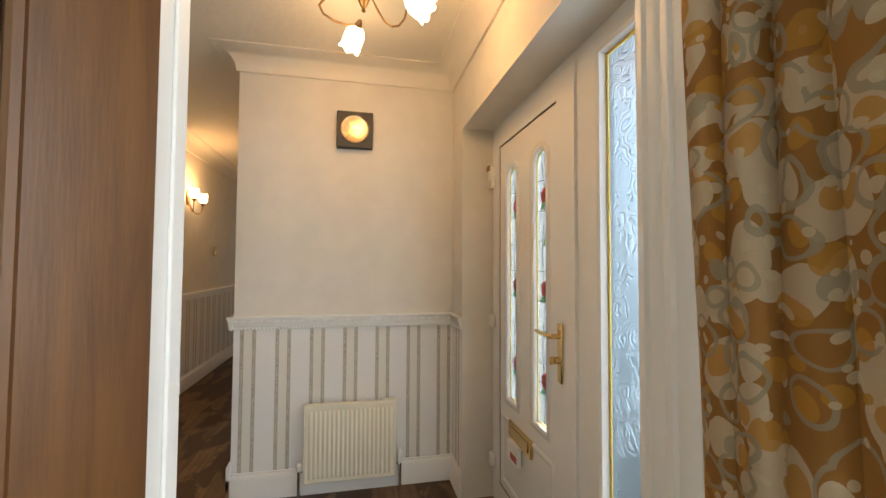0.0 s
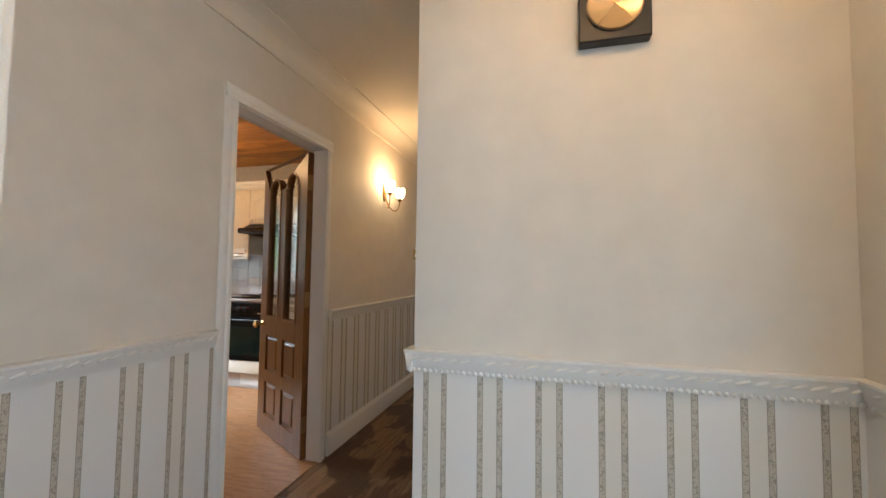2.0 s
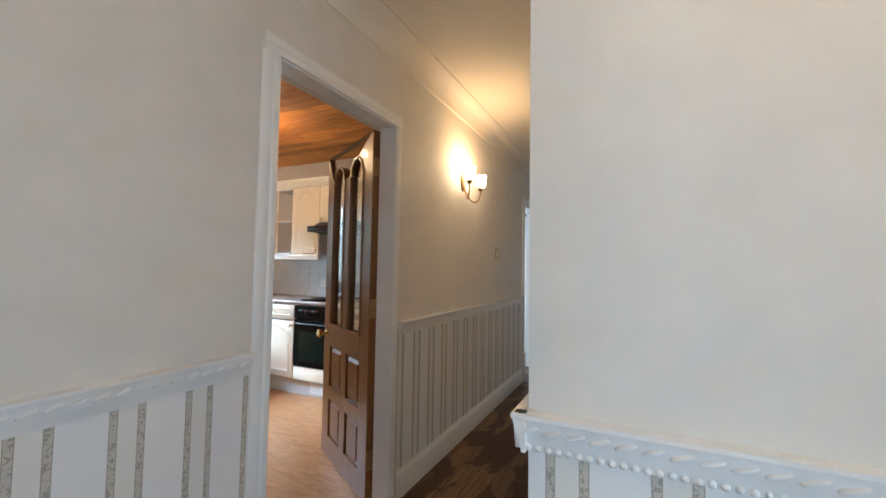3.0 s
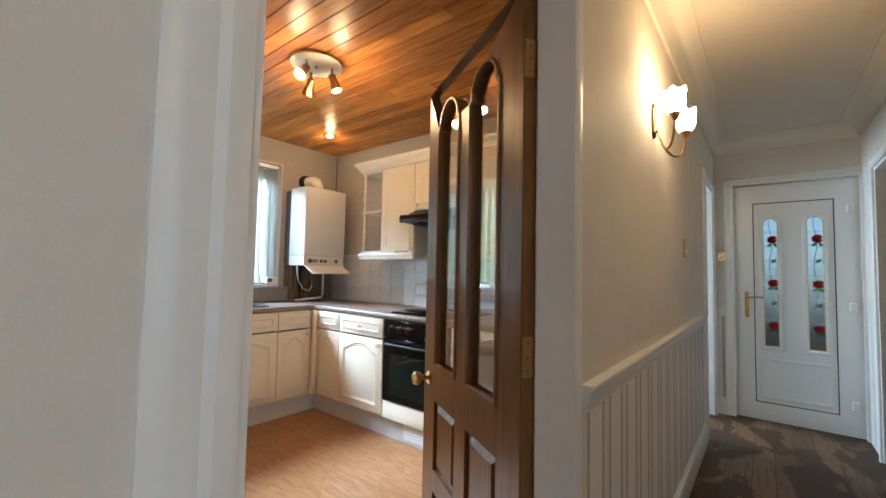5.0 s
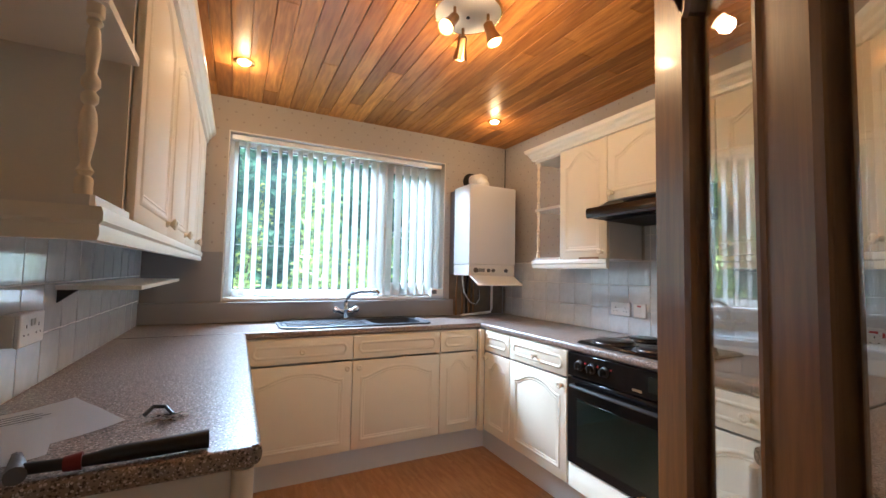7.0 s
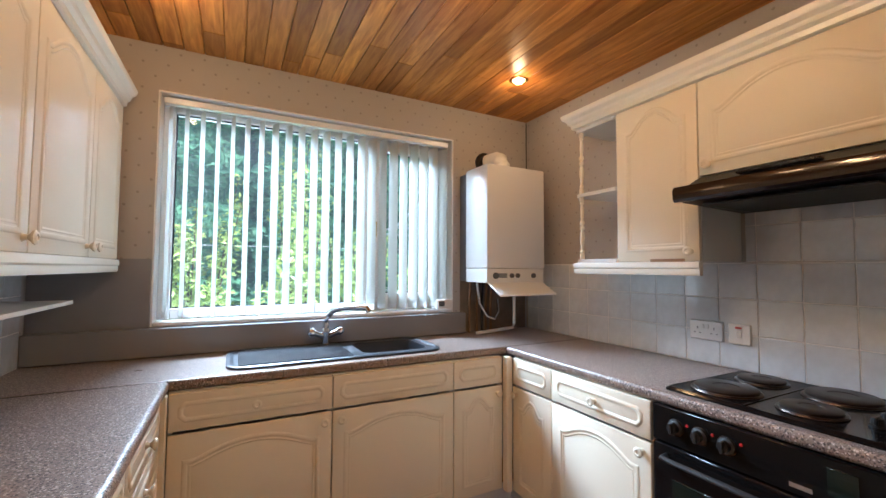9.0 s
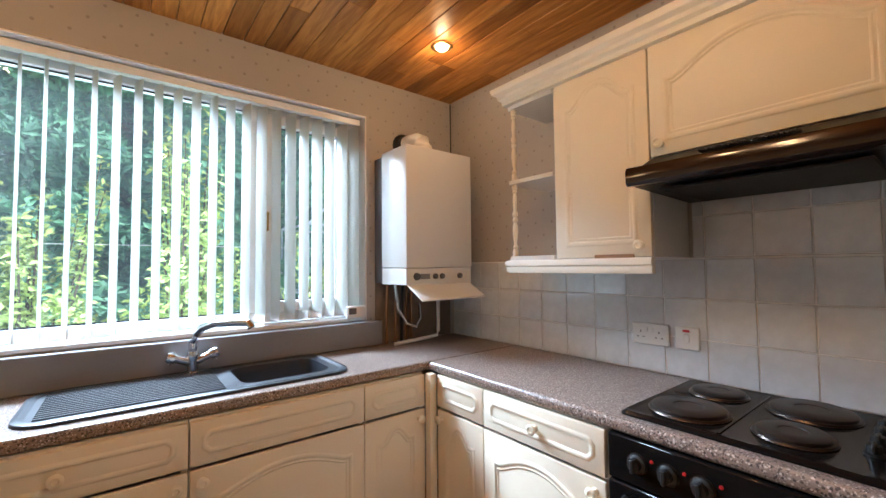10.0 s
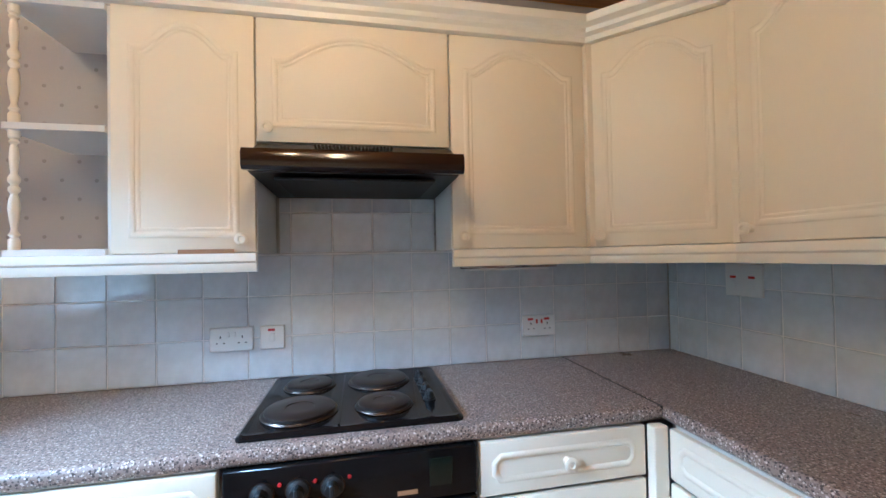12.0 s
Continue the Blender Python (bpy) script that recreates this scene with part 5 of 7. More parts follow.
for i, yy in enumerate((-1.530, -1.610, -1.690)):
    rt = Matrix.Rotation(radians(-90), 4, "Y")
    bm = lathe(bmesh.new(), [(0.026, 0), (0.025, 0.006), (0.017, 0.010), (0.016, 0.026), (0.0, 0.027)], (-0.606, yy, 0.797), 18, rt)
    box(bm, -0.640, -0.614, yy - 0.005, yy + 0.005, 0.779, 0.815, 0.002)
    kn = part("control_knob", bm, BLACKMATT, oven)
    part("scale_ring", lathe(bmesh.new(), [(0.027, 0.0003), (0.029, 0.0006), (0.029, 0.0)], (-0.606, yy, 0.797), 22, rt), RIMM, kn)
    part("indicator_lamp", lathe(bmesh.new(), [(0.005, 0), (0.005, 0.003), (0, 0.004)], (-0.606, yy - 0.040, 0.815), 10, rt), RED, oven)
part("clock_window", new_box(-0.6085, -0.606, -1.985, -1.925, 0.765, 0.835, bevel=0.001), OVENGLASS, oven)
part("maker_plate", new_box(-0.6075, -0.606, -1.895, -1.845, 0.752, 0.764), CHROME, oven)

solo("oven_base_panel", box(bmesh.new(), -0.600, -0.581, y0 + 0.002, y1 - 0.002, 0.152, 0.276, 0.004, 2), CREAM, "cream panel below the oven", "panel")

hood = thing("cooker_hood", "dark brown visor cooker hood with black underside", "cooker hood", (-0.25, -1.76, 1.6))
part("body", prism(bmesh.new(), [(-0.02, 1.572), (-0.44, 1.585), (-0.455, 1.60), (-0.455, 1.630), (-0.325, 1.694), (-0.02, 1.694)], -2.058, -1.466, "y"), BLACKMATT, hood, smooth=20)
part("front_bar", prism(bmesh.new(), [(-0.452, 1.585), (-0.478, 1.583), (-0.488, 1.592), (-0.490, 1.625), (-0.482, 1.640), (-0.440, 1.648), (-0.440, 1.60)], -2.064, -1.460, "y"), BROWNBLACK, hood, "dark brown front bar", smooth=40)
for i in range(22):
    yy = -1.64 - i * 0.0105
    part("vent_slot", new_box(-0.41, -0.37, yy - 0.0035, yy + 0.0035, 1.668, 1.674), RUBBERBLACK, hood, smooth=None).matrix_basis = pose(0, 0, 0.0)
part("filter_grille", new_box(-0.42, -0.06, -1.99, -1.53, 1.568, 1.576, bevel=0.002), FILTERM, hood)


# wall units
def wall_unit(w, label, hgt=0.72, z0=1.365, knob_side=1, rise=0.06, chip=False):
    u = thing("wall_cabinet", label, "cabinet", group="fitted wall cabinets")
    bm = bmesh.new()
    for a, b in ((0.0005, 0.018), (w - 0.018, w - 0.0005)):
        box(bm, a, b, 0.021, 0.30, z0, z0 + hgt)
    box(bm, 0.018, w - 0.018, 0.021, 0.30, z0, z0 + 0.018)
    box(bm, 0.018, w - 0.018, 0.021, 0.30, z0 + hgt - 0.018, z0 + hgt)
    box(bm, 0.018, w - 0.018, 0.29, 0.30, z0 + 0.018, z0 + hgt - 0.018)
    part("body", bm, CARCASS, u, smooth=None)
    d = part("door", door_mesh(w, hgt, rise, 0.05, z0=z0), CREAM, u)
    knob(w - 0.035 if knob_side > 0 else 0.035, z0 + 0.04, d)
    if chip:
        part("bare_edge", new_box(w * 0.45, w * 0.84, -0.004, 0.004, z0 - 0.001, z0 + 0.012), CHIP, d, "strip of bare brown chipboard", smooth=None)
    return u


place_thing(wall_unit(0.385, "cream wall cabinet with arched door, chipped bottom edge", knob_side=1, rise=0.075, chip=True), -0.32, -1.073, -90)
place_thing(wall_unit(0.600, "short cream wall cabinet above the cooker hood", 0.385, 1.70, -1, 0.085), -0.32, -1.460, -90)
place_thing(wall_unit(0.490, "cream wall cabinet with arched door", knob_side=-1, rise=0.075), -0.32, -2.062, -90)
# diagonal corner unit
cu = wall_unit(0.418, "cream diagonal corner wall cabinet with arched door", knob_side=-1, rise=0.075)
place_thing(cu, -0.326, -2.562, -135.6)
place_thing(wall_unit(0.50, "cream wall cabinet with arched door beside the corner", knob_side=-1, rise=0.075), -0.636, -2.852, 180)
for y0, w, ks in ((-1.99, 0.50, 1), (-1.49, 0.515, 1), (-0.972, 0.50, 1), (-0.470, 0.42, -1)):
    place_thing(wall_unit(w, "cream wall cabinet with arched door above the long worktop", knob_side=ks, rise=0.075), -2.430, y0, 90)

# open display ends with turned spindles
SMALL = [(0.013, 0.0), (0.013, 0.028), (0.008, 0.034), (0.013, 0.042), (0.008, 0.050), (0.0065, 0.058), (0.0105, 0.085), (0.0135, 0.115), (0.0115, 0.14), (0.007, 0.155), (0.0125, 0.163), (0.0125, 0.172), (0.007, 0.180), (0.0135, 0.190), (0.0135, 0.200), (0.007, 0.212), (0.0085, 0.225), (0.0110, 0.255), (0.0085, 0.285), (0.006, 0.292), (0.012, 0.300), (0.008, 0.307), (0.013, 0.312), (0.013, 0.335)]


def display_end(label, w):
    """Local: x 0..w away from the cabinet, front at y = 0."""
    u = thing("display_shelf_unit", label, "shelf unit")
    part("back_panel", new_box(0.001, 0.012, 0.02, 0.30, 1.365, 2.085), CARCASS, u, smooth=None)
    for z in (1.365, 1.715, 2.067):
        pts = [(0.012, 0.006), (w - 0.006, 0.006), (w, 0.012), (w, 0.298), (0.012, 0.298)]
        part("shelf", prism(bmesh.new(), pts, z, z + 0.018, "z"), CARCASS, u, smooth=None)
    for z in (1.383, 1.733):
        part("spindle", lathe(bmesh.new(), [(r, h_) for r, h_ in SMALL], (w - 0.020, 0.026, z), 12), CREAM, u)
    return u


u = display_end("cream open display shelf with turned spindles by the boiler", 0.262)
u.matrix_basis = Matrix(((0, 1, 0, -0.32), (1, 0, 0, -1.070), (0, 0, 1, 0), (0, 0, 0, 1)))
u = display_end("cream open display shelf with turned spindles at the run's end", 0.262)
u.matrix_basis = Matrix(((0, -1, 0, -2.430), (-1, 0, 0, -1.992), (0, 0, 1, 0), (0, 0, 0, 1)))

# cornice above and pelmet below the wall units
CORN = [(0.0, 0.0), (0.012, 0.004), (0.014, 0.022), (0.026, 0.032), (0.030, 0.046), (0.046, 0.058), (0.052, 0.074), (0.052, 0.082), (-0.01, 0.082), (-0.01, 0.0)]
PELM = [(-0.018, 0.0), (0.006, 0.0), (0.010, -0.010), (0.010, -0.024), (0.004, -0.030), (0.006, -0.046), (0.002, -0.056), (-0.018, -0.056)]


def moulding(name, label, pts, section, z, side):
    return solo(name, mitred(bmesh.new(), pts, section, z, side), CREAMW, label, name, smooth=30)


CREAMW = mat("cream_white_moulding", (0.80, 0.76, 0.66), 0.32, vary=0.03)
line_r = [(-0.02, -0.805), (-0.32, -0.805), (-0.32, -2.560), (-0.625, -2.852), (-1.165, -2.852)]
moulding("cornice", "cream moulded cornice along the wall cabinets", line_r, CORN, 2.085, -1)
moulding("pelmet", "cream moulded light pelmet under the wall cabinets", [(-0.02, -0.805), (-0.32, -0.805), (-0.32, -1.458)], PELM, 1.364, -1)
moulding("pelmet", "cream moulded light pelmet under the wall cabinets", [(-0.32, -2.064), (-0.32, -2.560), (-0.625, -2.852), (-1.165, -2.852)], PELM, 1.364, -1)
line_l = [(-2.73, -2.256), (-2.430, -2.256), (-2.430, -0.05)]
moulding("cornice", "cream moulded cornice along the wall cabinets", line_l, CORN, 2.085, -1)
moulding("pelmet", "cream moulded light pelmet under the wall cabinets", line_l, PELM, 1.364, -1)

lamp_strip = thing("under_cabinet_light", "slim chrome strip light under the wall cabinet", "strip light", (-0.2, -2.3, 1.35))
part("case", new_box(-0.27, -0.21, -2.46, -2.10, 1.297, 1.364, bevel=0.003), CHROME, lamp_strip)
part("tube_cover", new_box(-0.265, -0.215, -2.43, -2.13, 1.290, 1.297, bevel=0.002), PLASTIC, lamp_strip)

# narrow bracket shelf on the tiled wall
sh = thing("bracket_shelf", "thin pale melamine shelf on a small black bracket", "shelf", (-2.6, -0.83, 1.19))
part("board", new_box(-2.748, -2.512, -1.36, -0.30, 1.183, 1.198, bevel=0.001), CARCASS, sh)
part("bracket", prism(bmesh.new(), [(-2.748, 1.135), (-2.748, 1.183), (-2.690, 1.183)], -1.34, -1.32, "y"), BLACKMATT, sh, smooth=None)

# double hook on the display unit's end panel
hk = thing("brass_hook", "small tarnished brass double hook", "hook", (-2.69, -2.0, 1.6))
part("plate", new_box(-2.702, -2.678, -1.998, -1.993, 1.56, 1.66, bevel=0.002), BRONZE, hk)
part("upper_hook", tube(bmesh.new(), [(-2.69, -1.998, 1.63), (-2.69, -2.025, 1.632), (-2.69, -2.042, 1.645), (-2.69, -2.044, 1.662)], 0.006, 8), BRONZE, hk)
part("lower_hook", tube(bmesh.new(), [(-2.69, -1.998, 1.60), (-2.69, -2.018, 1.588), (-2.69, -2.03, 1.592), (-2.69, -2.034, 1.606)], 0.006, 8), BRONZE, hk)

# boiler with flue, open flap and pipes
boil = thing("gas_boiler", "white wall-hung gas boiler with drop-down control flap", "boiler", (-0.37, -0.18, 1.25))
part("back_frame", new_box(-0.578, -0.145, -0.10, -0.001, 1.250, 1.965, bevel=0.003), GREYM, boil, "dark grey rear frame")
part("casing", new_box(-0.588, -0.140, -0.355, -0.10, 1.335, 1.978, bevel=0.006, seg=2), BOILERW, boil)
cp = part("control_panel", new_box(-0.586, -0.142, -0.350, -0.10, 1.245, 1.333, bevel=0.004), BOILERW, boil)
part("inset", new_box(-0.57, -0.16, -0.353, -0.350, 1.256, 1.322, bevel=0.001), PLASTIC, cp)
for xx, r in ((-0.525, 0.020), (-0.405, 0.015), (-0.360, 0.015), (-0.235, 0.016)):
    part("dial", lathe(bmesh.new(), [(r, 0), (r * 0.92, 0.012), (r * 0.5, 0.014), (0, 0.014)], (xx, -0.353, 1.289), 18, Matrix.Rotation(radians(90), 4, "X")), GREYM, cp)
part("scale_mark", new_box(-0.50, -0.44, -0.3545, -0.353, 1.275, 1.303), INK, cp, smooth=None)
fl = new_box(-0.575, -0.150, -0.012, 0.0, -0.155, 0.0, bevel=0.004)
bmesh.ops.transform(fl, matrix=pose(0, -0.335, 1.240, -62, 0, 0), verts=fl.verts)
part("flap", fl, BOILERW, boil)
fu = thing("boiler_flue", "white flue elbow with a black wall collar", "flue", (-0.40, -0.14, 1.98))
part("elbow", tube(bmesh.new(), [(-0.36, -0.19, 1.972), (-0.36, -0.19, 2.03), (-0.362, -0.175, 2.062), (-0.368, -0.14, 2.078), (-0.375, -0.09, 2.080), (-0.38, -0.05, 2.080)], 0.051, 18), PLASTIC, fu)
part("collar", lathe(bmesh.new(), [(0.074, 0), (0.074, 0.012), (0.055, 0.03), (0.055, 0.05)], (-0.38, -0.001, 2.080), 20, Matrix.Rotation(radians(90), 4, "X")), BLACKMATT, fu)
solo("wall_stained_patch", new_box(-0.575, -0.02, -0.004, -0.0005, 0.902, 1.25), BARE, "bare stained wall behind the boiler pipes", "wall", "structure", smooth=None)
for i, (xx, m_) in enumerate(((-0.53, COPPER), (-0.47, COPPER), (-0.43, BLACKMATT), (-0.40, COPPER), (-0.36, COPPER))):
    solo("boiler_pipe", tube(bmesh.new(), [(xx, -0.05, 0.902), (xx, -0.05, 1.10), (xx + 0.005, -0.06, 1.252)], 0.0085, 8), m_, "tarnished pipe rising to the boiler", "pipe", group="boiler pipes")
solo("boiler_hose", tube(bmesh.new(), [(-0.50, -0.10, 1.24), (-0.50, -0.13, 1.10), (-0.46, -0.16, 1.02), (-0.40, -0.16, 1.0), (-0.35, -0.13, 1.04), (-0.33, -0.09, 1.12)], 0.008, 8), CHROME, "braided filling loop hose under the boiler", "hose")
solo("drain_pipe", tube(bmesh.new(), [(-0.24, -0.16, 1.24), (-0.24, -0.16, 0.96), (-0.25, -0.16, 0.935), (-0.30, -0.15, 0.928), (-0.52, -0.12, 0.908)], 0.0105, 8), PLASTIC, "white plastic drain pipe under the boiler", "pipe")
solo("corner_cable", tube(bmesh.new(), [(-0.008, -0.010, 2.43), (-0.009, -0.012, 2.1), (-0.008, -0.010, 1.4)], 0.004, 5), BLACKMATT, "black cable run down the wall corner", "cable")
th = thing("room_thermostat", "small white programmer with a dark display", "thermostat", (-0.70, -0.02, 1.06))
part("case", new_box(-0.765, -0.655, -0.045, -0.015, 1.061, 1.128, bevel=0.006), PLASTIC, th)
part("display", new_box(-0.757, -0.715, -0.0465, -0.045, 1.085, 1.118), GREYM, th, smooth=None)


# sockets and switches; local: front faces -y, x to the right
def outlet(name, label, w, hgt=0.086, gangs=2, neon=False, metal=None):
    o = thing(name, label, "socket" if "socket" in name else "switch")
    part("plate", new_box(0, w, -0.012, 0.0, 0, hgt, bevel=0.003), metal or PLASTIC, o)
    step = w / gangs
    for g in range(gangs):
        c = step * (g + 0.5)
        if name == "wall_socket":
            for dx, dz, a, b in ((0, 0.052, 0.004, 0.009), (-0.012, 0.030, 0.006, 0.004), (0.012, 0.030, 0.006, 0.004)):
                part("pin_hole", new_box(c + dx - a / 2, c + dx + a / 2, -0.0125, -0.0119, dz - b / 2, dz + b / 2), RUBBERBLACK, o, smooth=None)
            part("rocker", new_box(c + (0.022 if g == 0 else -0.030), c + (0.030 if g == 0 else -0.022), -0.0155, -0.012, 0.052, 0.070, bevel=0.001), RED if neon else PLASTIC, o)
        else:
            part("rocker", new_box(c - 0.010, c + 0.010, -0.016, -0.012, 0.028, 0.058, bevel=0.002), PLASTIC, o)
        if neon:
            part("neon", new_box(c - 0.014, c + 0.010, -0.0132, -0.012, 0.066, 0.075), RED, o, smooth=None)
    return o


TW = -0.007
place_thing(outlet("wall_socket", "white double power socket on the tiles", 0.147), TW, -1.225, -90, 1.012)
place_thing(outlet("cooker_switch", "white switch with a red neon on the tiles", 0.086, gangs=1, neon=True), TW, -1.395, -90, 1.012)
place_thing(outlet("wall_socket", "white double power socket with red rockers on the tiles", 0.147, neon=True), TW, -2.425, -90, 1.0)
sk = outlet("wall_socket", "white double power socket on a deep surface box", 0.147)
part("back_box", new_box(0.002, 0.145, 0.0, 0.030, 0.002, 0.084, bevel=0.002), CARCASS, sk)
place_thing(sk, -2.713, -1.705, 90, 1.05)
place_thing(outlet("cooker_switch", "large white cooker control with red switches", 0.147, 0.12, 2, True), -0.315, -3.141, 180, 1.175)

# things left on the long worktop
ham = thing("claw_hammer", "worn claw hammer with black and red rubber grip", "hammer", (-2.40, -2.16, 0.9))
part("handle", tube(bmesh.new(), [(-2.535, -2.158, 0.917), (-2.45, -2.160, 0.917), (-2.40, -2.154, 0.919), (-2.30, -2.146, 0.919), (-2.255, -2.142, 0.919)], [0.010, 0.010, 0.015, 0.0165, 0.018], 10), BLACKMATT, ham)
part("grip_band", tube(bmesh.new(), [(-2.475, -2.1625, 0.917), (-2.45, -2.160, 0.918)], [0.0125, 0.0155], 10), DULLRED, ham, "worn red rubber band")
bm = tube(bmesh.new(), [(-2.553, -2.112, 0.918), (-2.540, -2.150, 0.918), (-2.534, -2.172, 0.917), (-2.530, -2.184, 0.917)], [0.010, 0.014, 0.012, 0.015], 12)
tube(bm, [(-2.551, -2.117, 0.918), (-2.562, -2.085, 0.914), (-2.580, -2.055, 0.907)], [0.011, 0.009, 0.004], 8)
part("head", bm, GREYM, ham, "dull steel head")


def paper(name, label, x, y, rz, w, d, z, bars):
    pa = thing(name, label, "paper", (x, y, z))
    bm = bmesh.new()
    rows = [[bm.verts.new((w * (i / 8 - 0.5), d * (j / 6 - 0.5), z + 0.001 + 0.004 * max(0, noise.noise(Vector((i * 0.6 + x * 9, j * 0.6, 1)))) + (0.010 * (i / 8) ** 4))) for i in range(9)] for j in range(7)]
    for a, b in zip(rows, rows[1:]):
        for i in range(8):
            bm.faces.new((a[i], a[i + 1], b[i + 1], b[i]))
    bmesh.ops.solidify(bm, geom=bm.faces[:], thickness=0.0006)
    turn = Matrix.Translation((x, y, 0)) @ Matrix.Rotation(radians(rz), 4, "Z")
    bmesh.ops.transform(bm, matrix=turn, verts=bm.verts)
    part("sheet", bm, PAPERM, pa)
    for k in range(bars):
        b2 = new_box(-w * 0.3, w * (0.05 + 0.05 * (k % 3)), d * 0.30 - k * 0.018, d * 0.30 - k * 0.018 + 0.005, z + 0.0062, z + 0.0066)
        bmesh.ops.transform(b2, matrix=turn, verts=b2.verts)
        part("printed_line", b2, INK, pa, smooth=None)
    return pa


paper("letter", "loose white printed letter lying on the worktop", -2.60, -1.86, 32, 0.21, 0.297, 0.9005, 5)
paper("letter", "loose white paper under the hammer", -2.64, -2.02, 12, 0.21, 0.25, 0.9125, 0)
wt = thing("key_ring", "bunch of keys with a dark strap", "keys", (-2.36, -1.93, 0.9))
part("strap", tube(bmesh.new(), [(-2.40, -1.915, 0.912), (-2.385, -1.895, 0.925), (-2.36, -1.895, 0.922), (-2.34, -1.925, 0.910)], 0.005, 6), BLACKMATT, wt)
rng = random.Random(3)
for i in range(5):
    bm = new_box(-0.026, 0.022, -0.004, 0.004, 0, 0.002)
    lathe(bm, [(0.011, 0), (0.011, 0.002), (0, 0.002)], (0.026, 0, 0), 12)
    bmesh.ops.transform(bm, matrix=pose(-2.345 + rng.uniform(-0.012, 0.012), -1.935 + rng.uniform(-0.012, 0.012), 0.9008 + i * 0.0024, 0, 0, rng.uniform(0, 360)), verts=bm.verts)
    part("key", bm, CHROME, wt, smooth=None)

# ceiling lights
spot = thing("ceiling_spotlight", "round cream ceiling plate with three brass spot lamps", "ceiling light", (-1.34, -1.58, 2.44))
part("plate", lathe(bmesh.new(), [(0.150, 2.4395), (0.150, 2.428), (0.135, 2.418), (0.0, 2.415)], (-1.34, -1.58, 0), 40), CREAMW, spot)
part("rim", lathe(bmesh.new(), [(0.151, 2.4395), (0.156, 2.432), (0.151, 2.424), (0.146, 2.427)], (-1.34, -1.58, 0), 40), BRASS, spot, "brass rim")
lamp_at = []
for i, (ang, tilt) in enumerate(((200, 38), (320, 20), (75, 34))):
    a = radians(ang)
    base = Vector((-1.34 + 0.09 * math.cos(a), -1.58 + 0.09 * math.sin(a), 2.417))
    dirv = Vector((math.cos(a) * math.sin(radians(tilt)), math.sin(a) * math.sin(radians(tilt)), -math.cos(radians(tilt))))
    neck = base + Vector((0, 0, -0.045))
    rot = dirv.to_track_quat("Z", "Y").to_matrix().to_4x4()
    arm = part("arm", tube(bmesh.new(), [base, neck], 0.007, 8), BRONZE, spot)
    part("lamp_holder", lathe(bmesh.new(), [(0.012, -0.01), (0.022, 0.0), (0.024, 0.045), (0.028, 0.06), (0.036, 0.095), (0.034, 0.095), (0.026, 0.062)], neck, 20, rot), BRONZE, arm)
    part("bulb", lathe(bmesh.new(), [(0.0, 0.060), (0.024, 0.066), (0.031, 0.085), (0.024, 0.097), (0.0, 0.101)], neck, 16, rot), BULB, arm, "lit reflector bulb")
    lamp_at.append(neck + dirv * 0.125)
for q, k in zip(lamp_at, (1.0, 1.5, 1.0)):
    point_lamp("spot_light", q, KSPOT * k, WARM, 0.03)
part("screw", lathe(bmesh.new(), [(0.008, 2.4155), (0.008, 2.410), (0, 2.409)], (-1.34, -1.58, 0), 10), BLACKMATT, spot)
for xx, yy in ((-0.49, -0.541), (-2.232, -0.587)):
    dl = thing("downlight", "recessed brass-rimmed ceiling downlight, lit", "ceiling light", (xx, yy, 2.44), "recessed downlights")
    part("rim", lathe(bmesh.new(), [(0.055, 2.4395), (0.055, 2.434), (0.046, 2.430), (0.038, 2.434), (0.038, 2.4395)], (xx, yy, 0), 28), BRASS, dl)
    part("bulb", lathe(bmesh.new(), [(0.0, 2.418), (0.022, 2.421), (0.032, 2.430), (0.036, 2.4395)], (xx, yy, 0), 20), BULB, dl, "lit reflector bulb")
    point_lamp("downlight_light", (xx, yy, 2.36), KSPOT * 0.5, WARM, 0.03)

# ---------------------------------------------------------------- doors


def arched_light(x0, x1, z0, z1, notch=0.0, seg=10):
    """Outline of a tall light with a round head, counter-clockwise."""
    r = (x1 - x0) / 2 - notch
    pts = [(x0, z0), (x1, z0), (x1, z1 - r)]
    if notch:
        pts.append((x1 - notch, z1 - r))
    pts += [((x0 + x1) / 2 + r * math.cos(math.pi * i / seg), z1 - r + r * math.sin(math.pi * i / seg)) for i in range(1 if not notch else 0, seg if not notch else seg + 1)]
    pts.append((x0, z1 - r))
    return pts


def pierced(bm, outer, holes, y0, y1):
    """A board in the xz plane between y0 and y1 with outlines cut through it."""
    for y in (y0, y1):
        loops = []
        for pts in [outer, *holes]:
            vs = [bm.verts.new((a, y, b)) for a, b in pts]
            loops.append([bm.edges.new((vs[i], vs[(i + 1) % len(vs)])) for i in range(len(vs))])
        bmesh.ops.triangle_fill(bm, use_beauty=True, use_dissolve=False, edges=[e for l in loops for e in l])
    for pts in [outer, *holes]:
        lo = [bm.verts.new((a, y0, b)) for a, b in pts]
        hi = [bm.verts.new((a, y1, b)) for a, b in pts]
        for i in range(len(pts)):
            j = (i + 1) % len(pts)
            bm.faces.new((lo[i], lo[j], hi[j], hi[i]))
    bmesh.ops.remove_doubles(bm, verts=bm.verts, dist=1e-5)
    return bm


def rect(x0, x1, z0, z1):
    return [(x0, z0), (x1, z0), (x1, z1), (x0, z1)]


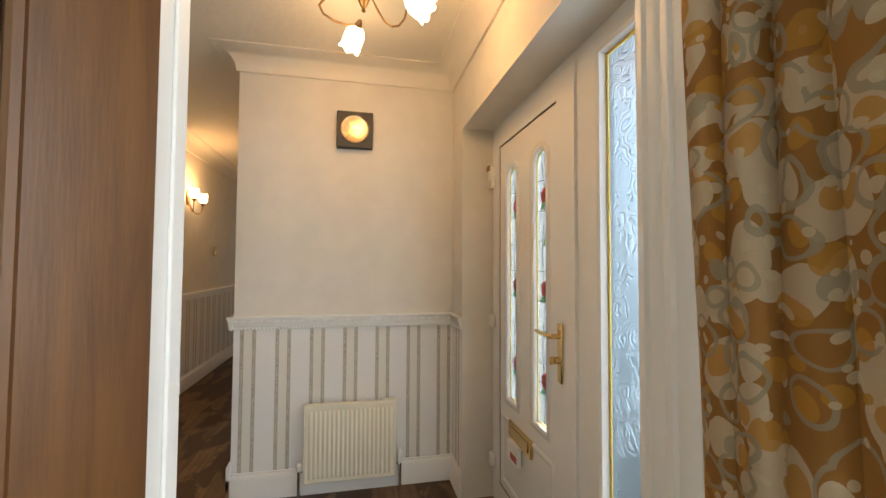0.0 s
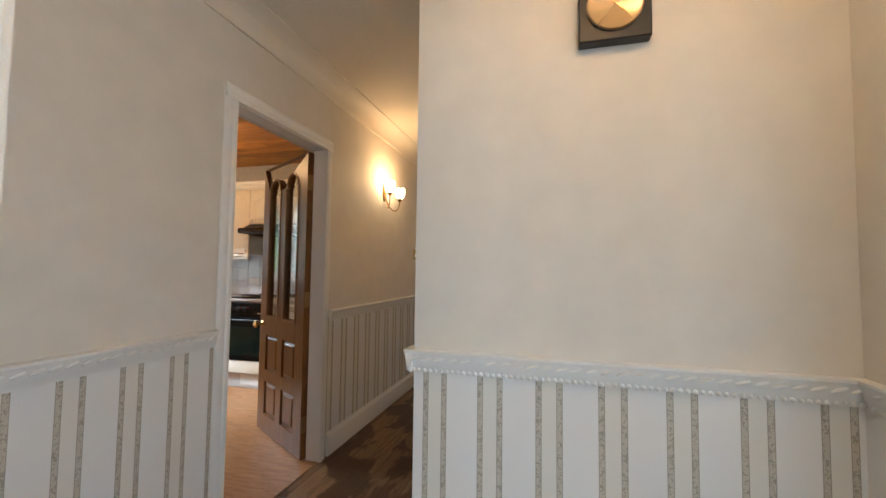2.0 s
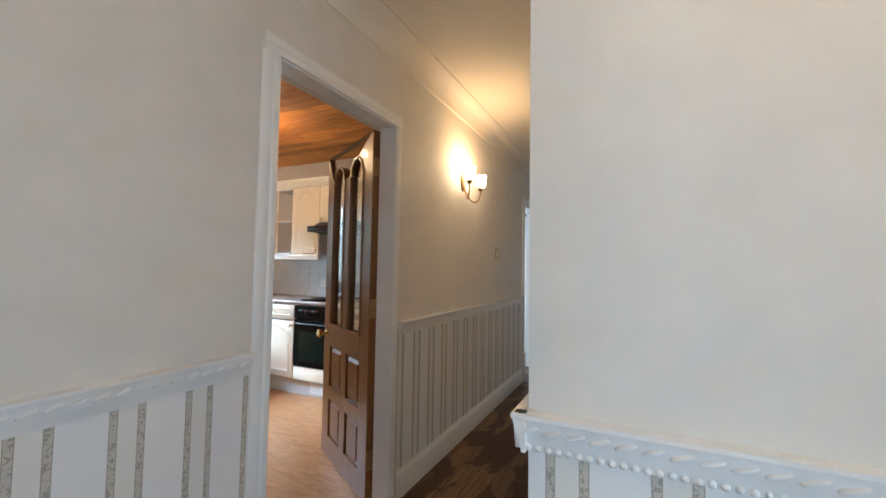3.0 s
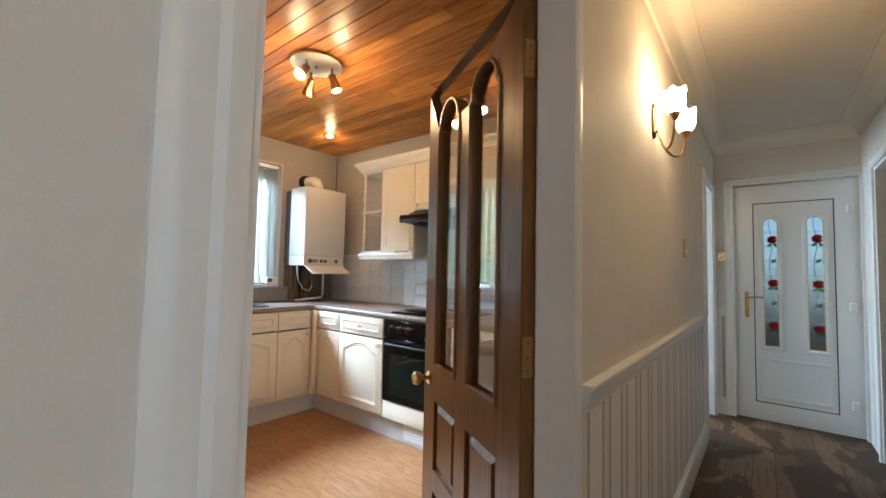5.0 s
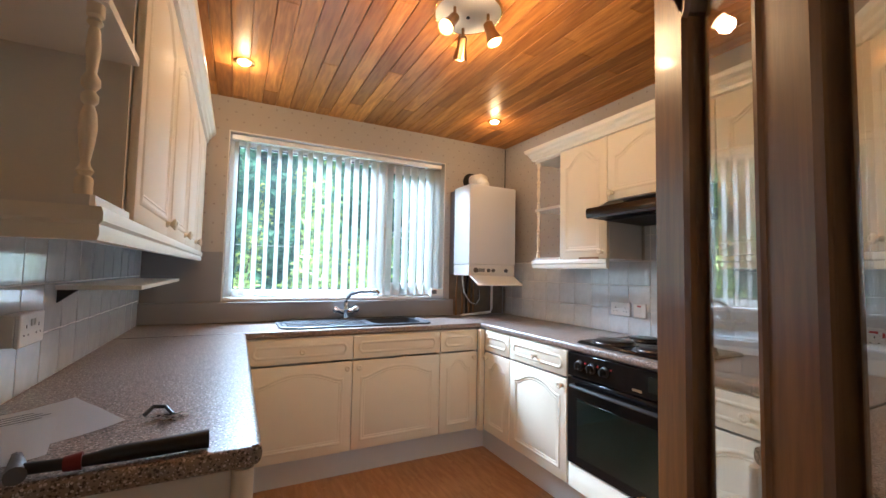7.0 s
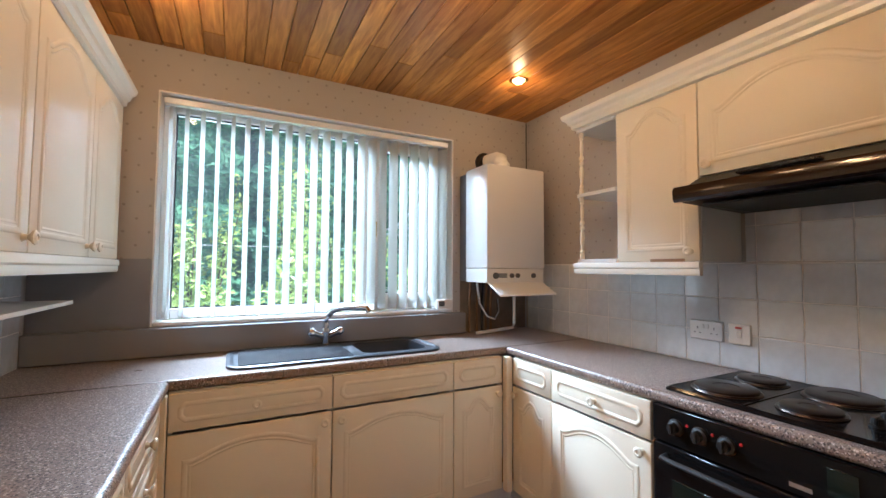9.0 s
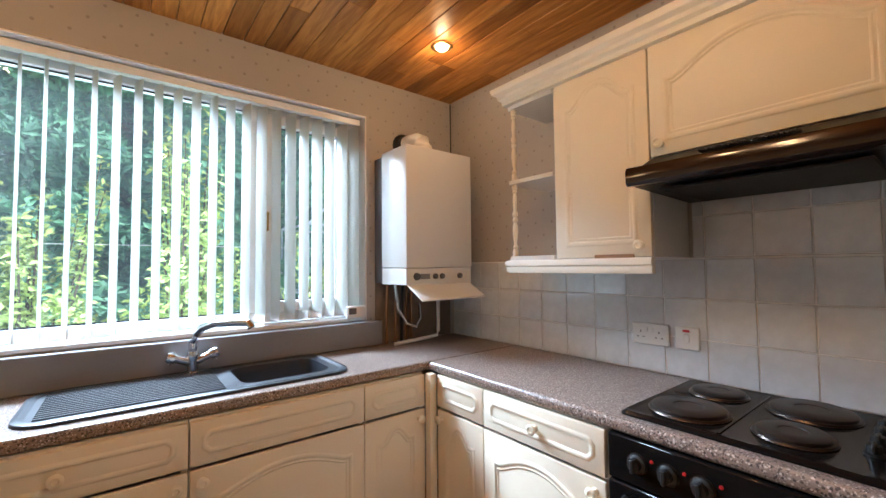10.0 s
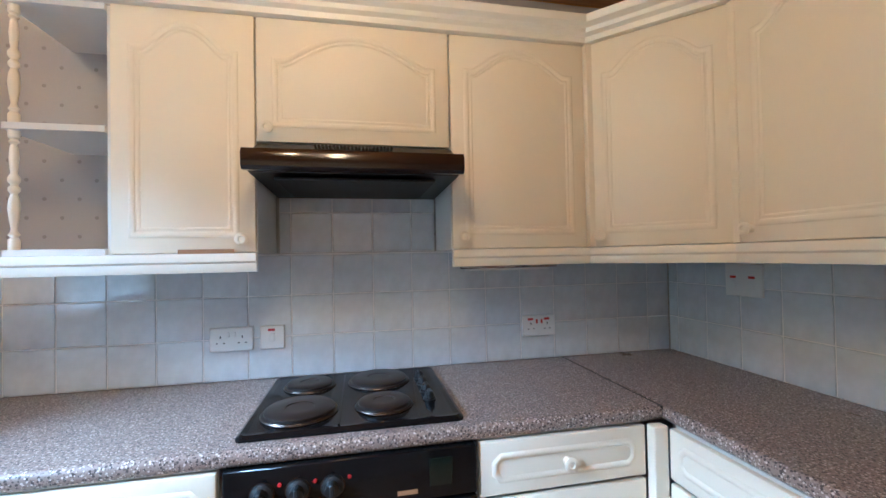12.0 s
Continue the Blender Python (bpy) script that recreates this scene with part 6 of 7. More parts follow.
def glazed_door(name, label, w=0.75, hgt=1.975, kn=True, timber=DARKWOOD):
    """Dark hardwood door: two round-headed lights over four raised panels. Hinged at x = 0, thickness y 0..0.04."""
    d = thing(name, label, "door")
    s, m = 0.122, 0.088
    lw = (w - 2 * s - m) / 2
    lights = [(s, s + lw), (s + lw + m, w - s)]
    outl = [arched_light(a, b, 0.852, 1.872, 0.012) for a, b in lights]
    rects = [(a, b, c, e) for a, b in lights for c, e in ((0.135, 0.375), (0.455, 0.715))]
    body = part("door_leaf", pierced(bmesh.new(), rect(0, w, 0.006, hgt), outl + [rect(*q) for q in rects], 0.0, 0.04), timber, d, smooth=30)
    for q in outl:
        for y, sgn in ((0.04, 1), (0.0, -1)):
            bm = bmesh.new()
            bead_loop(bm, q, [(-0.006, 0.0), (-0.002, 0.006), (0.006, 0.006), (0.010, -0.004)])
            if sgn > 0:
                bmesh.ops.scale(bm, vec=(1, -1, 1), verts=bm.verts)
            bmesh.ops.translate(bm, vec=(0, y, 0), verts=bm.verts)
            part("glazing_bead", bm, timber, body)
        p = part("pane", prism(bmesh.new(), q, 0.018, 0.022), DOORPANE, body, smooth=None)
        p.visible_shadow = False
    for a, b, c, e in rects:
        bm = bmesh.new()
        for y, yi in ((0.024, 0.036), (0.016, 0.004)):
            o = [bm.verts.new((q[0], y, q[1])) for q in rect(a, b, c, e)]
            i1 = [bm.verts.new((q[0], y, q[1])) for q in rect(a + 0.012, b - 0.012, c + 0.012, e - 0.012)]
            i2 = [bm.verts.new((q[0], yi, q[1])) for q in rect(a + 0.032, b - 0.032, c + 0.032, e - 0.032)]
            for l0, l1 in ((o, i1), (i1, i2)):
                for k in range(4):
                    bm.faces.new((l0[k], l0[(k + 1) % 4], l1[(k + 1) % 4], l1[k]))
            bm.faces.new(i2)
        part("raised_panel", bm, timber, body, smooth=None)
    if kn:
        for sgn, y in ((1, 0.04), (-1, 0.0)):
            bm = lathe(bmesh.new(), [(0.027, 0), (0.027, 0.004), (0.018, 0.009), (0.010, 0.014), (0.010, 0.030), (0.020, 0.038), (0.027, 0.050), (0.025, 0.062), (0.014, 0.070), (0.0, 0.071)], (w - 0.058, y, 0.79), 22, Matrix.Rotation(radians(-90 * sgn), 4, "X"))
            part("door_knob", bm, BRASS, d, "brass door knob")
        for z in (0.22, 1.01, 1.775):
            bm = new_box(-0.003, 0.0, 0.002, 0.036, z - 0.05, z + 0.05)
            tube(bm, [(-0.006, -0.003, z - 0.05), (-0.006, -0.003, z + 0.05)], 0.006, 8)
            box(bm, -0.012, -0.009, -0.04, -0.004, z - 0.05, z + 0.05)
            h_ = part("hinge", bm, BRONZE, d, "tarnished butt hinge", smooth=None)
            for k in range(3):
                part("screw", lathe(bmesh.new(), [(0.004, 0), (0.0, 0.001)], (-0.0035, 0.02, z - 0.033 + k * 0.033), 8, Matrix.Rotation(radians(-90), 4, "Y")), GREYM, h_)
    return d


kd = glazed_door("kitchen_door", "dark-stained glazed hardwood door standing open into the kitchen")
kd.matrix_basis = pose(-1.744, -3.190, 0.004, 0, 0, KANGLE)
ld = glazed_door("lounge_door", "brown hardwood glazed door standing open in the lounge", 0.80, 1.975, False, DIMMED_DARKWOOD)
ld.matrix_basis = pose(-4.612, -4.650, FLOOR_P + 0.004, 0, 0, 134)


def rose(bm_r, bm_g, x, z, y, s):
    """A stained-glass rose head with leaves, flat pieces proud of the pane."""
    for k in range(7):
        a = k * 0.9
        r = 0.0 if k == 0 else s * 0.55
        cx, cz = x + r * math.cos(a), z + r * 0.9 * math.sin(a)
        pts = [(cx + s * 0.55 * math.cos(q * math.pi / 4 + a), cz + s * 0.5 * math.sin(q * math.pi / 4 + a)) for q in range(8)]
        prism(bm_r, pts, y - 0.001 - 0.0002 * k, y + 0.001)
    for sg in (-1, 1):
        pts = [(x + sg * s * 0.1, z - s * 0.9), (x + sg * s * 0.6, z - s * 0.95), (x + sg * s * 1.15, z - s * 1.45), (x + sg * s * 0.55, z - s * 1.7), (x + sg * s * 0.15, z - s * 1.35)]
        prism(bm_g, pts, y - 0.0012, y + 0.0008)


def upvc_door(name, label, total, sash_x, panel_x, panel_z, lights, light_z, top, handle_x, hinge_x, letter=None, side=None):
    """White plastic door set. Local: seen from -y, x to the right, frame from 0 to total; y 0 is the frame's inner face."""
    d = thing(name, label, "door", kind="structure")
    s0, s1 = sash_x
    p0, p1 = panel_x
    z0, z1 = panel_z
    holes = [rect(s0 + 0.006, s1 - 0.006, 0.045, top - 0.045)]
    if side:
        holes.append(rect(side[0], side[1], 0.10, top - 0.075))
    part("door_frame", pierced(bmesh.new(), rect(0, total, 0.0, top), holes, 0.0, 0.07), UPVC, d, smooth=None)
    sash_ob = part("sash", pierced(bmesh.new(), rect(s0, s1, 0.05, top - 0.038), [rect(p0, p1, z0, z1)], -0.012, 0.055), UPVC, d, smooth=None)
    bm = pierced(bmesh.new(), rect(p0, p1, z0, z1), [rect(p0 + 0.007, p1 - 0.007, z0 + 0.007, z1 - 0.007)], -0.0068, 0.008)
    part("seal", bm, RUBBERBLACK, sash_ob, smooth=None)
    outl = [arched_light(a, b, light_z[0], light_z[1]) for a, b in lights]
    pn = part("door_panel", pierced(bmesh.new(), rect(p0 + 0.0072, p1 - 0.0072, z0 + 0.0072, z1 - 0.0072), outl, -0.006, 0.03), UPVC, d, smooth=None)
    low = bead_loop(bmesh.new(), rect(p0 + 0.045, p1 - 0.045, z0 + 0.05, light_z[0] - 0.11), [(-0.012, 0.0), (-0.004, 0.008), (0.006, 0.008), (0.018, 0.0)], -0.006)
    part("panel_moulding", low, UPVC, pn)
    for q, (a, b) in zip(outl, lights):
        bm = bead_loop(bmesh.new(), q, [(-0.032, 0.0), (-0.026, 0.009), (-0.012, 0.011), (-0.002, 0.004), (0.0, -0.02)], -0.006)
        part("light_moulding", bm, UPVC, pn, smooth=50)
        gl = part("pane", prism(bmesh.new(), q, 0.010, 0.014), CLEARTEX, pn, "leaded glass with red roses", smooth=None)
        gl.visible_shadow = False
        bm = bead_loop(bmesh.new(), q, [(0.0, 0.0), (0.0, 0.004), (0.005, 0.004), (0.005, 0.0)], 0.0095)
        part("edge_strip", bm, YELLOWSEAL, gl, smooth=None)
        lead, red, green = bmesh.new(), bmesh.new(), bmesh.new()
        c, hh = (a + b) / 2, light_z[1] - light_z[0]
        tube(lead, [(c + 0.012 * math.sin(k * 1.1), 0.0085, light_z[0] + 0.01 + (hh - 0.02) * k / 16) for k in range(17)], 0.0018, 4)
        for k in range(1, 9):
            z = light_z[0] + hh * k / 9
            tube(lead, [(a + 0.003, 0.0085, z), (b - 0.003, 0.0085, z - 0.006)], 0.0016, 4)
        for fz in (0.16, 0.49, 0.83):
            rose(red, green, c + 0.014, light_z[0] + hh * fz, 0.0085, 0.036)
        for fz in (0.315, 0.645):
            pts = [(c, light_z[0] + hh * fz), (c + 0.03, light_z[0] + hh * fz + 0.012), (c + 0.036, light_z[0] + hh * fz + 0.04), (c + 0.008, light_z[0] + hh * fz + 0.03)]
            prism(green, pts, 0.0073, 0.0093)
        part("leading", lead, LEAD, gl)
        part("rose_pieces", red, REDGLASS, gl, "red glass roses", smooth=None)
        part("leaf_pieces", green, GREENGLASS, gl, "green glass leaves", smooth=None)
    if side:
        a, b = side
        bm = bead_loop(bmesh.new(), rect(a, b, 0.10, top - 0.075), [(-0.002, 0.0), (0.0, 0.012), (0.012, 0.006), (0.016, -0.02)], 0.0)
        part("sidelight_bead", bm, UPVC, d)
        bm = bead_loop(bmesh.new(), rect(a + 0.014, b - 0.014, 0.114, top - 0.089), [(0.0, 0.0), (0.0, 0.004), (0.012, 0.004), (0.012, 0.0)], 0.022)
        part("edge_strip", bm, YELLOWSEAL, d, smooth=None)
        sp_ = part("sidelight_pane", new_box(a + 0.002, b - 0.002, 0.024, 0.032, 0.102, top - 0.077), PATTERNED, d, "frosted glass with scrolled relief", smooth=None)
        sp_.visible_shadow = False
    hp = part("handle_plate", new_box(handle_x - 0.016, handle_x + 0.016, -0.022, -0.012, 0.868, 1.092, bevel=0.004), BRASS, sash_ob, "brass handle plate")
    sg = 1 if handle_x < (p0 + p1) / 2 else -1
    bm = tube(bmesh.new(), [(handle_x, -0.018, 1.045), (handle_x, -0.055, 1.045), (handle_x + sg * 0.02, -0.062, 1.046), (handle_x + sg * 0.12, -0.060, 1.050)], [0.010, 0.010, 0.009, 0.007], 10)
    part("lever", bm, BRASS, hp)
    bm = lathe(bmesh.new(), [(0.013, 0), (0.013, 0.02), (0.0, 0.022)], (handle_x, -0.022, 0.955), 14, Matrix.Rotation(radians(90), 4, "X"))
    box(bm, handle_x - 0.004, handle_x + 0.004, -0.06, -0.040, 0.94, 0.97, 0.002)
    part("lock", bm, BRASS, hp)
    for z in (0.24, 1.0, 1.78):
        part("door_hinge", new_box(hinge_x - 0.022, hinge_x + 0.022, -0.040, -0.012, z - 0.035, z + 0.035, bevel=0.006), UPVC, sash_ob)
    if letter:
        a, b, z = letter
        lp = part("letter_plate", new_box(a, b, -0.020, -0.006, z - 0.04, z + 0.04, bevel=0.003), BRASS, pn, "brass letter plate")
        part("letter_flap", new_box(a + 0.03, b - 0.03, -0.024, -0.020, z - 0.022, z + 0.022, bevel=0.002), BRASS, lp)
    return d


fdoor = upvc_door("door_front", "white plastic front door with rose glass lights and sidelight", 1.50, (0.045, 0.925), (0.132, 0.79), (0.14, 1.965), [(0.255, 0.375), (0.575, 0.695)], (0.635, 1.812), 2.10, 0.824, 0.06, (0.29, 0.56, 0.50), (1.06, 1.42))
fdoor.matrix_basis = pose(-2.957, -5.695, FLOOR_P, 0, 0, 180)
lf = solo("leaflet", box(bmesh.new(), -3.40, -3.28, -5.680, -5.658, 0.30, 0.39, 0.002), PAPERM, "red and white leaflet stuck in the letter plate", "leaflet")
bm = new_box(-3.395, -3.32, -5.658, -5.656, 0.315, 0.345)
b_ = new("printed_band", mesh_of("printed_band", bm, RED))
b_.parent = lf
bdoor = upvc_door("door_back", "white plastic back door with rose glass lights", 0.805, (0.04, 0.765), (0.135, 0.66), (0.15, 1.87), [(0.205, 0.305), (0.49, 0.595)], (0.63, 1.735), 2.03, 0.085, 0.75)
bdoor.matrix_basis = pose(1.815, -3.43, 0.003, 0, 0, -90)
ct = thing("door_contact", "small white alarm contact with a brown cover", "sensor", (-3.0, -5.63, 1.78))
part("case", new_box(-3.035, -2.985, -5.690, -5.652, 1.72, 1.80, bevel=0.004), PLASTIC, ct)
part("cover", new_box(-3.032, -2.988, -5.652, -5.642, 1.775, 1.805, bevel=0.003), BRONZE, ct)

# ---------------------------------------------------------------- entrance things
clock = thing("wall_clock", "square black wall clock with a brushed gold dial", "clock", (-2.75, -4.90, 2.04))
part("case", new_box(-2.765, -2.721, -5.005, -4.795, 1.932, 2.150, bevel=0.004), BLACKMATT, clock)
rt = Matrix.Rotation(radians(-90), 4, "Y")
dl = part("dial", lathe(bmesh.new(), [(0.082, 0.0), (0.084, 0.006), (0.080, 0.012), (0.074, 0.010), (0.0, 0.010)], (0, 0, 0), 64, rt), DIALGOLD, clock, "brushed gold dial")
dl.matrix_basis = Matrix.Translation((-2.765, -4.90, 2.041))
part("hour_pointer", prism(bmesh.new(), [(-4.903, 2.041), (-4.897, 2.041), (-4.865, 2.075), (-4.868, 2.078)], -2.7768, -2.7760, "x"), GOLD, clock, smooth=None)
part("minute_pointer", prism(bmesh.new(), [(-4.902, 2.041), (-4.898, 2.041), (-4.945, 1.990), (-4.948, 1.992)], -2.7778, -2.7770, "x"), GOLD, clock, smooth=None)

rad = thing("radiator", "cream ribbed panel radiator under the dado rail", "radiator", (-2.77, -4.90, 0.02))
ry0, ry1, rz0, rz1 = -5.155, -4.648, 0.020, 0.452
bm = bmesh.new()
n = 19
prof = []
for i in range(n * 8 + 1):
    u = i / (n * 8)
    prof.append((ry0 + 0.02 + (ry1 - ry0 - 0.04) * u, 0.007 * (0.5 - 0.5 * math.cos(2 * math.pi * n * u)) ** 0.7))
rows = []
for z, k in ((rz0 + 0.025, 0), (rz0 + 0.045, 1), (rz1 - 0.055, 1), (rz1 - 0.035, 0)):
    rows.append([bm.verts.new((-2.805 - h_ * k, y, z)) for y, h_ in prof])
for a, b in zip(rows, rows[1:]):
    for i in range(len(a) - 1):
        bm.faces.new((a[i], a[i + 1], b[i + 1], b[i]))
box(bm, -2.805, -2.795, ry0, ry1, rz0, rz1, 0.004)
part("panel", bm, RADM, rad)
part("end_cap", new_box(-2.812, -2.755, ry0 - 0.004, ry0, rz0 + 0.01, rz1, bevel=0.001), RADM, rad)
part("end_cap", new_box(-2.812, -2.755, ry1, ry1 + 0.004, rz0 + 0.01, rz1, bevel=0.001), RADM, rad)
for i in range(38):
    y = ry0 + 0.012 + i * 0.0128
    part("grille_bar", new_box(-2.792, -2.758, y, y + 0.006, rz1 - 0.008, rz1 - 0.002), RADM, rad, smooth=None)
part("grille_rail", new_box(-2.797, -2.755, ry0, ry1, rz1 - 0.012, rz1 - 0.008), RADM, rad, smooth=None)
part("air_vent_cover", new_box(-2.800, -2.755, ry0, ry0 + 0.075, rz1 - 0.006, rz1 + 0.004, bevel=0.002), RADM, rad)
for y, tall in ((ry0 - 0.03, True), (ry1 + 0.03, False)):
    v = part("valve", tube(bmesh.new(), [(-2.775, y + (0.03 if tall else -0.03), rz0 + 0.06), (-2.775, y, rz0 + 0.06), (-2.775, y, FLOOR_P)], 0.009, 8), CHROME, rad)
    part("valve_cap", lathe(bmesh.new(), [(0.012, 0), (0.016, 0.01), (0.017, 0.05 if tall else 0.03), (0.010, 0.075 if tall else 0.045), (0, 0.076 if tall else 0.046)], (-2.775, y, rz0 + 0.065), 14), PLASTIC, v)


def tulip(bm, c, rot, s=1.0, petals=6):
    """A frilled glass shade opening along the local z."""
    seg, rows = 30, []
    for h_, r in ((0.0, 0.016), (0.012, 0.030), (0.035, 0.041), (0.06, 0.043), (0.085, 0.041), (0.100, 0.046)):
        wob = 0.10 * (h_ / 0.1) ** 2
        rows.append([bm.verts.new(Vector(c) + rot @ (s * Vector((r * (1 + wob * math.cos(petals * 2 * math.pi * i / seg)) * math.cos(2 * math.pi * i / seg), r * (1 + wob * math.cos(petals * 2 * math.pi * i / seg)) * math.sin(2 * math.pi * i / seg), h_ + 0.05 * wob * math.cos(petals * 2 * math.pi * i / seg))))) for i in range(seg)])
    for a, b in zip(rows, rows[1:]):
        for i in range(seg):
            j = (i + 1) % seg
            bm.faces.new((a[i], a[j], b[j], b[i]))
    return bm


# ceiling light with curled brass arms
VL = Vector((-3.58, -4.935, CEIL))
vl = thing("ceiling_lamp", "brass ceiling lamp with curled arms and frilled opal shades", "ceiling light", tuple(VL))
part("body", lathe(bmesh.new(), [(0.055, -0.0005), (0.055, -0.012), (0.018, -0.03), (0.012, -0.06), (0.020, -0.09), (0.030, -0.12), (0.026, -0.15), (0.012, -0.185), (0.006, -0.195), (0.010, -0.203), (0.0, -0.212)], VL, 24), BRONZE, vl)
for k in range(3):
    a = radians(VANG + 120 * k)
    e, t_ = Vector((math.cos(a), math.sin(a), 0)), Vector((-math.sin(a), math.cos(a), 0))
    pts = [VL + e * (0.015 + 0.16 * math.sin(q * math.pi / 10)) + t_ * (0.11 * math.sin(q * math.pi / 5.2)) + Vector((0, 0, -0.11 - 0.075 * math.sin(q * math.pi / 9) + 0.0 * q)) for q in range(8)]
    arm = part("arm", tube(bmesh.new(), pts, 0.0048, 8), BRONZE, vl)
    tip = pts[-1]
    dirv = (e * 0.75 + t_ * -0.2 + Vector((0, 0, -0.55))).normalized()
    rot = dirv.to_track_quat("Z", "Y").to_matrix()
    part("cup", lathe(bmesh.new(), [(0.008, -0.02), (0.014, -0.005), (0.018, 0.012), (0.020, 0.02)], tip, 14, rot.to_4x4()), BRONZE, arm)
    part("shade", tulip(bmesh.new(), tip + dirv * 0.008, rot, 1.05), SHADE, arm, "frilled opal glass shade, lit")
    point_lamp("ceiling_lamp_light", tip + dirv * 0.15, VPOWER, WARM, 0.04)

# wall light in the corridor
SC = Vector((-0.80, HW, 1.885))
sc = thing("wall_light", "brass double wall light with opal tulip shades, lit", "wall light", tuple(SC))
bm = lathe(bmesh.new(), [(0.052, 0), (0.050, 0.008), (0.030, 0.016), (0.012, 0.020), (0.0, 0.021)], SC, 24, Matrix.Rotation(radians(90), 4, "X") @ Matrix.Diagonal((0.75, 1.5, 1, 1)))
part("backplate", bm, BRONZE, sc)
for sgn, cup in ((1, CUP_A), (-1, CUP_B)):
    cup = Vector(cup)
    s0 = SC + Vector((0, -0.015, -0.02))
    low = Vector(((s0.x + cup.x) / 2, (s0.y + cup.y) / 2 - 0.01, min(s0.z, cup.z) - 0.10))
    pts = []
    for q in range(13):
        u = q / 12
        pts.append(((1 - u) ** 3) * s0 + 3 * u * (1 - u) ** 2 * (s0 + Vector((0, -0.02, -0.15))) + 3 * u * u * (1 - u) * (cup + Vector((0, 0, -0.15))) + u ** 3 * cup)
    arm = part("arm", tube(bmesh.new(), pts, 0.005, 8), BRONZE, sc)
    part("cup", lathe(bmesh.new(), [(0.006, -0.012), (0.016, 0.0), (0.022, 0.018), (0.020, 0.022)], cup, 16), BRONZE, arm)
    part("shade", tulip(bmesh.new(), cup + Vector((0, 0, 0.012)), Matrix.Identity(3), 0.95), SHADE, arm, "opal tulip shade, lit")
    point_lamp("wall_light_lamp", cup + Vector((0, -0.055, 0.165)), SPOWER, WARM, 0.05)

sw = outlet("brass_switch", "small brass switch plate on the corridor wall", 0.055, 0.11, 1, False, BRASS)
place_thing(sw, -0.018, HW - 0.001, 0, 1.325)
sw2 = outlet("brass_switch", "square brass double switch beside the back door", 0.086, 0.086, 2, False, BRASS)
place_thing(sw2, 1.779, -3.30, -90, 1.36)

# curtain in deep folds at the lounge window
bm = bmesh.new()
cols, levels = 560, 24
rows = []
for j in range(levels + 1):
    z = -0.04 + (2.30 + 0.04) * j / levels
    row = []
    for i in range(cols + 1):
        u = i / cols
        spread = 1.0 + 0.10 * (1 - j / levels)
        x = -4.775 - 0.60 * u * spread + 0.05 * (1 - spread) + 0.06 * (j / levels - 0.5)
        ph = u * 2 * math.pi * 12 + 0.8 * math.sin(u * 9 + 1)
        y = -5.390 + 0.068 * math.sin(ph) + 0.014 * math.sin(ph * 2 + 1 + z) + 0.006 * math.sin(5 * z + u * 20)
        row.append(bm.verts.new((x + 0.028 * math.cos(ph), y, z)))
    rows.append(row)
for a, b in zip(rows, rows[1:]):
    for i in range(cols):
        bm.faces.new((a[i], a[i + 1], b[i + 1], b[i]))
bmesh.ops.solidify(bm, geom=bm.faces[:], thickness=0.003)
solo("curtain", bm, CURTAIN, "heavy floral curtain in gold, brown and cream", "curtain", smooth=180)
rail = thing("curtain_rail", "white curtain rail above the lounge window", "curtain rail", (-6.2, -5.42, 2.31))
part("rail", new_box(-7.9, -4.62, -5.40, -5.38, 2.30, 2.325), PLASTIC, rail, smooth=None)
for xx in (-7.6, -6.2, -4.75):
    part("bracket", new_box(xx - 0.015, xx + 0.015, -5.509, -5.40, 2.30, 2.325), PLASTIC, rail, smooth=None)
lw = thing("window_2", "white plastic lounge window", "window", (-6.28, -5.65, 0.6), kind="structure")
part("window_frame", sash(-7.6, -4.95, 0.6, 2.1, -5.70, -5.63, 0.06), UPVC, lw)
part("mullion", new_box(-6.31, -6.25, -5.699, -5.632, 0.66, 2.04), UPVC, lw)
p = part("pane", new_box(-7.54, -5.01, -5.668, -5.662, 0.66, 2.04), PANE, lw, smooth=None)
p.visible_shadow = False

# ---------------------------------------------------------------- wall tiles, one by one
PITCH = 0.1525
partial = {}


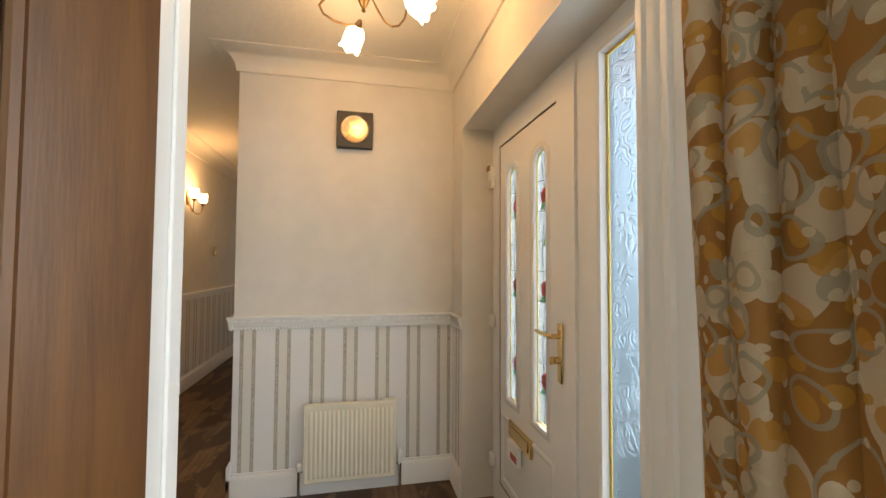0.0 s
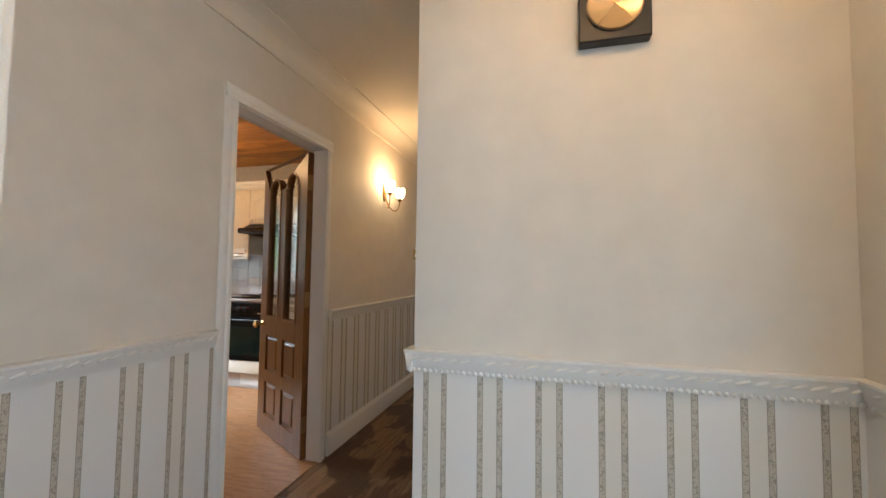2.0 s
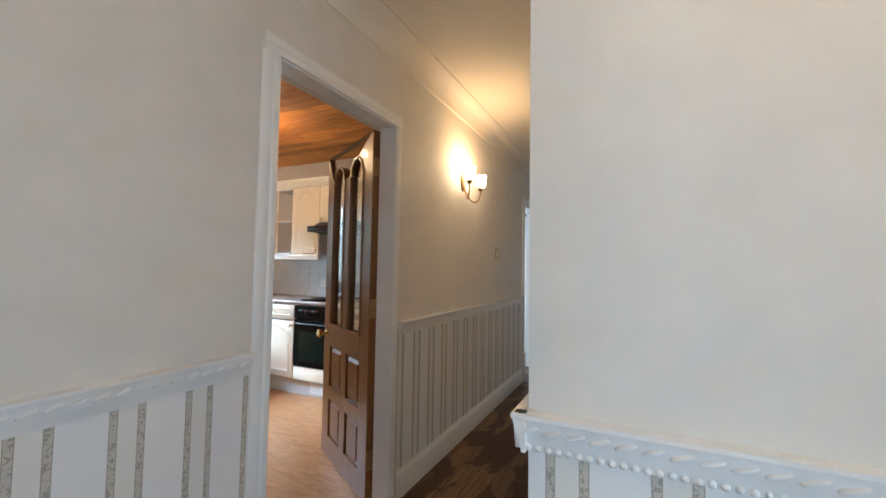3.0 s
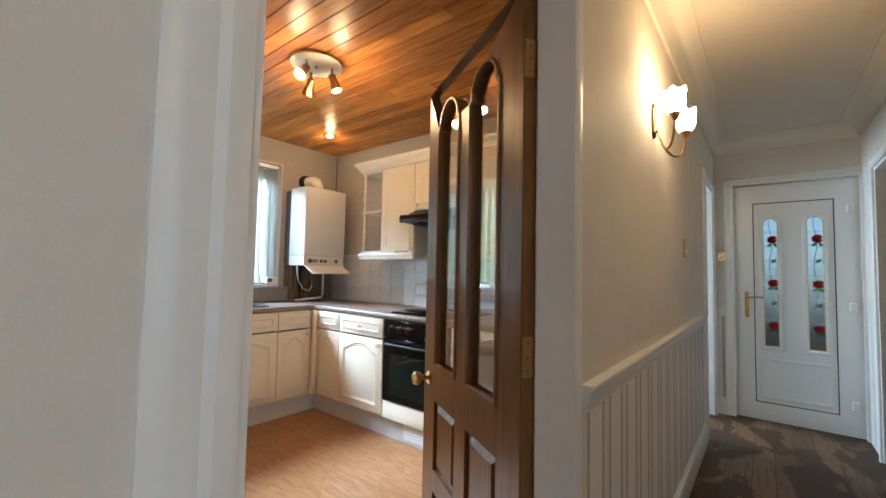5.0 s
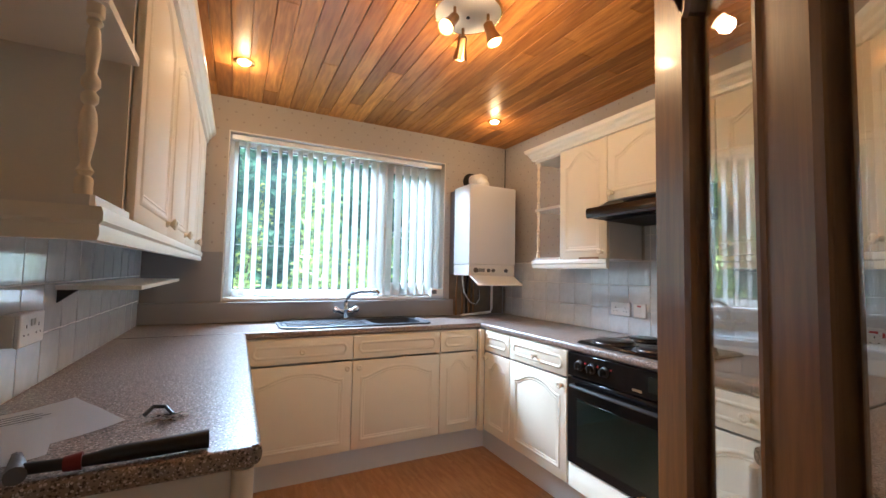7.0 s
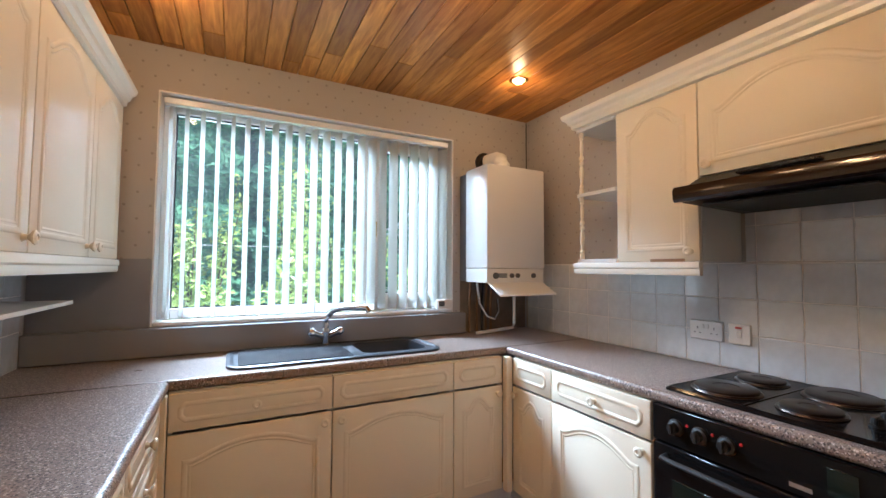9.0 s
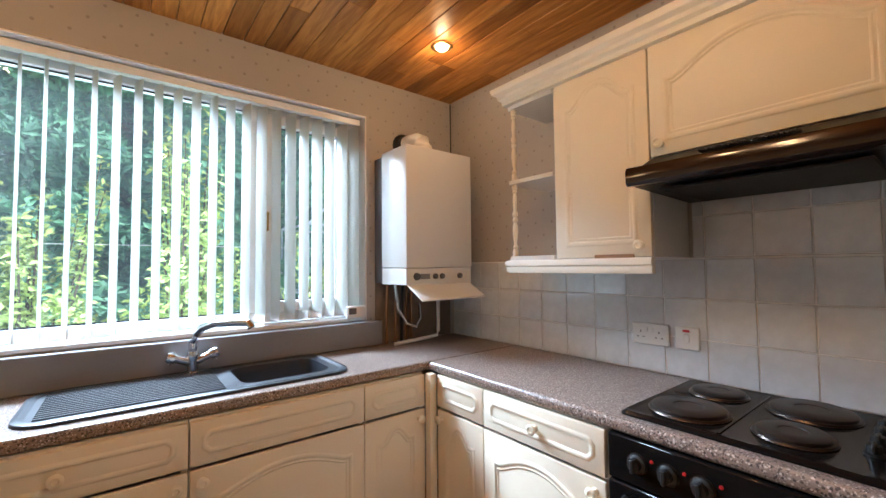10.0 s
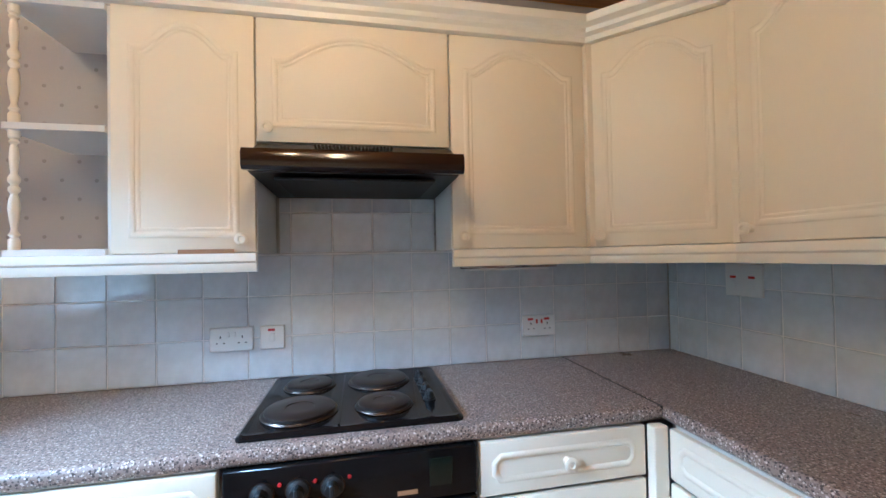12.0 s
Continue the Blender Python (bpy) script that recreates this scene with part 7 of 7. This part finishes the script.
def tiled(name, label, axis, face, out, u0, u1, z0, z1, start, bed=None):
    """A bed of grout on a wall with its tiles; cut tiles at the edges."""
    t = 0.0035
    if axis == "x":
        bed_bm = new_box(min(face, face + out * t), max(face, face + out * t), u0, u1, z0, z1)
        turn = pose(0, 0, 0, 0, 0, -90 if out < 0 else 90)
    else:
        bed_bm = new_box(u0, u1, min(face, face + out * t), max(face, face + out * t), z0, z1)
        turn = pose(0, 0, 0, 0, 0, 0 if out < 0 else 180)
    holder = solo(name, bed_bm, GROUT, label, "tiling", "structure", smooth=None)
    k0 = math.floor((u0 - start) / PITCH) - 1
    for k in range(k0, k0 + 60):
        a, b = max(u0, start + k * PITCH), min(u1, start + (k + 1) * PITCH)
        if b - a < 0.012:
            continue
        j = 0
        while z0 + j * PITCH < z1 - 0.012:
            c, d = z0 + j * PITCH, min(z1, z0 + (j + 1) * PITCH)
            key = (round(b - a, 3), round(d - c, 3))
            if key not in partial:
                w, hh = (b - a) / 2 - 0.0023, (d - c) / 2 - 0.0023
                partial[key] = mesh_of("tile", new_box(-w, w, -0.0035, 0.0, -hh, hh, bevel=0.0014), TILE, 40)
            m = partial[key]
            ob = new("tile", m)
            ob.parent = holder
            cu, cz = (a + b) / 2, (c + d) / 2
            pos = (face + out * t, cu, cz) if axis == "x" else (cu, face + out * t, cz)
            ob.matrix_basis = Matrix.Translation(pos) @ turn @ pose(0, 0, 0, random.uniform(-0.25, 0.25), 0, random.uniform(-0.25, 0.25))
            j += 1
    return holder


tiled("wall_tiles_hob", "glazed blue-grey square tiles behind the hob", "x", 0.0, -1, -3.140, -0.02, 0.9015, 1.364, -1.506)
tiled("wall_tiles_hood", "glazed blue-grey square tiles below the hood", "x", 0.0, -1, -2.058, -1.466, 1.366, 1.69, -1.506)
tiled("wall_tiles_door", "glazed blue-grey square tiles beside the door", "y", -3.148, 1, -1.205, -0.008, 0.9015, 1.364, -0.06)
tiled("wall_tiles_left", "glazed blue-grey square tiles above the long worktop", "x", -2.75, 1, -2.45, -0.06, 0.9015, 1.364, -2.20)
